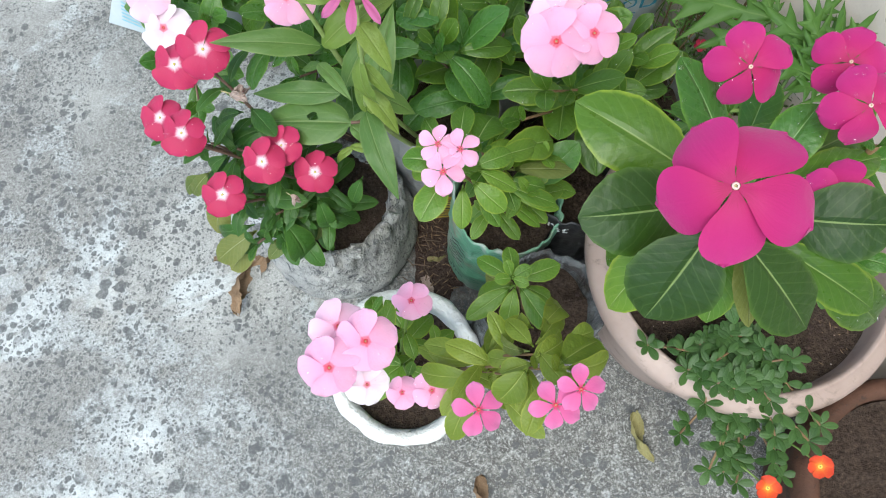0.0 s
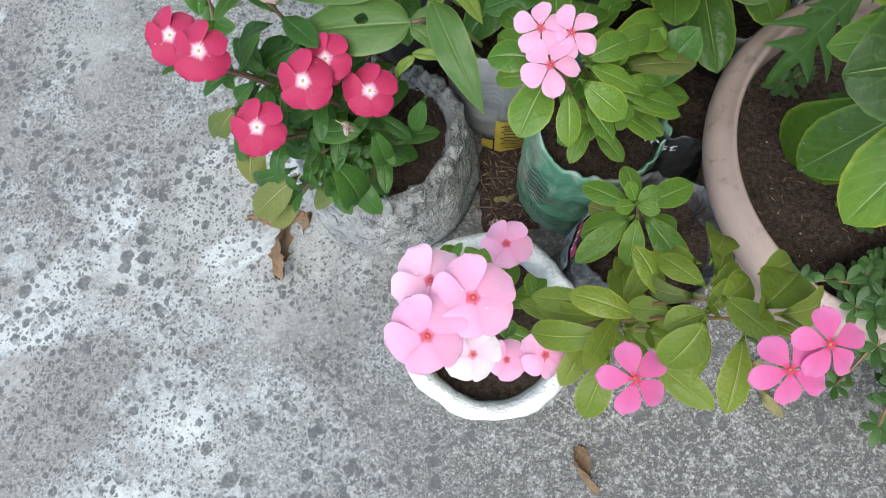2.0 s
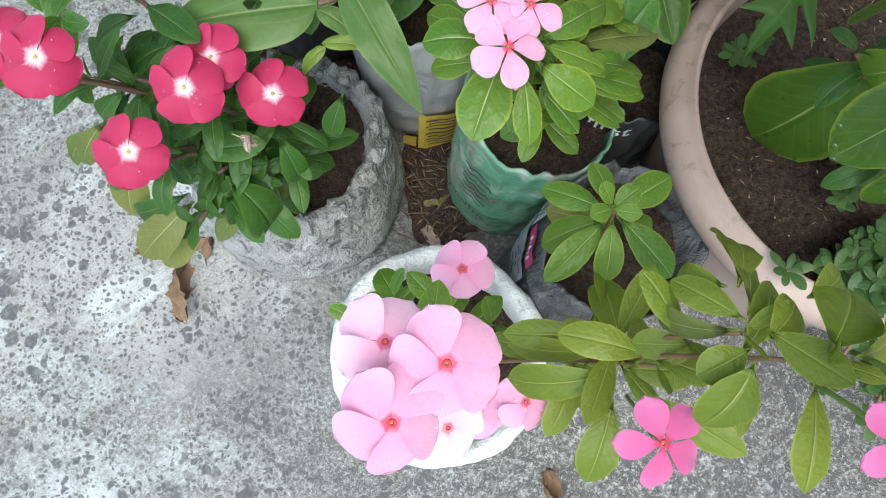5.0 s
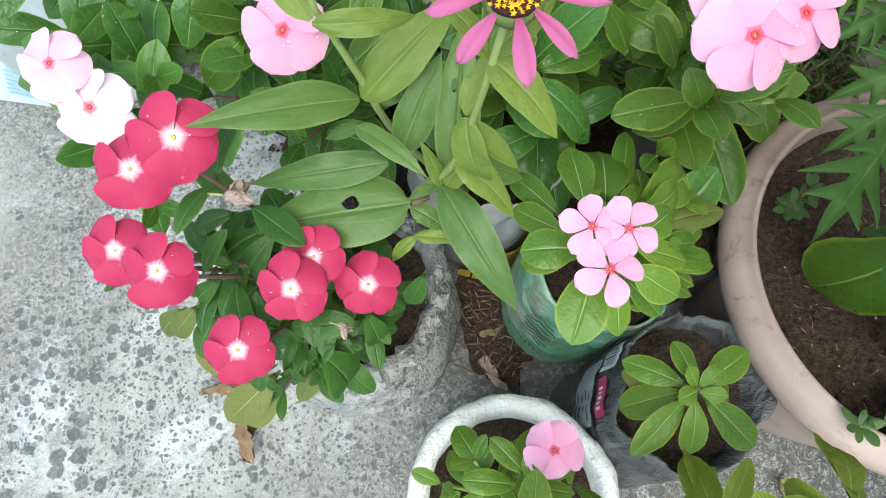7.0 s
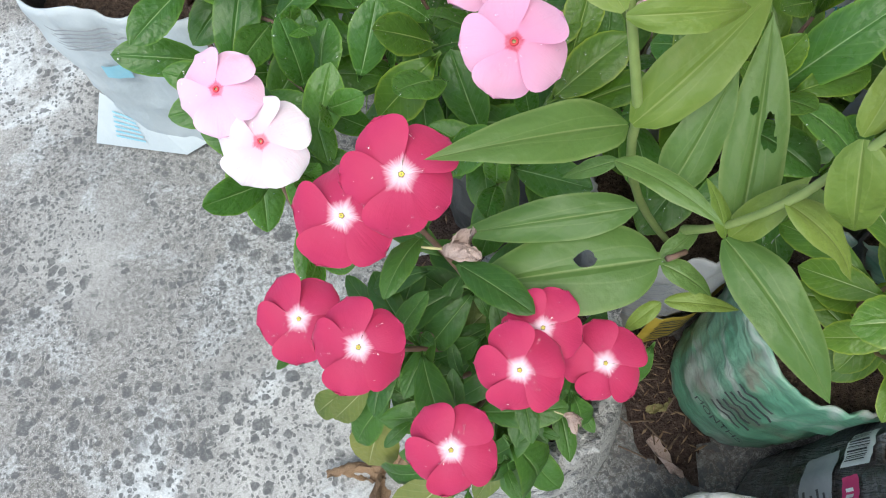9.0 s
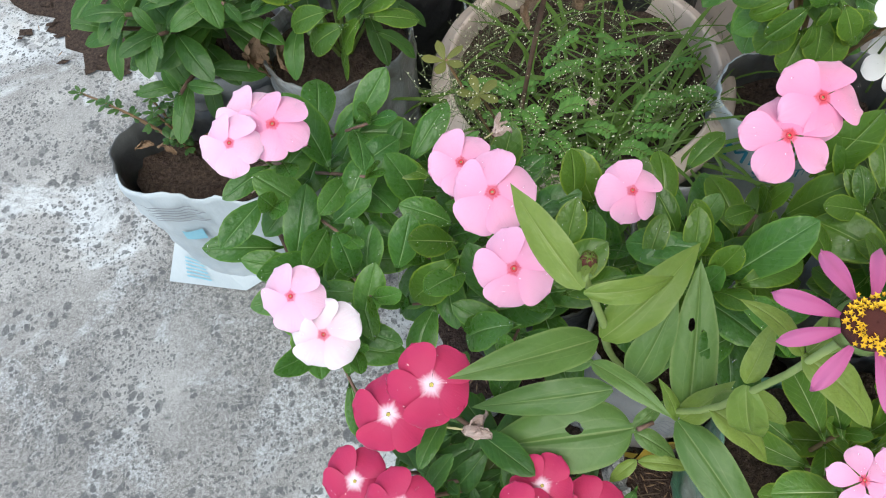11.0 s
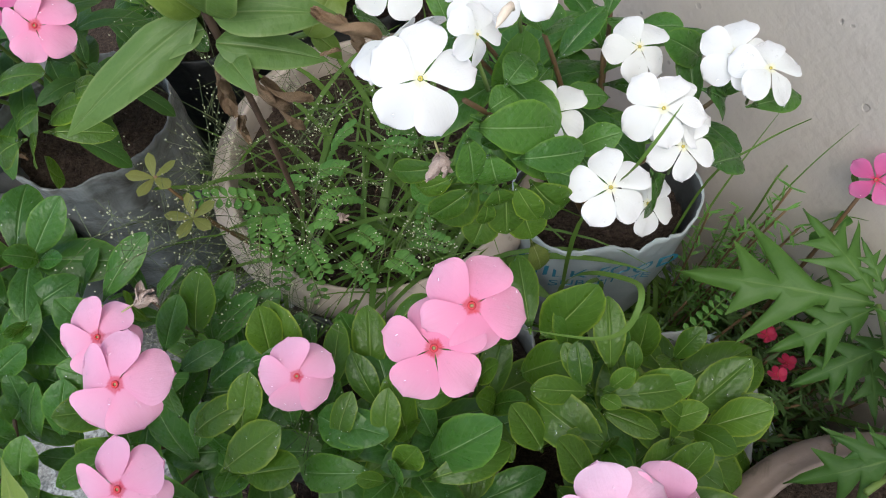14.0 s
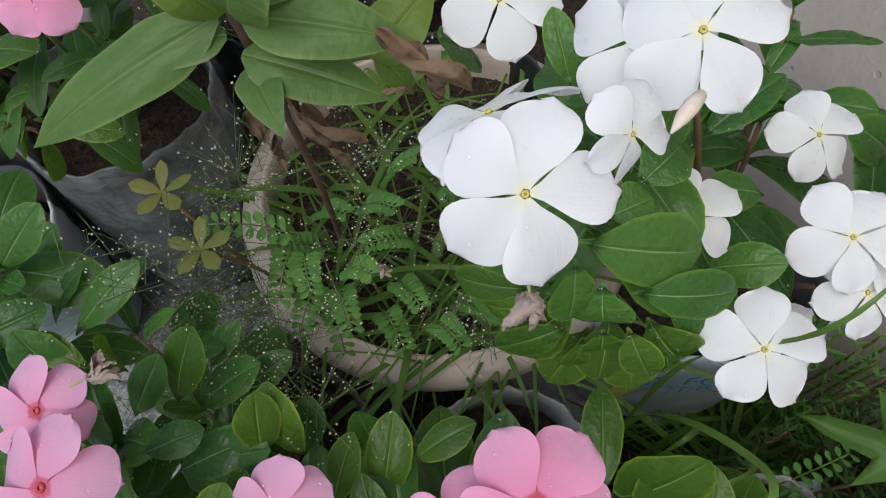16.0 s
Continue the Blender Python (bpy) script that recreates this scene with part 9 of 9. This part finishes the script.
for pts, w in (
        (((0.30, 0.72, 0.0), (0.330, 0.738, 0.17), (0.338, 0.749, 0.25), (0.375, 0.770, 0.26)), 0.0012), (((0.26, 0.73, 0.0), (0.262, 0.738, 0.25), (0.296, 0.745, 0.305), (0.353, 0.763, 0.31)), 0.0012),
        (((0.31, 0.71, 0.0), (0.31, 0.715, 0.20), (0.325, 0.72, 0.30), (0.35, 0.73, 0.34)), 0.0008), (((0.29, 0.70, 0.0), (0.285, 0.705, 0.18), (0.27, 0.70, 0.27), (0.25, 0.69, 0.29)), 0.0009),
        (((0.32, 0.70, 0.0), (0.33, 0.70, 0.18), (0.345, 0.69, 0.27), (0.37, 0.68, 0.28)), 0.0011),):
    blade(edge, pts, w)
for pts, w in (
        (((0.33, 0.69, 0.0), (0.345, 0.685, 0.16), (0.35, 0.67, 0.24), (0.345, 0.65, 0.27)), 0.0011), (((0.28, 0.72, 0.0), (0.275, 0.73, 0.2), (0.285, 0.74, 0.28), (0.31, 0.76, 0.33)), 0.001),):
    blade(edge, pts, w)
grass_clump("grass_clump", (0.300, 0.660), 0.004, 160, 0.13, 0.06, 93, "short dark grass under the cut leaves")
grass_clump("grass_clump", (0.295, 0.685), 0.004, 150, 0.15, 0.07, 91, "thick short grass at the foot of the wall")
grass_clump("grass_clump", (-0.12, 0.96), 0.006, 220, 0.22, 0.12, 92, "tall dark weeds behind the planter")

for i, (b, w, s) in enumerate((((-0.325, 0.872, 0.29), (-0.1, -0.15, -1), 0.055), ((-0.312, 0.868, 0.28), (0.1, -0.2, -1), 0.035), ((-0.332, 0.872, 0.285), (-0.25, -0.2, -1), 0.045))):
    me, m = dry_petal("dead_leaf", b, w, s, "leaf", 240 + i)
    part("dead_leaf", me, far, m, "brown curled dead leaf")
for i, (b, w, s) in enumerate((((-0.445, 0.825, 0.19), (-0.8, 0.2, 0.3), 0.020), ((-0.42, 0.83, 0.19), (0.7, 0.3, 0.4), 0.022), ((-0.47, 0.84, 0.19), (-0.6, -0.3, 0.3), 0.020), ((-0.45, 0.85, 0.2), (0.1, 1, 0.4), 0.024))):
    me, m = dry_petal("dead_leaf", b, w, s, "leaf", 250 + i)
    part("dead_leaf", me, suc, m, "brown curled dead leaf")
withered(lw, (-0.332, 0.706, 0.296), (0.3, -0.6, -0.6), 0.018, 261)

# small pink bloom hanging over from beside the wall
wallside = plant("periwinkle", (0.345, 0.665, 0.0), "pink periwinkle leaning along the wall")
shoot(wallside, (0.345, 0.665, 0.0), (0.352, 0.690, 0.305), 0.042, 3, "vinca", 900, 0.5, 0.002, "stem_red", 0.7)
flower(wallside, "hot", (0.348, 0.687, 0.333), 0.036, (-0.5, -0.5, 0.6), 0.3, 901, (0.352, 0.690, 0.305))

# upright needle-leaved stems against the wall
upright = plant("moss_rose", (0.315, 0.70, 0.0), "upright wiry moss rose stems against the wall", "weeds")
vs, fs = [], []
rng = random.Random(47)
for s in range(9):
    base = Vector((0.300 + rng.uniform(-0.03, 0.03), 0.705 + rng.uniform(-0.03, 0.03), 0.0))
    top = base + Vector((rng.uniform(-0.01, 0.015), rng.uniform(-0.01, 0.02), rng.uniform(0.20, 0.29)))
    pts = bezier(base, (base + top) / 2 + Vector((rng.uniform(-0.01, 0.01), 0, 0)), top, 18)
    for i in range(4, 18):
        for k in range(3):
            a = rng.uniform(0, 6.283)
            o = Vector((math.cos(a), math.sin(a), rng.uniform(0.0, 0.6))).normalized() * rng.uniform(0.009, 0.016)
            q = o.cross(UP).normalized() * 0.0008
            b = len(vs)
            vs += [pts[i] - q, pts[i] + q, pts[i] + o * 0.6 + q * 1.2, pts[i] + o * 0.6 - q * 1.2, pts[i] + o]
            fs += [(b, b + 1, b + 2, b + 3), (b + 3, b + 2, b + 4)]
    part("stem", tube_mesh("stem", pts, 0.0011, M["stem_red"], 5), upright)
tagged(part("needles", mesh_from("needles", vs, fs, M["weed"]), upright), kind="stuff")
for k, (x, y, z) in enumerate(((0.268, 0.628, 0.13), (0.262, 0.560, 0.12), (0.300, 0.545, 0.11))):
    pts = [(x, y, z), (x + 0.022, y + 0.006, z + 0.006), (x + 0.018, y + 0.022, z + 0.016), (x - 0.004, y + 0.018, z + 0.010), (x + 0.010, y + 0.010, z + 0.016)]
    solo("plastic_scrap", mesh_from("plastic_scrap", pts, [(0, 1, 4), (1, 2, 4), (2, 3, 4), (3, 0, 4)], M["bag_white"], smooth=False), Matrix.Identity(4), "torn scrap of white plastic caught in the weeds", "plastic scrap", "plastic scraps")

withered(mid, (-0.140, 0.640, 0.386), (0.7, 0.5, -0.1), 0.014, 271)
withered(weed, (-0.034, 0.750, 0.269), (0.4, -0.5, 0.5), 0.010, 272)
leaf_to(wp, "vinca_fade", (0.100, 0.672, 0.34), (0.110, 0.655, 0.315), (0, -0.4, 1), 1.3, 4)
